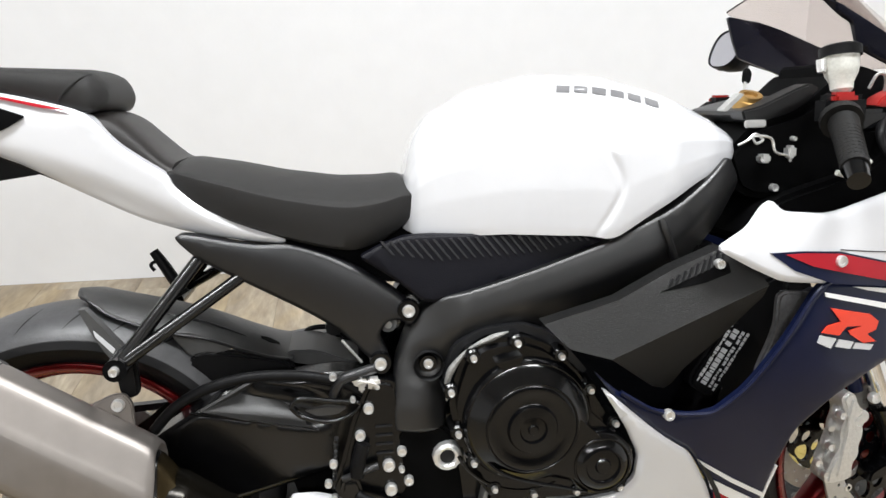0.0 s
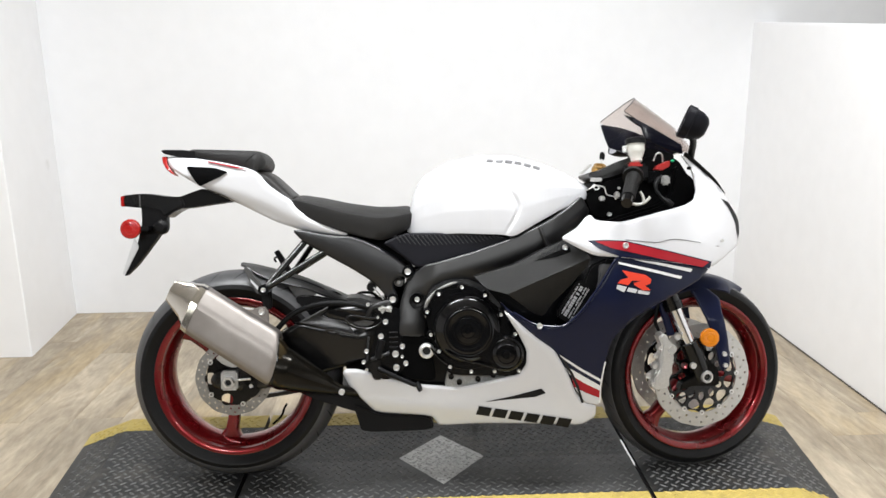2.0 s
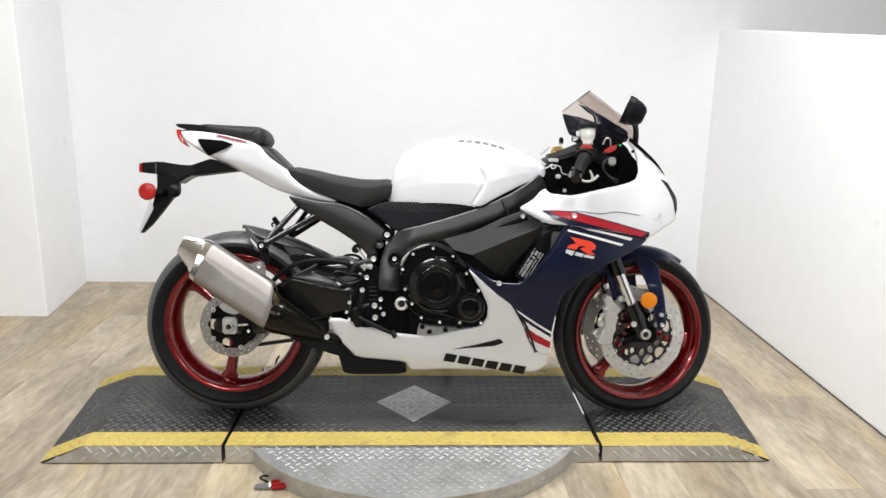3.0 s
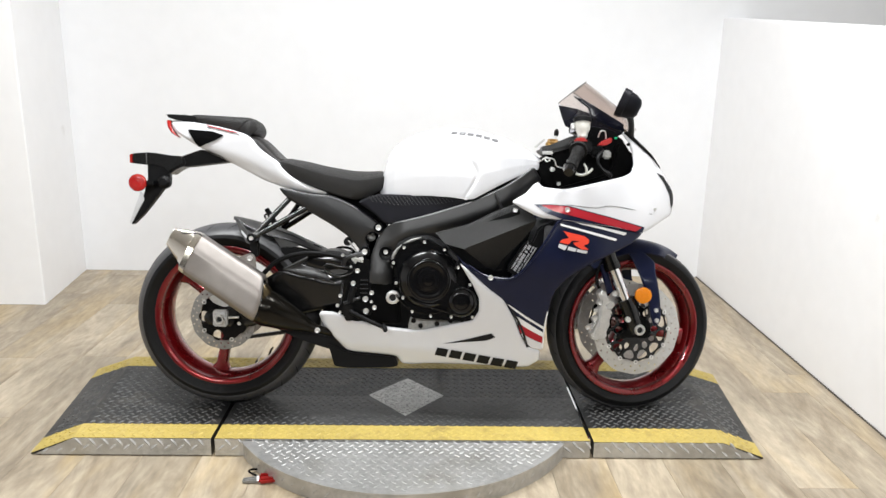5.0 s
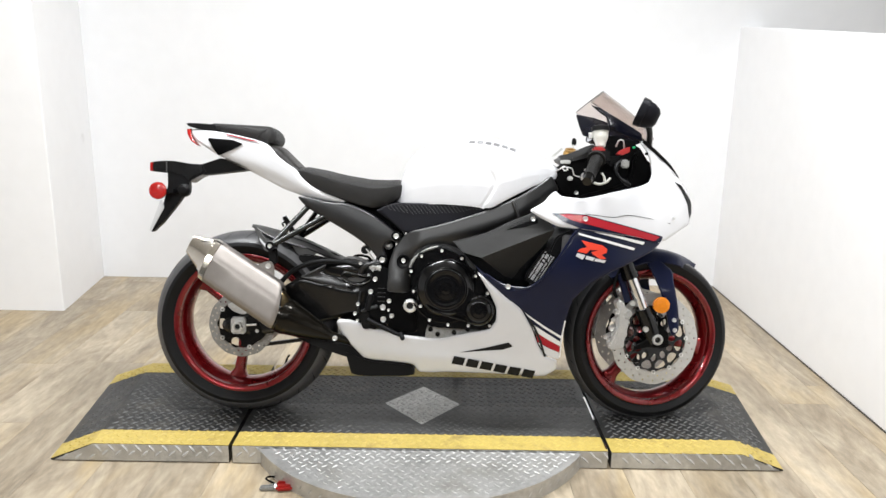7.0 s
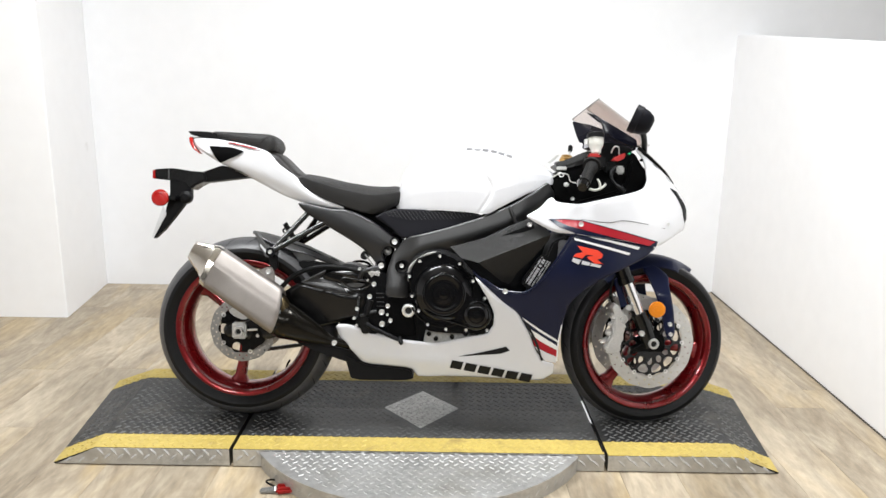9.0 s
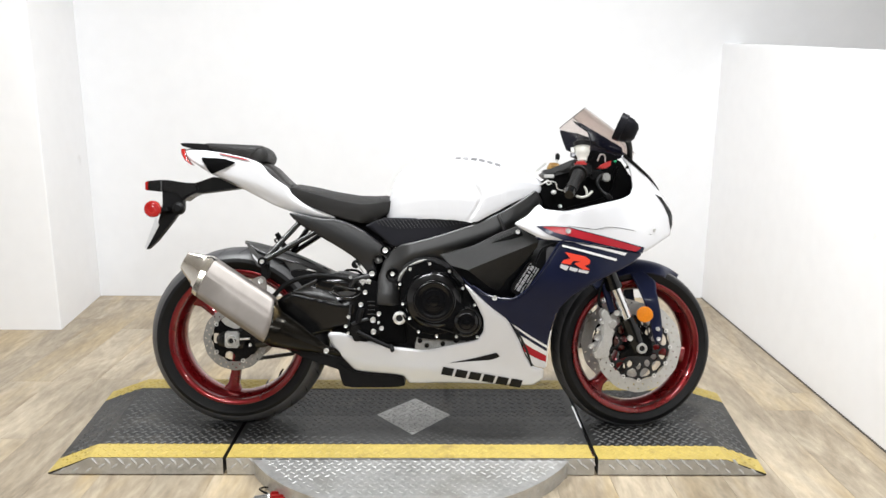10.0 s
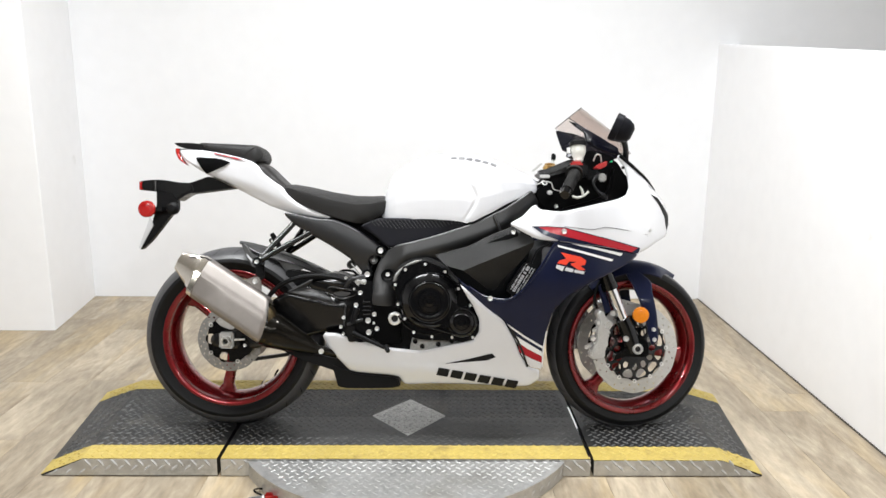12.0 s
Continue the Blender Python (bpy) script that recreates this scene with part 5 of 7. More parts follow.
    part("panel_seam", tube_bm([(0.414, s * (fair(0.414, 0.697) + 0.0005), 0.699), (0.50, s * (fair(0.5, 0.690) + 0.0005), 0.690), (0.55, s * (fair(0.55, 0.697) + 0.0005), 0.697), (0.62, s * (fair(0.62, 0.688) + 0.0005), 0.688), (0.70, s * (fair(0.70, 0.672) + 0.0005), 0.672)], 0.0008, 5), M_SUB, cowl)

slab("inner_fairing", [(0.34, 0.69), (0.40, 0.66), (0.62, 0.64), (0.72, 0.70), (0.74, 0.76), (0.66, 0.86), (0.60, 0.91), (0.58, 0.80), (0.40, 0.75)], -0.13, 0.13, M_BLACK, bike, "black inner fairing", 0.008)
slab("lower_inner", [(-0.35, 0.30), (-0.26, 0.215), (0.30, 0.18), (0.34, 0.22), (0.30, 0.30), (0.18, 0.30), (-0.05, 0.275), (-0.2, 0.295)], -0.115, 0.115, M_PLASTIC, bike, "black exhaust chamber", 0.01)
slab("exhaust_box", [(-0.345, 0.235), (-0.26, 0.20), (-0.118, 0.19), (-0.106, 0.148), (-0.318, 0.146), (-0.33, 0.19)], -0.125, 0.06, M_PLASTIC, bike, "black underside silencer box", 0.012)

# cockpit
# Filler slab that stands in for the darkness inside the cockpit opening.
dash = slab("cockpit_filler", [(0.355, 0.765), (0.384, 0.749), (0.478, 0.746), (0.585, 0.777), (0.640, 0.795), (0.662, 0.826), (0.655, 0.870), (0.620, 0.925), (0.53, 0.95), (0.46, 0.885), (0.38, 0.865), (0.335, 0.82)], -0.10, 0.10, M_BLACK, bike, "black filler standing in for the dark cockpit interior", 0.01)
clamp_top = slab("top_clamp", [(0.368, 0.880), (0.390, 0.864), (0.50, 0.892), (0.50, 0.910), (0.44, 0.904), (0.370, 0.888)], -0.085, 0.10, M_FRAME, bike, "dark top clamp of the fork", 0.006)
for s in (-1,):
    lathe("fork_cap", [(0.0, 0.004), (0.008, 0.004), (0.009, 0.0), (0.015, 0.0), (0.0155, 0.006), (0.018, 0.007), (0.019, 0.011), (0.019, 0.026)], M_GOLD, clamp_top, (0.0, 0.0, 0.0), 12, "gold fork cap").matrix_basis = Matrix.Translation((0.402, s * 0.045, 0.912)) @ Matrix.Scale(1.25, 4) @ Matrix.Rotation(radians(-66), 4, "X") @ Matrix.Rotation(0, 4, "Z")
slab("ignition_key", [(0.4145, 0.930), (0.4295, 0.930), (0.432, 0.948), (0.424, 0.957), (0.4155, 0.952)], 0.004, 0.012, M_PLASTIC, clamp_top, "black key head", 0.003, 0.2)
# Pale strip paints the reflection line along the clamp plate.
slab("clamp_glint", [(0.336, 0.888), (0.344, 0.886), (0.372, 0.911), (0.366, 0.915)], -0.078, -0.058, M_CAST, clamp_top, "pale strip painting the reflection on the clamp edge", 0.002, 0.1)
tube("key_stem", [(0.421, 0.008, 0.934), (0.418, 0.008, 0.895)], 0.003, M_BOLT, clamp_top)
for s in (-1, 1):
    bar = tube("clip_on_bar", [(0.485, s * 0.12, 0.90), (0.463, s * 0.18, 0.878), (0.411, s * 0.30, 0.803)], 0.0115, M_PLASTIC, bike, "black clip-on handlebar", 14)
    tube("grip", [(0.458, s * 0.198, 0.868), (0.442, s * 0.232, 0.846), (0.418, s * 0.284, 0.812)], [0.021, 0.019, 0.0185], M_GRIP, bar, "black rubber grip", 18)
    tube("grip_flange", [(0.461, s * 0.186, 0.875), (0.457, s * 0.196, 0.869)], 0.029, M_GRIP, bar, "", 18)
    for q in range(9):
        t = 0.12 + 0.09 * q
        part("grip_ring", tube_bm([(0.452 - 0.034 * t - 0.0012 * e, s * (0.212 + 0.072 * t + 0.0026 * e), 0.859 - 0.047 * t - 0.0017 * e) for e in (0, 1)], 0.0199 - 0.001 * t, 16), M_GRIP, bar)
    tube("bar_end", [(0.417, s * 0.285, 0.811), (0.408, s * 0.306, 0.797)], [0.0165, 0.0145], M_ENGINE, bar, "black bar end weight", 16)
    part("switch_block", box_bm(0.440, 0.505, s * 0.168 - 0.02, s * 0.168 + 0.02, 0.862, 0.908, 0.008), M_PLASTIC, bar, "black switch block")
    part("switch", box_bm(0.448, 0.488, s * 0.178 - 0.012, s * 0.178 + 0.012, 0.894, 0.912, 0.006), M_REDPART, bar, "dark red switch")
    tube("lever", [(0.545, s * 0.17, 0.868), (0.524, s * 0.19, 0.852), (0.522, s * 0.20, 0.832), (0.534, s * 0.21, 0.812), (0.548, s * 0.22, 0.799), (0.560, s * 0.225, 0.790)], [0.009, 0.007, 0.0045, 0.004, 0.0085, 0.006], M_PLASTIC, bar, "dark brake lever with silver pivot", 10)
    tube("cable", [(0.452, s * 0.20, 0.797), (0.470, s * 0.20, 0.793), (0.490, s * 0.20, 0.800), (0.504, s * 0.20, 0.813)], 0.0042, M_RESV, bar, "pale cable sleeve")
    tube("cable_prong", [(0.486, s * 0.20, 0.800), (0.484, s * 0.20, 0.815), (0.476, s * 0.20, 0.829)], [0.0045, 0.004, 0.003], M_RESV, bar, "pale cable prong")
    part("pivot_cap", box_bm(0.540, 0.565, s * 0.182 - 0.01, s * 0.182 + 0.01, 0.846, 0.873, 0.005), M_SUMP, bar, "dull silver lever pivot")
    part("lever_perch", box_bm(0.500, 0.545, s * 0.155 - 0.022, s * 0.155 + 0.022, 0.852, 0.886, 0.006), M_ENGINE, bar, "black lever perch")
resv = part("fluid_reservoir", lathe_bm([(0.0, -0.046), (0.009, -0.046), (0.010, -0.036), (0.0155, -0.030), (0.0165, -0.020), (0.0225, -0.008), (0.0245, 0.002), (0.0255, 0.018), (0.0, 0.018)], 28), M_RESV, bike, "milky brake fluid reservoir")
resv.matrix_basis = Matrix.Translation((0.478, -0.155, 0.945)) @ Matrix.Rotation(radians(90 - LEAN), 4, "X")
part("cap", lathe_bm([(0.0, 0.035), (0.024, 0.035), (0.029, 0.032), (0.029, 0.018), (0.0, 0.018)], 28), M_PLASTIC, resv, "black screw cap")
part("side_screw", lathe_bm([(0.0, -0.006), (0.006, -0.006), (0.007, 0.0), (0.007, 0.012), (0.0, 0.012)], 12, (-0.031, 0.002, 0.0)), M_BOLT, resv, "white mounting screw")
slab("master_cylinder", [(0.530, 0.890), (0.540, 0.903), (0.572, 0.917), (0.571, 0.899), (0.55, 0.888)], -0.168, -0.135, M_REDPART, dash, "red brake master cylinder", 0.006)
tube("brake_hose", [(0.53, -0.15, 0.916), (0.538, -0.155, 0.936), (0.552, -0.155, 0.934), (0.556, -0.15, 0.912)], 0.0024, M_CAST, dash, "pale looped hose", 8)
lathe("indicator", [(0.0, -0.003), (0.0025, -0.002), (0.0036, 0.0), (0.0036, 0.01)], M_GREEN, dash, (0.600, -0.110, 0.918), 12, "small green indicator")
slab("bar_clamp", [(0.354, 0.888), (0.384, 0.893), (0.440, 0.918), (0.466, 0.927), (0.482, 0.919), (0.468, 0.904), (0.394, 0.877), (0.359, 0.871)], -0.105, -0.065, M_FRAME, dash, "dark handlebar clamp", 0.008)
part("clamp_screw", box_bm(0.358, 0.392, -0.112, -0.104, 0.861, 0.873, 0.002), M_CAST, dash, "bare clamp edge")
slab("instrument_pod", [(0.520, 0.960), (0.577, 0.952), (0.620, 0.938), (0.611, 0.910), (0.565, 0.890), (0.515, 0.900)], -0.075, 0.075, M_BLACK, dash, "black instrument pod", 0.01)
for x, w, z, r in ((0.415, 0.103, 0.766, 0.0065), (0.443, 0.103, 0.842, 0.004)):
    bolt(x, w, z, r, dash)
part("bracket_tab", box_bm(0.384, 0.40, -0.118, -0.098, 0.806, 0.82, 0.003), M_BOLT, dash, "bare metal tab")
part("bracket_tab", box_bm(0.429, 0.443, -0.118, -0.098, 0.812, 0.832, 0.004), M_BOLT, dash, "bare metal tab")
tube("wire_clip", [(0.342, -0.120, 0.836), (0.357, -0.121, 0.843), (0.368, -0.122, 0.852), (0.381, -0.122, 0.843), (0.370, -0.123, 0.838), (0.366, -0.122, 0.849), (0.394, -0.122, 0.845), (0.403, -0.122, 0.824), (0.424, -0.122, 0.817), (0.429, -0.122, 0.808)], 0.0021, M_BOLT, dash, "bent wire clip", 6)

# screen and mirrors
SCREEN_MID = [(0.0, (0.690, 0.952)), (0.35, (0.632, 1.025)), (0.7, (0.562, 1.078)), (1.0, (0.514, 1.113))]
SCREEN_END = [(0.0, (0.615, 0.943)), (0.35, (0.558, 0.982)), (0.7, (0.502, 1.026)), (1.0, (0.450, 1.060))]


def screen_point(u, v):
    mx, mz = along(v, [(a, p[0]) for a, p in SCREEN_MID]), along(v, [(a, p[1]) for a, p in SCREEN_MID])
    ex, ez = along(v, [(a, p[0]) for a, p in SCREEN_END]), along(v, [(a, p[1]) for a, p in SCREEN_END])
    k = abs(u) ** 2.2
    return Vector((mx + (ex - mx) * k, u * (0.148 - 0.012 * v), mz + (ez - mz) * k))


def screen_bm():
    bm = bmesh.new()
    nu, nv = 24, 14
    grid = [[bm.verts.new(screen_point(-1 + 2 * i / nu, j / nv)) for i in range(nu + 1)] for j in range(nv + 1)]
    for j in range(nv):
        for i in range(nu):
            bm.faces.new([grid[j][i], grid[j][i + 1], grid[j + 1][i + 1], grid[j + 1][i]])
    bmesh.ops.recalc_face_normals(bm, faces=bm.faces[:])
    r = bmesh.ops.solidify(bm, geom=bm.faces[:], thickness=0.003)
    return bm


screen = part("windscreen", screen_bm(), M_SCREEN, bike, "smoked clear windscreen", 60)
screen.visible_shadow = False
part("screen_rim", tube_bm([screen_point(-1 + k / 8, 1.0) for k in range(17)], 0.0012, 6), M_HUG, screen)
TRIM = [(0.446, 1.049), (0.477, 1.039), (0.534, 1.007), (0.612, 0.960), (0.614, 0.934), (0.574, 0.944), (0.535, 0.962), (0.506, 0.977), (0.496, 1.012), (0.476, 1.024)]
FAR_WING = [(0.450, 1.052), (0.513, 1.042), (0.558, 1.028), (0.666, 0.985), (0.712, 0.963), (0.640, 0.935), (0.587, 0.936), (0.536, 0.957), (0.477, 0.978), (0.463, 1.012)]
part("cockpit_wing", skin_bm([dense(rounded(FAR_WING, 0.06), 0.02)], lambda x, z: 0.142 + 0.05 * (1.0 - z), 0.008, 1, 0.003, 0.03), M_WING, bike, "dark navy cockpit wing below the screen")
skin("cockpit_wing", TRIM, lambda x, z: 0.150 + 0.05 * (1.0 - z), 0.008, M_WING, bike, "dark navy cockpit wing below the screen", sides=(-1,), edge=0.003, step=0.02, round_to=0.08)
for s in (-1, 1):
    n_ax = Vector((-0.86, s * -0.21, 0.40)).normalized()
    u_ax = Vector((-0.244, s * 1.0, 0.0)).normalized()
    v_ax = n_ax.cross(u_ax).normalized()
    mid = Vector((0.554, s * 0.325, 1.008))

    def oval(depth, q, hu=0.043, hv=0.043):
        return [mid - n_ax * depth + u_ax * (hu * q * math.copysign(abs(math.cos(a)) ** 0.75, math.cos(a))) + v_ax * (hv * q * math.copysign(abs(math.sin(a)) ** 0.75, math.sin(a))) for a in (2 * math.pi * j / 32 for j in range(32))]

    mirror = part("mirror", rings_bm([oval(0.002, 0.93), oval(-0.003, 0.96), oval(-0.002, 1.0), oval(0.018, 0.98), oval(0.020, 0.92), oval(0.036, 0.86), oval(0.053, 0.66), oval(0.060, 0.40)]), M_PANEL, bike, "black mirror with oval housing", 40)
    part("mirror_glass", rings_bm([oval(0.0, 0.92), oval(0.0015, 0.92)]), M_MIRROR, mirror, "mirror glass")
    tube("mirror_stalk", [(0.640, s * 0.13, 0.915), (0.632, s * 0.17, 0.938), (0.612, s * 0.235, 0.962), (0.585, s * 0.29, 0.985)], [0.012, 0.0095, 0.009, 0.012], M_PLASTIC, mirror, "black mirror stalk", 12)
    part("cowl_trim", tube_bm([(0.612, s * (fair(0.612, 0.93) + 0.001), 0.934), (0.655, s * (fair(0.655, 0.897) + 0.001), 0.899), (0.703, s * (fair(0.703, 0.858) + 0.0006), 0.859), (0.738, s * (fair(0.738, 0.819) + 0.0003), 0.820)], [0.0065, 0.0055, 0.004, 0.001], 6), M_PLASTIC, mirror)

# swingarm, chain side and footrests
SWING = [(-0.742, 0.330), (-0.66, 0.352), (-0.53, 0.455), (-0.42, 0.505), (-0.30, 0.520), (-0.2, 0.51), (-0.2, 0.395), (-0.30, 0.355), (-0.46, 0.315), (-0.62, 0.275), (-0.735, 0.280), (-0.752, 0.305)]


def swing_w(x, z):
    """A ridge along the beam, with a hollow above it and a rounded upper rail."""
    ridge = 0.469 - 0.232 * (x + 0.483)
    d = z - ridge
    w = 0.132 - 0.05 * max(0, (x + 0.35))
    if d < 0:
        return w + 0.10 * max(d, -0.10)
    hollow = 0.030 * min(1.0, max(0.0, (x + 0.52) / 0.08)) * min(1.0, max(0.0, (-0.29 - x) / 0.06))
    return w - hollow * smooth_along(d, [(0.0, 0.0), (0.022, 1.0), (0.045, 0.9), (0.062, 0.1), (0.09, 0.1)], 0.004)


swings = skin("swingarm", SWING, swing_w, 0.05, M_SWING, bike, "black alloy swingarm", edge=0.012, step=0.011)
for s, sw in zip((-1, 1), swings):
    part("axle_block", box_bm(-0.715, -0.668, s * 0.128 - 0.012, s * 0.128 + 0.012, 0.283, 0.338, 0.005), M_CAST, sw, "bare alloy axle block")
    lathe("axle_nut", [(0.0095, s * 0.0), (0.0105, s * 0.014), (0.017, s * 0.014), (0.0185, s * 0.01), (0.0185, s * -0.004)], M_BOLT, sw, (-0.690, s * 0.141, 0.309), 6, "axle nut")
    # Near-black disc in place of the rear axle's shaded bore.
    lathe("axle_hole", [(0.0, s * 0.004), (0.010, s * 0.004)], M_GAP, sw, (-0.690, s * 0.141, 0.309), 16)
    tube("adjuster_bolt", [(-0.665, s * 0.13, 0.312), (-0.632, s * 0.13, 0.314)], 0.004, M_BOLT, sw)
    part("ridge_line", tube_bm([(x, s * swing_w(x, 0.4685 - 0.232 * (x + 0.483)), 0.469 - 0.232 * (x + 0.483)) for x in (-0.50, -0.44, -0.38, -0.32)], 0.0024, 6), M_SWING, sw)
    # Grey plates paint the light caught by the black swingarm's hollow.
    part("lit_hollow_face", plate_bm([(-0.486, s * 0.131, 0.477), (-0.407, s * 0.125, 0.517), (-0.415, s * 0.108, 0.505), (-0.437, s * 0.106, 0.489)], 0.004), M_HUG, sw, "grey plate painting the lit face of the hollow")
    part("lit_hollow_shelf", plate_bm([(-0.486, s * 0.1325, 0.475), (-0.437, s * 0.106, 0.489), (-0.375, s * 0.104, 0.472), (-0.315, s * 0.118, 0.436), (-0.315, s * 0.1305, 0.430), (-0.425, s * 0.134, 0.457)], 0.004), M_HUG, sw, "grey plate painting the lit shelf of the hollow")
tube("brake_line", [(-0.548, -0.15, 0.458), (-0.515, -0.152, 0.492), (-0.47, -0.152, 0.516), (-0.41, -0.152, 0.529), (-0.34, -0.15, 0.526), (-0.28, -0.15, 0.512), (-0.245, -0.15, 0.492)], 0.0080, M_PLASTIC, bike, "black brake line")
tube("silver_hose", [(-0.29, -0.15, 0.49), (-0.278, -0.155, 0.515), (-0.25, -0.155, 0.525), (-0.225, -0.15, 0.53)], 0.008, M_SUB, bike, "grey rubber hose")
LOOP = [(-0.352, 0.482), (-0.338, 0.494), (-0.293, 0.487), (-0.253, 0.481), (-0.262, 0.466), (-0.295, 0.455), (-0.335, 0.465), (-0.352, 0.482)]
tube("hose_guide", [(x, -0.160, z) for x, z in LOOP], 0.0038, M_SWING, bike, "dark looped hose guide", 8)
slab("guide_plate", [(-0.335, 0.474), (-0.30, 0.479), (-0.27, 0.474), (-0.285, 0.464), (-0.315, 0.463)], -0.157, -0.150, M_HUG, bike, "grey guide plate", 0.002)
for x, z, r in ((-0.289, 0.525, 0.0055), (-0.226, 0.506, 0.0045), (-0.262, 0.488, 0.004)):
    bolt(x, 0.162, z, r, bike, M_CAST, -1, "hose_fitting")
for s in (-1, 1):
    hanger = slab("footrest_hanger", [(-0.305, 0.345), (-0.285, 0.385), (-0.265, 0.455), (-0.235, 0.52), (-0.195, 0.51), (-0.19, 0.41), (-0.18, 0.335), (-0.245, 0.305)], s * 0.12, s * 0.168, M_ENGINE, bike, "black footrest hanger", 0.006)
    for x, z, r in ((-0.240, 0.476, 0.0095), (-0.254, 0.435, 0.0095), (-0.194, 0.405, 0.009), (-0.214, 0.384, 0.0115), (-0.212, 0.345, 0.0115), (-0.185, 0.357, 0.009), (-0.195, 0.376, 0.0055), (-0.295, 0.394, 0.0075), (-0.304, 0.363, 0.007), (-0.296, 0.340, 0.006), (-0.262, 0.349, 0.0065)):
        bolt(x, 0.172, z, 0.82 * r, hanger, None, s)
    tube("pedal", [(-0.262, s * 0.182, 0.345), (-0.251, s * 0.186, 0.340), (-0.210, s * 0.190, 0.321), (-0.157, s * 0.194, 0.298)], [0.0085, 0.0075, 0.007, 0.0065], M_PLASTIC, hanger, "dark brake pedal", 12)
    tube("pedal_tip", [(-0.153, s * 0.190, 0.303), (-0.148, s * 0.205, 0.292), (-0.144, s * 0.209, 0.287)], [0.008, 0.008, 0.006], M_PLASTIC, hanger, "black pedal tip", 10)
    slab("pedal_pivot", [(-0.288, 0.351), (-0.282, 0.371), (-0.259, 0.371), (-0.251, 0.337), (-0.256, 0.314), (-0.277, 0.314)], s * 0.16, s * 0.186, M_SWING, hanger, "black pedal pivot", 0.005)
    tube("link_rod", [(-0.282, s * 0.178, 0.371), (-0.255, s * 0.182, 0.382), (-0.230, s * 0.180, 0.389)], 0.0055, M_SUB, hanger, "", 8)
    tube("return_spring", [(-0.289 - 0.0006 * q * 0.7, s * (0.165 + 0.003 * (q % 2)), 0.433 - 0.0045 * q) for q in range(16)], 0.0035, M_SUB, hanger, "grey return spring", 6)
    tube("master_cylinder", [(-0.262, s * 0.180, 0.375), (-0.258, s * 0.180, 0.40), (-0.250, s * 0.178, 0.425)], 0.011, M_PLASTIC, hanger, "black rear brake cylinder", 12)
    for q in range(4):
        part("cooling_rib", box_bm(-0.232, -0.206, s * 0.168 - 0.004, s * 0.168 + 0.004, 0.402 + 0.014 * q, 0.405 + 0.014 * q, 0.001), M_SUB, hanger)
    stay = tube("pillion_stay", [(-0.466, s * 0.125, 0.705), (-0.567, s * 0.215, 0.580)], 0.0095, M_SWING, bike, "black pillion footrest stay", 8)
    tube("stay_arm", [(-0.408, s * 0.128, 0.676), (-0.567, s * 0.215, 0.580)], 0.0095, M_SWING, stay, "", 8)
    tube("clamp_lug", [(-0.572, s * 0.15, 0.574), (-0.566, s * 0.230, 0.580)], 0.015, M_ENGINE, stay, "", 14)
    slab("lug_post", [(-0.590, 0.582), (-0.560, 0.588), (-0.556, 0.520), (-0.582, 0.512)], s * 0.150, s * 0.166, M_PLASTIC, stay, "", 0.004)
    bolt(-0.566, 0.232, 0.580, 0.0065, stay, None, s)
    if s > 0:
        rest = tube("folded_footrest", [(-0.604, 0.16, 0.664), (-0.588, 0.16, 0.637), (-0.556, 0.15, 0.584)], [0.0085, 0.0105, 0.0115], M_PLASTIC, stay, "black folded pillion footrest", 10)
        tube("hook", [(-0.592, 0.16, 0.642), (-0.603, 0.16, 0.644), (-0.611, 0.16, 0.638), (-0.605, 0.16, 0.628)], 0.0032, M_PLASTIC, rest)
HUG_TOP = [(-0.677, 0.641), (-0.632, 0.633), (-0.578, 0.619), (-0.530, 0.605), (-0.487, 0.590), (-0.440, 0.569), (-0.400, 0.551), (-0.372, 0.537), (-0.352, 0.522)]
HUG_LIP = [(-0.677, 0.634), (-0.650, 0.630), (-0.635, 0.617), (-0.608, 0.603), (-0.575, 0.591), (-0.530, 0.577), (-0.476, 0.565), (-0.430, 0.545), (-0.390, 0.531), (-0.352, 0.524)]
HUG_WIDE = [(-0.677, 0.012), (-0.671, 0.028), (-0.652, 0.046), (-0.620, 0.060), (-0.560, 0.070), (-0.352, 0.072)]


def hugger_point(x, y, lift=0.0):
    """A point of the arched cover at x along it and y across it."""
    zt, zl, w = smooth_along(x, HUG_TOP, 0.008), smooth_along(x, HUG_LIP, 0.008), smooth_along(x, HUG_WIDE, 0.004)
    return Vector((x, y, zl + (zt - zl) * (1 - min(1.0, abs(y) / w) ** 2.3) + lift))


def hugger_bm():
    """A smooth arched cover over the tyre that runs out in a rounded tail."""
    rings = []
    for k in range(57):
        x = -0.677 + 0.325 * k / 56
        w = smooth_along(x, HUG_WIDE, 0.004)
        over = [hugger_point(x, w * q / 10) for q in range(-10, 11)]
        rings.append(over + [Vector((p.x, p.y * 0.94, p.z - 0.004)) for p in reversed(over)])
    return rings_bm(rings)


hugger = part("rear_hugger", hugger_bm(), M_HUG, bike, "dark grey arched rear hugger", 50)
part("lip_bead", tube_bm([hugger_point(-0.666 + 0.310 * k / 24, -0.992 * smooth_along(-0.666 + 0.310 * k / 24, HUG_WIDE, 0.004)) for k in range(25)], 0.0026, 6), M_SUB, hugger)
part("fold_line", tube_bm([hugger_point(x, -0.040, 0.0002) for x in (-0.560, -0.530, -0.500, -0.470, -0.440, -0.425)], [0.0004, 0.002, 0.0028, 0.0028, 0.002, 0.0004], 6), M_SUB, hugger)
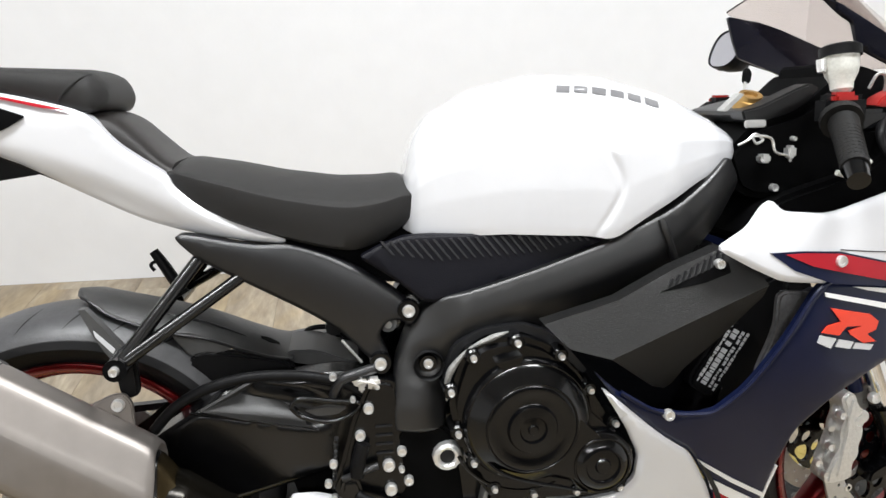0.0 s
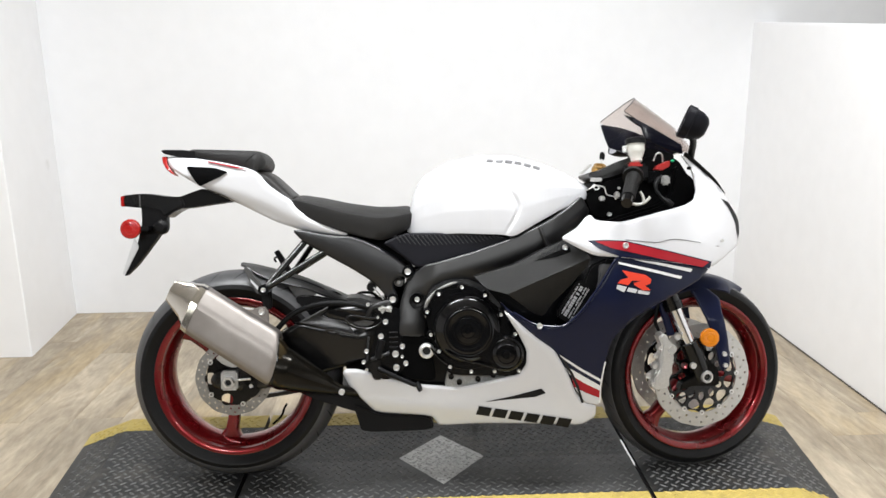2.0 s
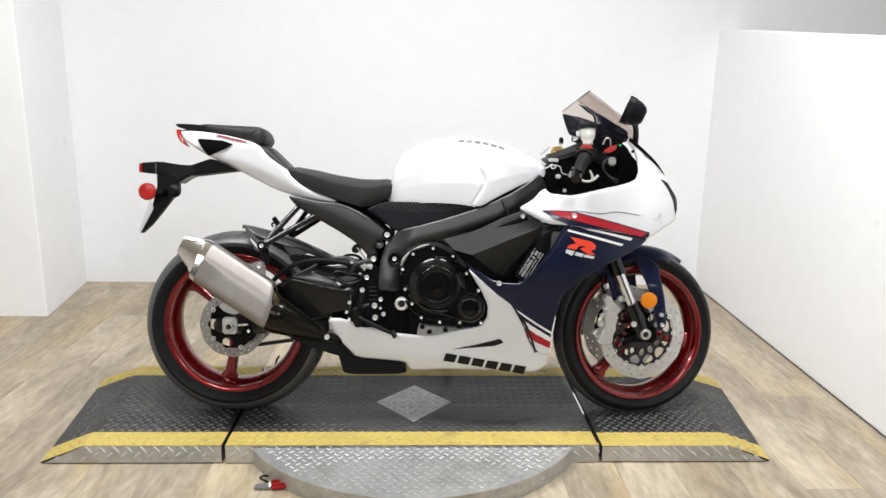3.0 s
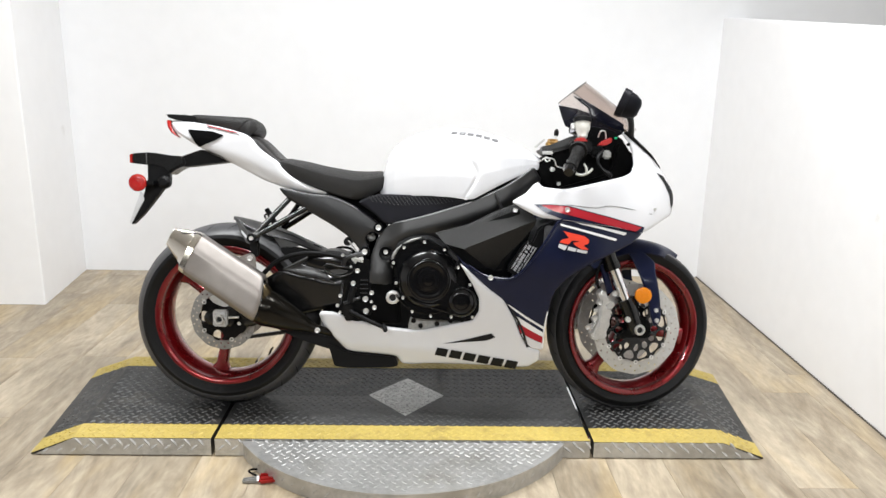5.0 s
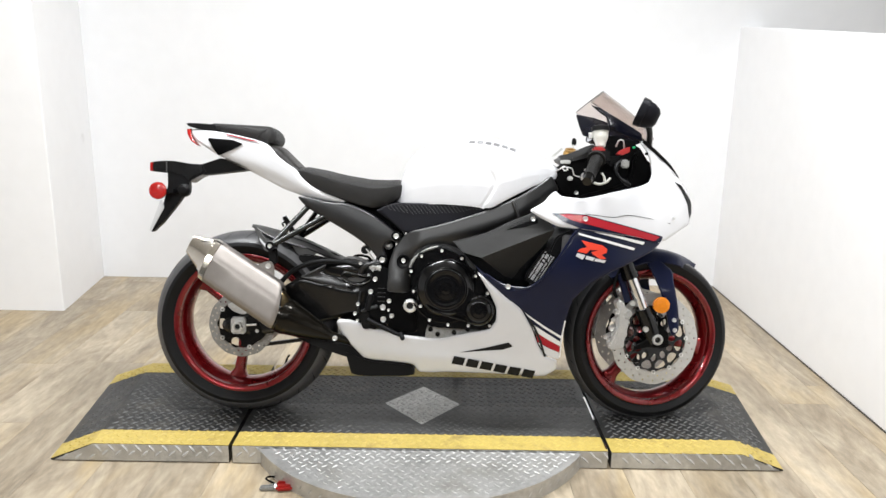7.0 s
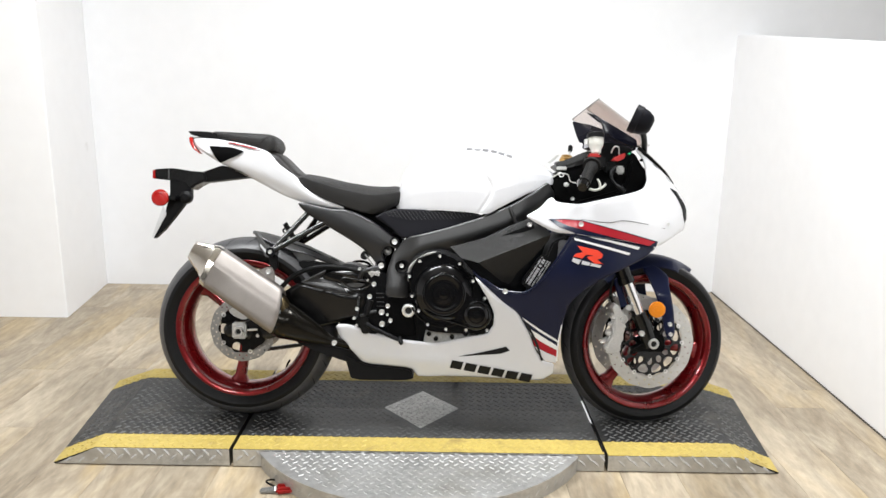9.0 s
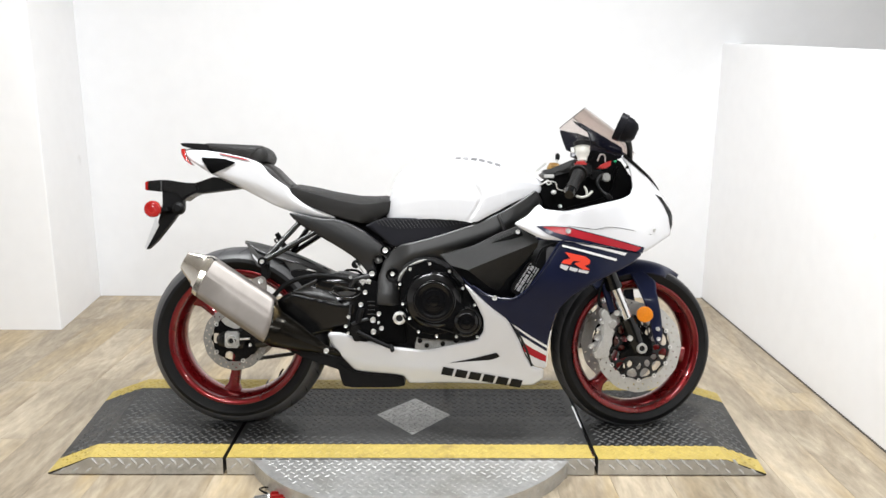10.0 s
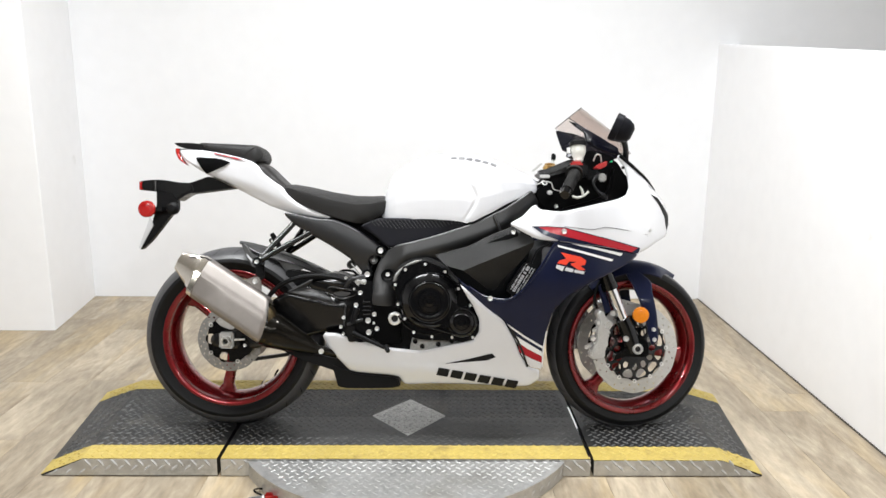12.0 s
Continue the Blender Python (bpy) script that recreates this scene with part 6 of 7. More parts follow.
slab("front_tongue", [(-0.362, 0.532), (-0.318, 0.531), (-0.266, 0.509), (-0.20, 0.495), (-0.20, 0.485), (-0.28, 0.496), (-0.36, 0.512)], -0.052, 0.052, M_HUG, hugger, "grey front tongue of the hugger", 0.006)
# Thin black plate on the cover paints the slot's shade.
part("slot", plate_bm([hugger_point(x, y, 0.0008) for x, y in ((-0.404, -0.026), (-0.392, -0.021), (-0.376, -0.024), (-0.374, -0.031), (-0.388, -0.036), (-0.402, -0.033))], 0.001), M_BLACK, hugger, "flat black patch painting the shade of the slot")
slab("side_plate", [(-0.533, 0.574), (-0.508, 0.578), (-0.436, 0.550), (-0.473, 0.536), (-0.504, 0.536)], -0.070, -0.060, M_HUG, hugger, "grey side plate", 0.003)
slab("side_plate", [(-0.492, 0.523), (-0.450, 0.527), (-0.438, 0.518), (-0.475, 0.508)], -0.072, -0.062, M_HUG, hugger, "grey side plate", 0.003)
slab("inner_plate", [(-0.50, 0.55), (-0.36, 0.525), (-0.34, 0.49), (-0.45, 0.47), (-0.52, 0.50)], -0.074, -0.05, M_PLASTIC, hugger, "black inner plate", 0.004)
slab("hugger_stay", [(-0.648, 0.632), (-0.638, 0.632), (-0.590, 0.568), (-0.596, 0.552), (-0.612, 0.556), (-0.630, 0.588)], -0.105, -0.088, M_HUG, hugger, "grey hugger stay", 0.003, 0.08)
slab("stay_window", [(-0.630, 0.601), (-0.602, 0.570), (-0.606, 0.563), (-0.628, 0.590)], -0.1056, -0.103, M_SILVERDECAL, hugger, "", 0.0, 0.08)

# Black slab added to keep the gap behind the exhaust pipe dark.
slab("linkage_gap_filler", [(-0.366, 0.352), (-0.25, 0.36), (-0.24, 0.27), (-0.34, 0.275), (-0.352, 0.30)], -0.105, 0.105, M_BLACK, bike, "black filler that darkens the gap between pipe and swingarm", 0.006)

# exhaust
MUF_D = Vector((0.832, 0.0, -0.555))
MUF_N = Vector((0.555, 0.0, 0.832))
MUF_O = Vector((-0.815, -0.195, 0.553))


MUF_SHAPE = rounded([(-0.024, 0.074), (0.014, 0.076), (0.040, 0.060), (0.052, -0.020), (0.040, -0.054), (0.0, -0.064), (-0.048, -0.060), (-0.062, -0.044), (-0.056, 0.028)], 0.14, 3)


def muffler_rings(rows, shape=MUF_SHAPE):
    """Rings of the silencer: place along it, scale, lift; its front end is cut aslant."""
    out = []
    for s, q, lift, *slant in rows:
        k = min(1.0, max(0.0, (s - 0.2) / 0.13))
        out.append([MUF_O + MUF_D * (s - (slant[0] if slant else 0.0) * v * q + k * (0.008 - 0.050 * ((v + 0.064) / 0.14) ** 2)) + MUF_N * (v * q + lift) + Vector((0, u * q, 0)) for u, v in shape])
    return rings_bm(out)


CAP_SHAPE = rounded([(-0.020, 0.075), (0.014, 0.076), (0.040, 0.060), (0.052, -0.020), (0.040, -0.054), (0.0, -0.064), (-0.048, -0.060), (-0.062, -0.044), (-0.052, 0.032)], 0.08, 1)
muffler = part("silencer", muffler_rings([(0.071, 0.93, 0.007, 0.17), (0.073, 0.96, 0.007, 0.17), (0.18, 0.98, 0.006), (0.21, 0.985, 0.006), (0.25, 0.99, 0.006), (0.29, 0.995, 0.006), (0.315, 1.0, 0.005), (0.328, 0.985, 0.005), (0.333, 0.93, 0.005), (0.334, 0.6, 0.005)]), M_TITAN, bike, "brushed titanium silencer", 42)
cap = part("end_cap", muffler_rings([(-0.018, 0.34, 0.016, 0.15), (-0.022, 0.40, 0.016, 0.15), (0.030, 0.70, 0.015, 0.22), (0.046, 0.84, 0.011, 0.19), (0.051, 0.885, 0.008, 0.17)], CAP_SHAPE), M_CAP, muffler, "polished silencer end cap", 18)
# Dark plug paints the shade inside the open outlet.
part("outlet", muffler_rings([(-0.019, 0.28, 0.016, 0.15), (-0.023, 0.32, 0.016, 0.15), (-0.024, 0.24, 0.016, 0.15)]), M_GAP, cap, "dark outlet")
part("strap", muffler_rings([(0.051, 0.90, 0.008, 0.17), (0.052, 0.935, 0.008, 0.17), (0.070, 0.955, 0.007, 0.17), (0.071, 0.93, 0.007, 0.17)], CAP_SHAPE), M_STRAP, muffler, "bright strap", 18)
slab("top_lip", [(-0.786, 0.592), (-0.735, 0.594), (-0.716, 0.582), (-0.722, 0.577), (-0.738, 0.588), (-0.784, 0.586)], -0.216, -0.176, M_SUB, muffler, "dark upper lip of the cap", 0.002, 0.08)
slab("bracket", [(-0.650, 0.500), (-0.592, 0.527), (-0.574, 0.527), (-0.565, 0.512), (-0.565, 0.455)], -0.178, -0.168, M_TITAN, muffler, "bracket plate", 0.002)
slab("bracket_flange", [(-0.668, 0.516), (-0.560, 0.452), (-0.555, 0.446), (-0.565, 0.442), (-0.672, 0.506)], -0.208, -0.176, M_TITAN, muffler, "flange of the bracket", 0.003, 0.1)
bolt(-0.583, 0.179, 0.513, 0.009, muffler)
link = part("link_pipe", tube_bm([(-0.552, -0.192, 0.365), (-0.520, -0.190, 0.351), (-0.470, -0.184, 0.328), (-0.420, -0.176, 0.305), (-0.374, -0.166, 0.285), (-0.300, -0.11, 0.255)], [0.057, 0.059, 0.046, 0.030, 0.014, 0.013], 32), M_PIPE, bike, "dark heat-tinted tapering exhaust pipe")
part("collar", muffler_rings([(0.3345, 0.80, 0.004), (0.345, 0.80, 0.003), (0.372, 0.70, 0.0)]), M_BRONZE, muffler, "heat-tinted collar", 42)
part("clamp_ring", muffler_rings([(0.330, 0.84, 0.0), (0.332, 0.87, 0.0), (0.340, 0.86, 0.0), (0.342, 0.82, 0.0)]), M_SWING, muffler, "black clamp ring", 42)
bolt(-0.366, 0.190, 0.284, 0.0085, link)
slab("lower_link", [(-0.56, 0.30), (-0.40, 0.262), (-0.27, 0.235), (-0.25, 0.20), (-0.33, 0.205), (-0.45, 0.245)], -0.12, 0.12, M_PLASTIC, bike, "black lower linkage", 0.008)


# wheels
def wheel(name, cx, cz, R, half, rim_half, spoke_at, turn, label, disc_r, disc_w, sides, parent=bike):
    """Rim with hub and three spokes; tyre and discs as its parts. Built about the origin, then set in place."""
    m = Matrix.Translation((cx, 0, cz)) @ Matrix.Rotation(turn, 4, "Z")
    fr = 0.2335
    prof = [(fr - 0.004, -rim_half - 0.004), (fr, -rim_half - 0.003), (fr + 0.001, -rim_half + 0.004), (fr - 0.012, -rim_half + 0.010), (fr - 0.022, 0.0), (fr - 0.012, rim_half - 0.010), (fr + 0.001, rim_half - 0.004), (fr, rim_half + 0.003), (fr - 0.004, rim_half + 0.004),
        (fr - 0.013, rim_half), (fr - 0.017, rim_half - 0.003), (fr - 0.019, rim_half - 0.018), (fr - 0.024, rim_half - 0.022), (fr - 0.036, 0.012), (fr - 0.036, -0.012), (fr - 0.024, -rim_half + 0.022), (fr - 0.019, -rim_half + 0.018), (fr - 0.017, -rim_half + 0.003), (fr - 0.013, -rim_half)]
    bm = lathe_bm(prof, 96, closed=True)
    hub = lathe_bm([(0.0, -0.06), (0.028, -0.06), (0.03, -0.05), (0.043, -0.042), (0.046, 0.0), (0.043, 0.042), (0.03, 0.05), (0.028, 0.06), (0.0, 0.06)], 32)
    spokes = []
    for k in range(3):
        a = radians(spoke_at + 120 * k)
        d, t = Vector((math.cos(a), 0, math.sin(a))), Vector((-math.sin(a), 0, math.cos(a)))
        rings = []
        for r, hw, hd in ((0.03, 0.030, 0.030), (0.07, 0.021, 0.026), (0.13, 0.0165, 0.022), (0.175, 0.019, 0.020), (0.194, 0.030, 0.020), (0.202, 0.042, 0.020)):
            ring = []
            for q in range(16):
                b = 2 * math.pi * q / 16
                c, e = math.cos(b), math.sin(b)
                ring.append(d * r + t * (hw * math.copysign(abs(c) ** 0.6, c)) + Vector((0, hd * math.copysign(abs(e) ** 0.6, e), 0)))
            rings.append(ring)
        spokes.append(rings_bm(rings))
    rim = part(name, bm, M_RIM, parent, label, 40)
    rim.matrix_basis = m
    part("hub", hub, M_RIM, rim)
    for sp in spokes:
        part("spoke", sp, M_RIM, rim)
    tp = []
    for k in range(25):
        a = -math.pi / 2 + math.pi * k / 24
        y = half * math.sin(a)
        tp.append((R - (half * 0.62) * (1 - math.cos(a)) ** 1.0, y))
    prof = [(fr - 0.006, -rim_half + 0.006), (fr + 0.003, -rim_half + 0.002), (fr + 0.012, -rim_half - 0.004), (fr + 0.022, -half * 0.97)] + tp[1:-1] + [(fr + 0.022, half * 0.97), (fr + 0.012, rim_half + 0.004), (fr + 0.003, rim_half - 0.002), (fr - 0.006, rim_half - 0.006)]
    prof = [(r, y) for r, y in prof if not (r < fr + 0.018 and abs(y) > half * 0.975)]
    tyre = part("tyre", lathe_bm(prof, 128, closed=True), M_RUBBER, rim, "black road tyre", 30)
    bp = [(R - half * 0.62 * (1 - math.cos(p)) + 0.0008, half * math.sin(p)) for p in (radians((-70 if half > 0.08 else -48) * (1 - q / 10)) for q in range(21))]
    part("tread_band", lathe_bm(bp + [(bp[-1][0] - 0.002, bp[-1][1]), (bp[0][0] - 0.002, bp[0][1])], 128, closed=True), M_SCUFF, tyre, "scuffed grey tread band", 30)
    sipes = bmesh.new()
    for k in range(26):
        for s in (-1, 1):
            a0 = 2 * math.pi * (k + (0.5 if s > 0 else 0)) / 26
            row = []
            for q in range(6):
                t = q / 5
                ang = a0 + 0.10 * t
                phi = radians(14 + (40 if half > 0.08 else 28) * t)
                rr, yy = R - half * 0.62 * (1 - math.cos(phi)) + 0.0013, s * half * math.sin(phi)
                wdt = 0.0022 * math.sin(math.pi * min(0.95, max(0.05, t)))
                row.append([sipes.verts.new(((rr) * math.cos(ang + z / R), yy, rr * math.sin(ang + z / R))) for z in (-wdt, wdt)])
            for p, q in zip(row, row[1:]):
                sipes.faces.new([p[0], p[1], q[1], q[0]])
    tagged(part("tread_groove", sipes, M_GAP, tyre, "", 0), kind="stuff")
    for s in sides:
        hole = []
        for ring_r, nn, off in ((disc_r * 0.93, 24, 0.0), (disc_r * 0.83, 24, 0.5)):
            for k in range(nn):
                a = 2 * math.pi * (k + off) / nn
                hole.append([(ring_r * math.cos(a) + 0.0034 * math.cos(b), ring_r * math.sin(a) + 0.0034 * math.sin(b)) for b in (2 * math.pi * j / 6 for j in range(6))])
        outer = [(disc_r * (1 + 0.008 * math.cos(12 * a)) * math.cos(a), disc_r * (1 + 0.008 * math.cos(12 * a)) * math.sin(a)) for a in (2 * math.pi * k / 96 for k in range(96))]
        inner = [(disc_r * 0.74 * math.cos(a), disc_r * 0.74 * math.sin(a)) for a in (2 * math.pi * k / 72 for k in range(72))]
        disc = part("brake_disc", skin_bm([outer, inner] + hole, lambda a, b: disc_w, 0.005, s, 0, 0), M_STEEL if disc_r > 0.13 else M_STEELR, rim, "drilled steel brake disc", 30)
        nn = 12 if disc_r > 0.13 else 5
        cut = []
        for k in range(nn):
            a = 2 * math.pi * (k + 0.5) / nn
            if nn == 12:
                drop = [(0.485, -0.045), (0.485, 0.045), (0.56, 0.118), (0.62, 0.132), (0.665, 0.10), (0.68, 0.0), (0.665, -0.10), (0.62, -0.132), (0.56, -0.118)]
                cut.append([(disc_r * (u * math.cos(a) - v * math.sin(a)), disc_r * (u * math.sin(a) + v * math.cos(a))) for u, v in rounded(drop, 0.25, 1)])
                b2 = a + math.pi / nn
                cut.append([(disc_r * (u * math.cos(b2) - v * math.sin(b2)), disc_r * (u * math.sin(b2) + v * math.cos(b2))) for u, v in rounded([(0.33, -0.05), (0.33, 0.05), (0.45, 0.075), (0.515, 0.0), (0.45, -0.075)], 0.25, 1)])
            else:
                rc, rr = disc_r * 0.60, disc_r * 0.16
                cut.append([(rc * math.cos(a) + rr * math.cos(b), rc * math.sin(a) + rr * math.sin(b)) for b in (2 * math.pi * j / 14 for j in range(14))])
        c_out = [(disc_r * (0.715 + 0.02 * math.cos(nn * a)) * math.cos(a), disc_r * (0.715 + 0.02 * math.cos(nn * a)) * math.sin(a)) for a in (2 * math.pi * k / 90 for k in range(90))]
        c_in = [(0.03 * math.cos(a), 0.03 * math.sin(a)) for a in (2 * math.pi * k / 24 for k in range(24))]
        part("disc_carrier", skin_bm([c_out, c_in] + cut, lambda a, b: disc_w + 0.001, 0.007, s, 0, 0), M_ENGINE, disc, "black disc carrier", 30)
        for k in range(nn):
            a = 2 * math.pi * k / nn
            lathe("bobbin", [(0.0035, s * 0.003), (0.007, s * 0.003), (0.0075, s * 0.001), (0.0075, s * -0.006)], M_BOLT, disc, (disc_r * 0.735 * math.cos(a), s * disc_w, disc_r * 0.735 * math.sin(a)), 12)
    return rim


STEER = radians(9)
rear = wheel("rear_wheel", -0.690, 0.309, 0.309, 0.090, 0.074, 260, 0.0, "red three-spoke rear wheel", 0.110, 0.092, (-1,))
front = wheel("front_wheel", 0.688, 0.278, 0.290, 0.060, 0.052, 228, STEER, "red three-spoke front wheel", 0.155, 0.075, (-1, 1))
lathe("sprocket", [(0.05, 0.082), (0.105, 0.082), (0.105, 0.088), (0.05, 0.088)], M_CAST, rear, (0, 0, 0), 44, "chain sprocket", True)
chain = bmesh.new()
for k in range(34):
    for zz, dz in ((0.40, -0.10), (0.205, 0.06)):
        x = -0.66 + k * 0.0145
        t = k / 33
        b = box_bm(x - 0.0085, x + 0.0085, 0.078, 0.094, zz + dz * 0 + (0.07 * t if zz < 0.3 else 0.02 * t) - 0.006, zz + (0.07 * t if zz < 0.3 else 0.02 * t) + 0.006)
        me = bpy.data.meshes.new("tmp")
        b.to_mesh(me)
        b.free()
        chain.from_mesh(me)
        bpy.data.meshes.remove(me)
tagged(part("drive_chain", chain, M_SUB, bike, "dark drive chain", 0), kind="stuff")
rc = part("rear_caliper", slab_bm(rounded([(-0.668, 0.262), (-0.632, 0.252), (-0.606, 0.275), (-0.618, 0.320), (-0.645, 0.335), (-0.660, 0.300)]), -0.122, -0.07, 0.006), M_ENGINE, bike, "black rear brake caliper")
slab("caliper_stay", [(-0.735, 0.375), (-0.70, 0.395), (-0.64, 0.36), (-0.66, 0.335), (-0.715, 0.355)], -0.118, -0.1, M_CAST, rc, "", 0.003)
bolt(-0.632, 0.123, 0.292, 0.006, rc)

# fork, brakes and mudguard
for s in (-1, 1):
    q = lambda x, y, z: (x + (0.016 if s < 0 else -0.016), y, z)
    fork = tube("fork_leg", [q(0.492, s * 0.104, 0.72), q(0.588, s * 0.104, 0.490)], 0.026, M_ENGINE, bike, "black upper fork tube", 20)
    tube("stanchion", [q(0.580, s * 0.104, 0.51), q(0.640, s * 0.104, 0.367)], 0.0195, M_CHROME, fork, "chrome fork stanchion", 24)
    tube("fork_bottom", [q(0.632, s * 0.104, 0.385), q(0.648, s * 0.104, 0.350), q(0.664, s * 0.104, 0.304), q(0.674, s * 0.104, 0.272)], [0.027, 0.028, 0.028, 0.025], M_ENGINE, fork, "black fork bottom", 20)
    tube("seal_ring", [q(0.581, s * 0.104, 0.506), q(0.589, s * 0.104, 0.486)], 0.0285, M_ENGINE, fork, "", 20)
    lathe("axle_end", [(0.0095, s * 0.0), (0.0105, s * 0.012), (0.016, s * 0.012), (0.0185, s * 0.006), (0.0185, s * -0.02)], M_BOLT, fork, q(0.678, s * 0.124, 0.285), 24, "front axle end")
    # Near-black disc in place of the front axle's shaded bore.
    lathe("axle_hole", [(0.0, s * 0.003), (0.010, s * 0.003)], M_GAP, fork, q(0.678, s * 0.124, 0.285), 16)
    slab("axle_foot", [q(0.60, 0, 0.243)[::2], q(0.64, 0, 0.258)[::2], q(0.72, 0, 0.255)[::2], q(0.715, 0, 0.31)[::2], q(0.68, 0, 0.335)[::2], q(0.655, 0, 0.32)[::2], q(0.645, 0, 0.285)[::2], q(0.605, 0, 0.265)[::2]], s * 0.085, s * 0.122, M_ENGINE, fork, "black caliper mount", 0.006)
    slab("fork_lug", [q(0.625, 0, 0.39)[::2], q(0.665, 0, 0.40)[::2], q(0.68, 0, 0.34)[::2], q(0.655, 0, 0.325)[::2], q(0.60, 0, 0.39)[::2]], s * 0.09, s * 0.118, M_ENGINE, fork, "", 0.005)
    bolt(q(0.637, 0, 0)[0], 0.130, 0.320, 0.0095, fork, None, s)
    plate = [(0.545, 0.402), (0.556, 0.416), (0.571, 0.409), (0.579, 0.386), (0.600, 0.374), (0.600, 0.360), (0.589, 0.352), (0.592, 0.334), (0.585, 0.314), (0.587, 0.296), (0.576, 0.281), (0.578, 0.254), (0.540, 0.247), (0.526, 0.250), (0.530, 0.272), (0.541, 0.296), (0.552, 0.315), (0.549, 0.343), (0.558, 0.371)]
    cal = slab("brake_caliper", [q(x - 0.006, 0, z)[::2] for x, z in plate], s * 0.07, s * 0.120, M_CALIPER, fork, "silver radial brake caliper", 0.007, 0.2)
    slab("bridge_rib", [q(x, 0, z)[::2] for x, z in ((0.556, 0.404), (0.566, 0.400), (0.560, 0.372), (0.560, 0.335), (0.552, 0.300), (0.546, 0.262), (0.538, 0.262), (0.544, 0.300), (0.550, 0.335), (0.552, 0.372))], s * 0.112, s * 0.1225, M_CALIPER, cal, "", 0.003, 0.15)
    for k, (x, z, r) in enumerate(((0.548, 0.372, 0.011), (0.538, 0.345, 0.008), (0.532, 0.316, 0.011), (0.518, 0.290, 0.008), (0.526, 0.266, 0.011))):
        tube("body_lobe", [q(x + 0.03, s * 0.07, z + 0.004), q(x, s * 0.098, z), q(x - 0.004, s * 0.106, z - 0.001)], [r * 1.2, r, r * 0.6], M_CALIPER, cal, "", 12)
    for x, z in ((0.556, 0.404), (0.545, 0.372), (0.528, 0.316), (0.524, 0.264), (0.507, 0.288)):
        bolt(q(x, 0, 0)[0], 0.112, z, 0.0072, cal, None, s)
    tube("banjo", [q(0.545, s * 0.1, 0.42), q(0.535, s * 0.1, 0.45), q(0.55, s * 0.09, 0.50), q(0.58, s * 0.08, 0.54)], 0.005, M_CABLE, cal, "black brake hose", 8)
    bolt(q(0.592, 0, 0)[0], 0.125, 0.405, 0.0095, fork, None, s)
    tube("side_leg", [q(0.556, s * 0.088, 0.50), q(0.575, s * 0.088, 0.44), q(0.585, s * 0.09, 0.405)], 0.012, M_NAVY, fork, "navy mudguard leg", 10)


def guard_bm():
    """The front mudguard: an arched sheet over the wheel."""
    rings = []
    n = 26
    for k in range(n + 1):
        a = radians(54 + (128 - 54) * k / n)
        t = k / n
        R, hw = 0.300 + 0.004 * (1 - t), 0.070 * min(1.0, 0.12 + t * 4)
        ring = []
        for q in range(13):
            b = -1 + 2 * q / 12
            drop = 0.030 * b * b + 0.012 * b ** 6
            ring.append((0.690 + (R - drop) * math.cos(a), b * hw, 0.280 + (R - drop) * math.sin(a)))
        for q in range(13):
            b = 1 - 2 * q / 12
            drop = 0.030 * b * b + 0.012 * b ** 6 + 0.004
            ring.append((0.690 + (R - drop) * math.cos(a), b * hw * 0.97, 0.280 + (R - drop) * math.sin(a)))
        rings.append(ring)
    bm = rings_bm(rings)
    m = Matrix.Translation((0.69, 0, 0)) @ Matrix.Rotation(STEER, 4, "Z") @ Matrix.Translation((-0.69, 0, 0))
    bmesh.ops.transform(bm, matrix=m, verts=bm.verts[:])
    return bm


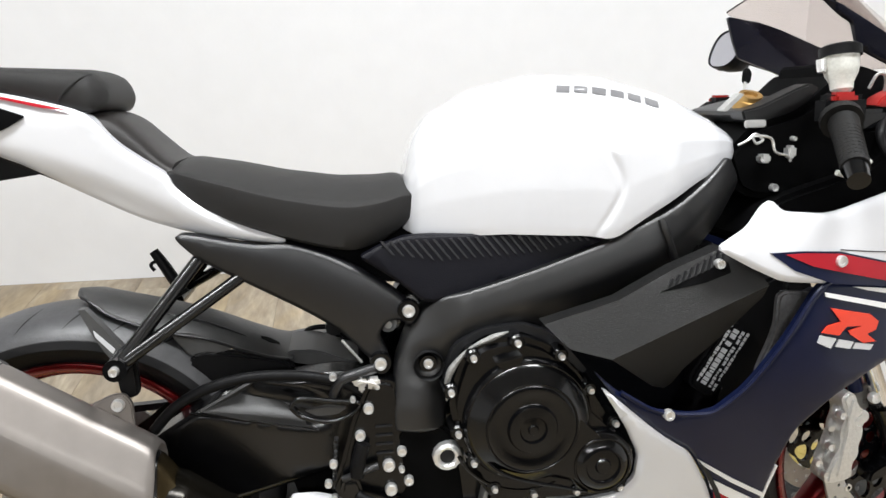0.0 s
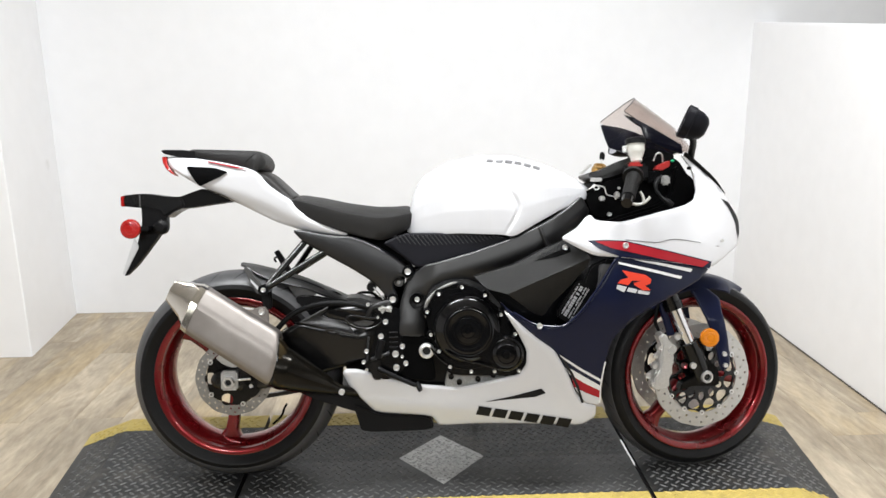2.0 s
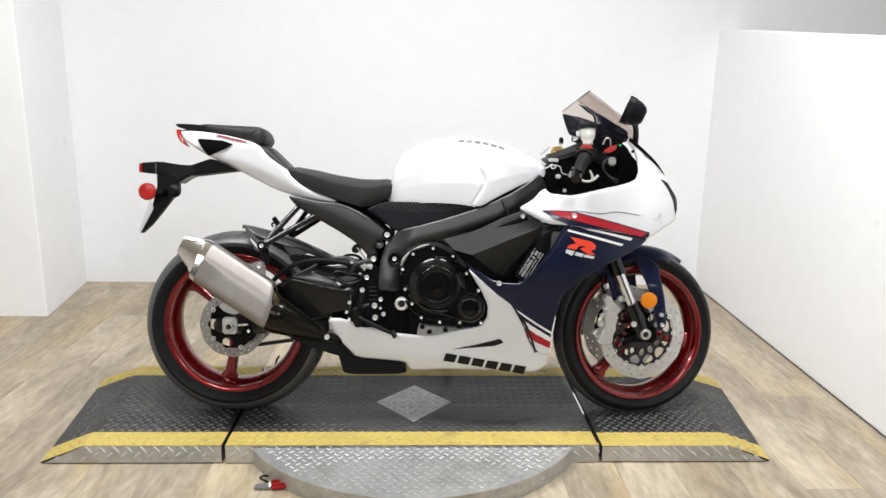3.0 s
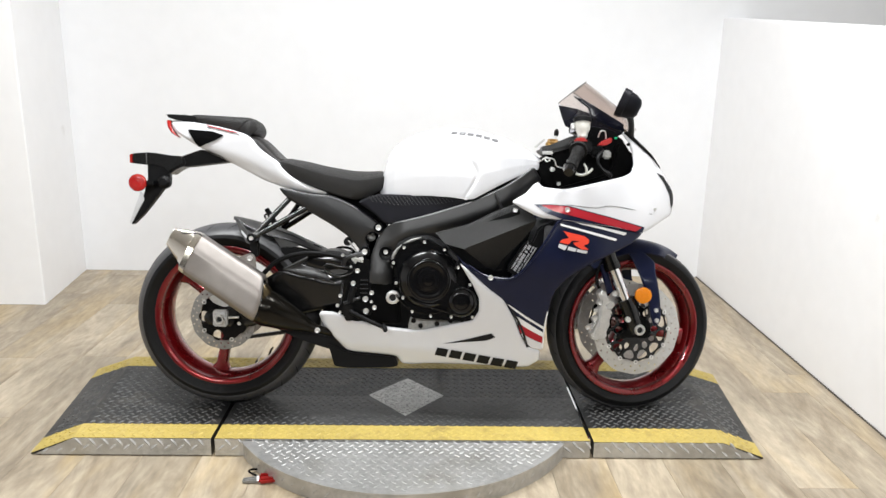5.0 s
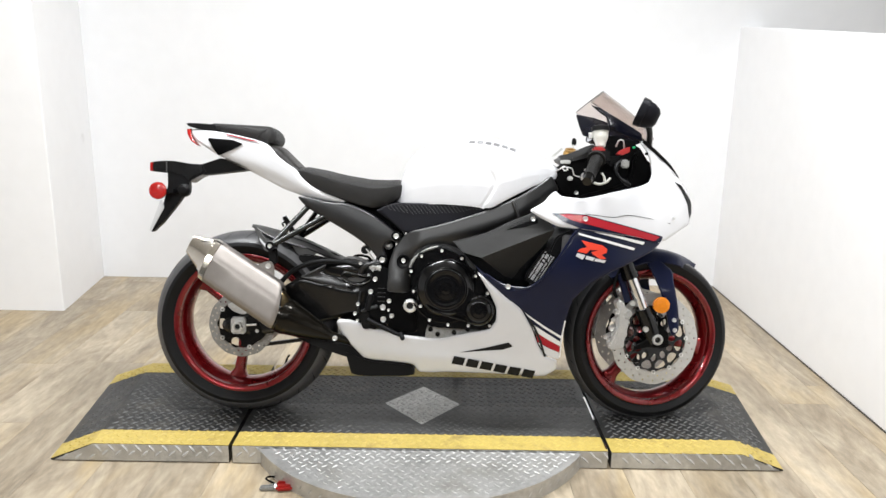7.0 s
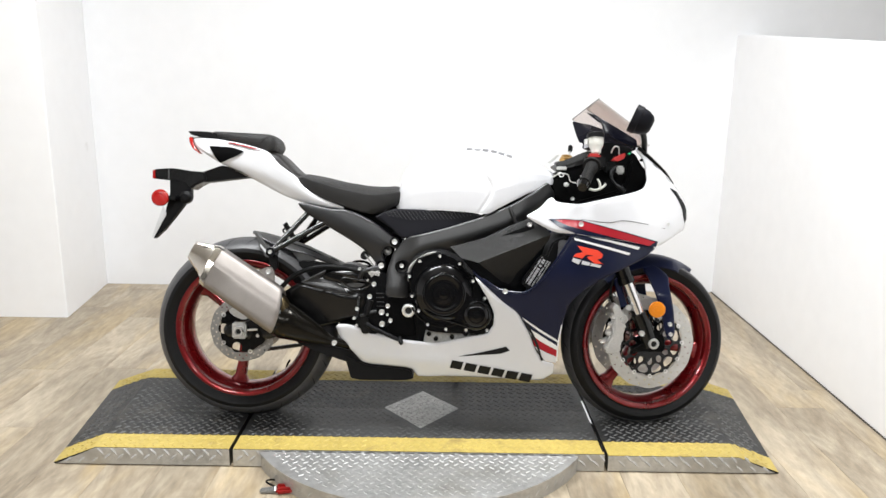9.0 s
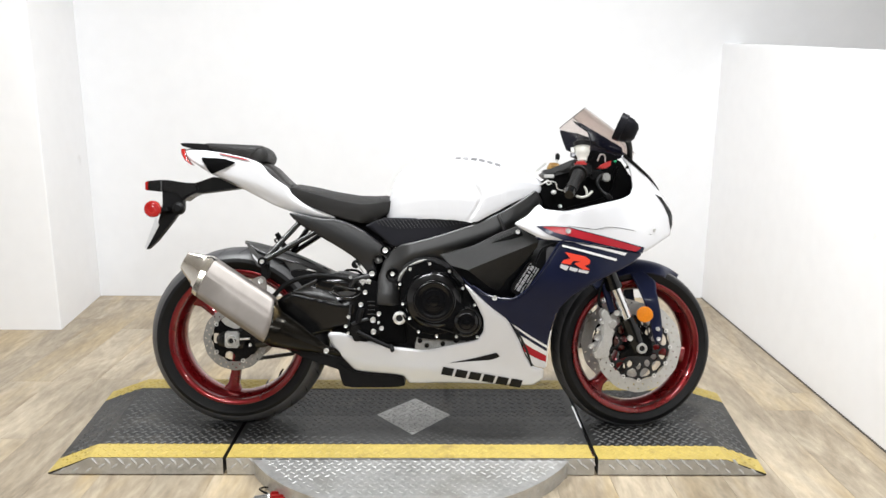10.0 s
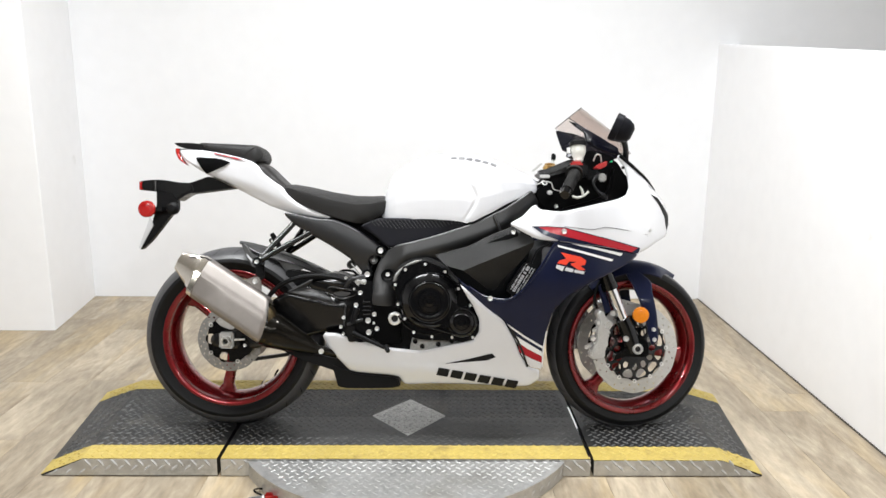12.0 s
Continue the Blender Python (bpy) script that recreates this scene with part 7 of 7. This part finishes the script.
guard = part("front_mudguard", guard_bm(), M_NAVY, bike, "navy front mudguard", 50)
LEG = [(0.652, 0.540), (0.700, 0.545), (0.740, 0.510), (0.738, 0.47), (0.752, 0.395), (0.758, 0.315), (0.735, 0.293), (0.722, 0.330), (0.712, 0.385), (0.690, 0.450), (0.672, 0.50)]
for s in (-1, 1):
    dx = 0.012 if s < 0 else -0.016
    leg = part("guard_side", skin_bm([dense(rounded([(x + dx, z) for x, z in LEG], 0.15), 0.02)], lambda x, z: along(z, [(0.3, 0.118), (0.45, 0.112), (0.54, 0.07)]), 0.010, s, 0.006, 0.02), M_NAVY, guard, "navy mudguard side plate")
    bolt(0.738 + dx, 0.119, 0.350, 0.007, leg, None, s)
    bolt(0.741 + dx, 0.119, 0.316, 0.007, leg, None, s)
    lathe("amber_reflector", [(0.0, s * 0.0075), (0.008, s * 0.0078), (0.009, s * 0.0068), (0.016, s * 0.0074), (0.017, s * 0.0066), (0.0235, s * 0.0072), (0.0268, s * 0.006), (0.0275, s * 0.003), (0.0275, s * -0.004), (0.0, s * -0.004)], M_LENSA, guard, (0.704 + (0 if s < 0 else -0.03), s * 0.122, 0.400), 32, "round amber reflector")

# side stand on the far side
stand = tube("side_stand", [(0.0, 0.13, 0.27), (0.03, 0.24, 0.17), (0.05, 0.350, 0.072)], 0.011, M_ENGINE, bike, "black side stand", 12)

# ---- floor of planks, laid last ----
floor = structure("floor", box_bm(-4.0, 4.0, -7.0, BACK, -0.08, -0.004), M_GAP, "light oak-look plank floor", "floor")
PW, PL = 0.182, 1.22
rng = random.Random(7)
plank_cache = {}


def plank_mesh(w, l):
    key = (round(w, 3), round(l, 3))
    if key not in plank_cache:
        bm = box_bm(-w / 2 + 0.0003, w / 2 - 0.0003, -l / 2 + 0.0003, l / 2 - 0.0003, -0.004, 0.0)
        bmesh.ops.bevel(bm, geom=[e for e in bm.edges if e.verts[0].co.z > -0.001 and e.verts[1].co.z > -0.001], offset=0.0006, segments=1, affect="EDGES")
        me = bpy.data.meshes.new("plank")
        bm.to_mesh(me)
        bm.free()
        me.materials.append(M_PLANK)
        plank_cache[key] = me
    return plank_cache[key]


x = -2.9
while x < 2.7:
    y = -3.1 - 0.95 * rng.random() * PL
    while y < BACK:
        y0, y1 = max(y, -3.1), min(y + PL, BACK)
        if y1 - y0 > 0.005:
            ob = new("plank", plank_mesh(PW, y1 - y0))
            ob.parent = floor
            ob.location = (x + PW / 2, (y0 + y1) / 2, 0.0)
        y += PL
    x += PW
rest = bmesh.new()
for x0, x1, y0, y1 in ((-4.0, -2.9, -7.0, BACK), (x, 4.0, -7.0, BACK), (-2.9, x, -7.0, -3.1)):
    b = box_bm(x0, x1, y0, y1, -0.0039, -0.0002)
    me = bpy.data.meshes.new("tmp")
    b.to_mesh(me)
    b.free()
    rest.from_mesh(me)
    bpy.data.meshes.remove(me)
tagged(part("plank", rest, M_PLANK, floor, "far planks", 0), kind="stuff")
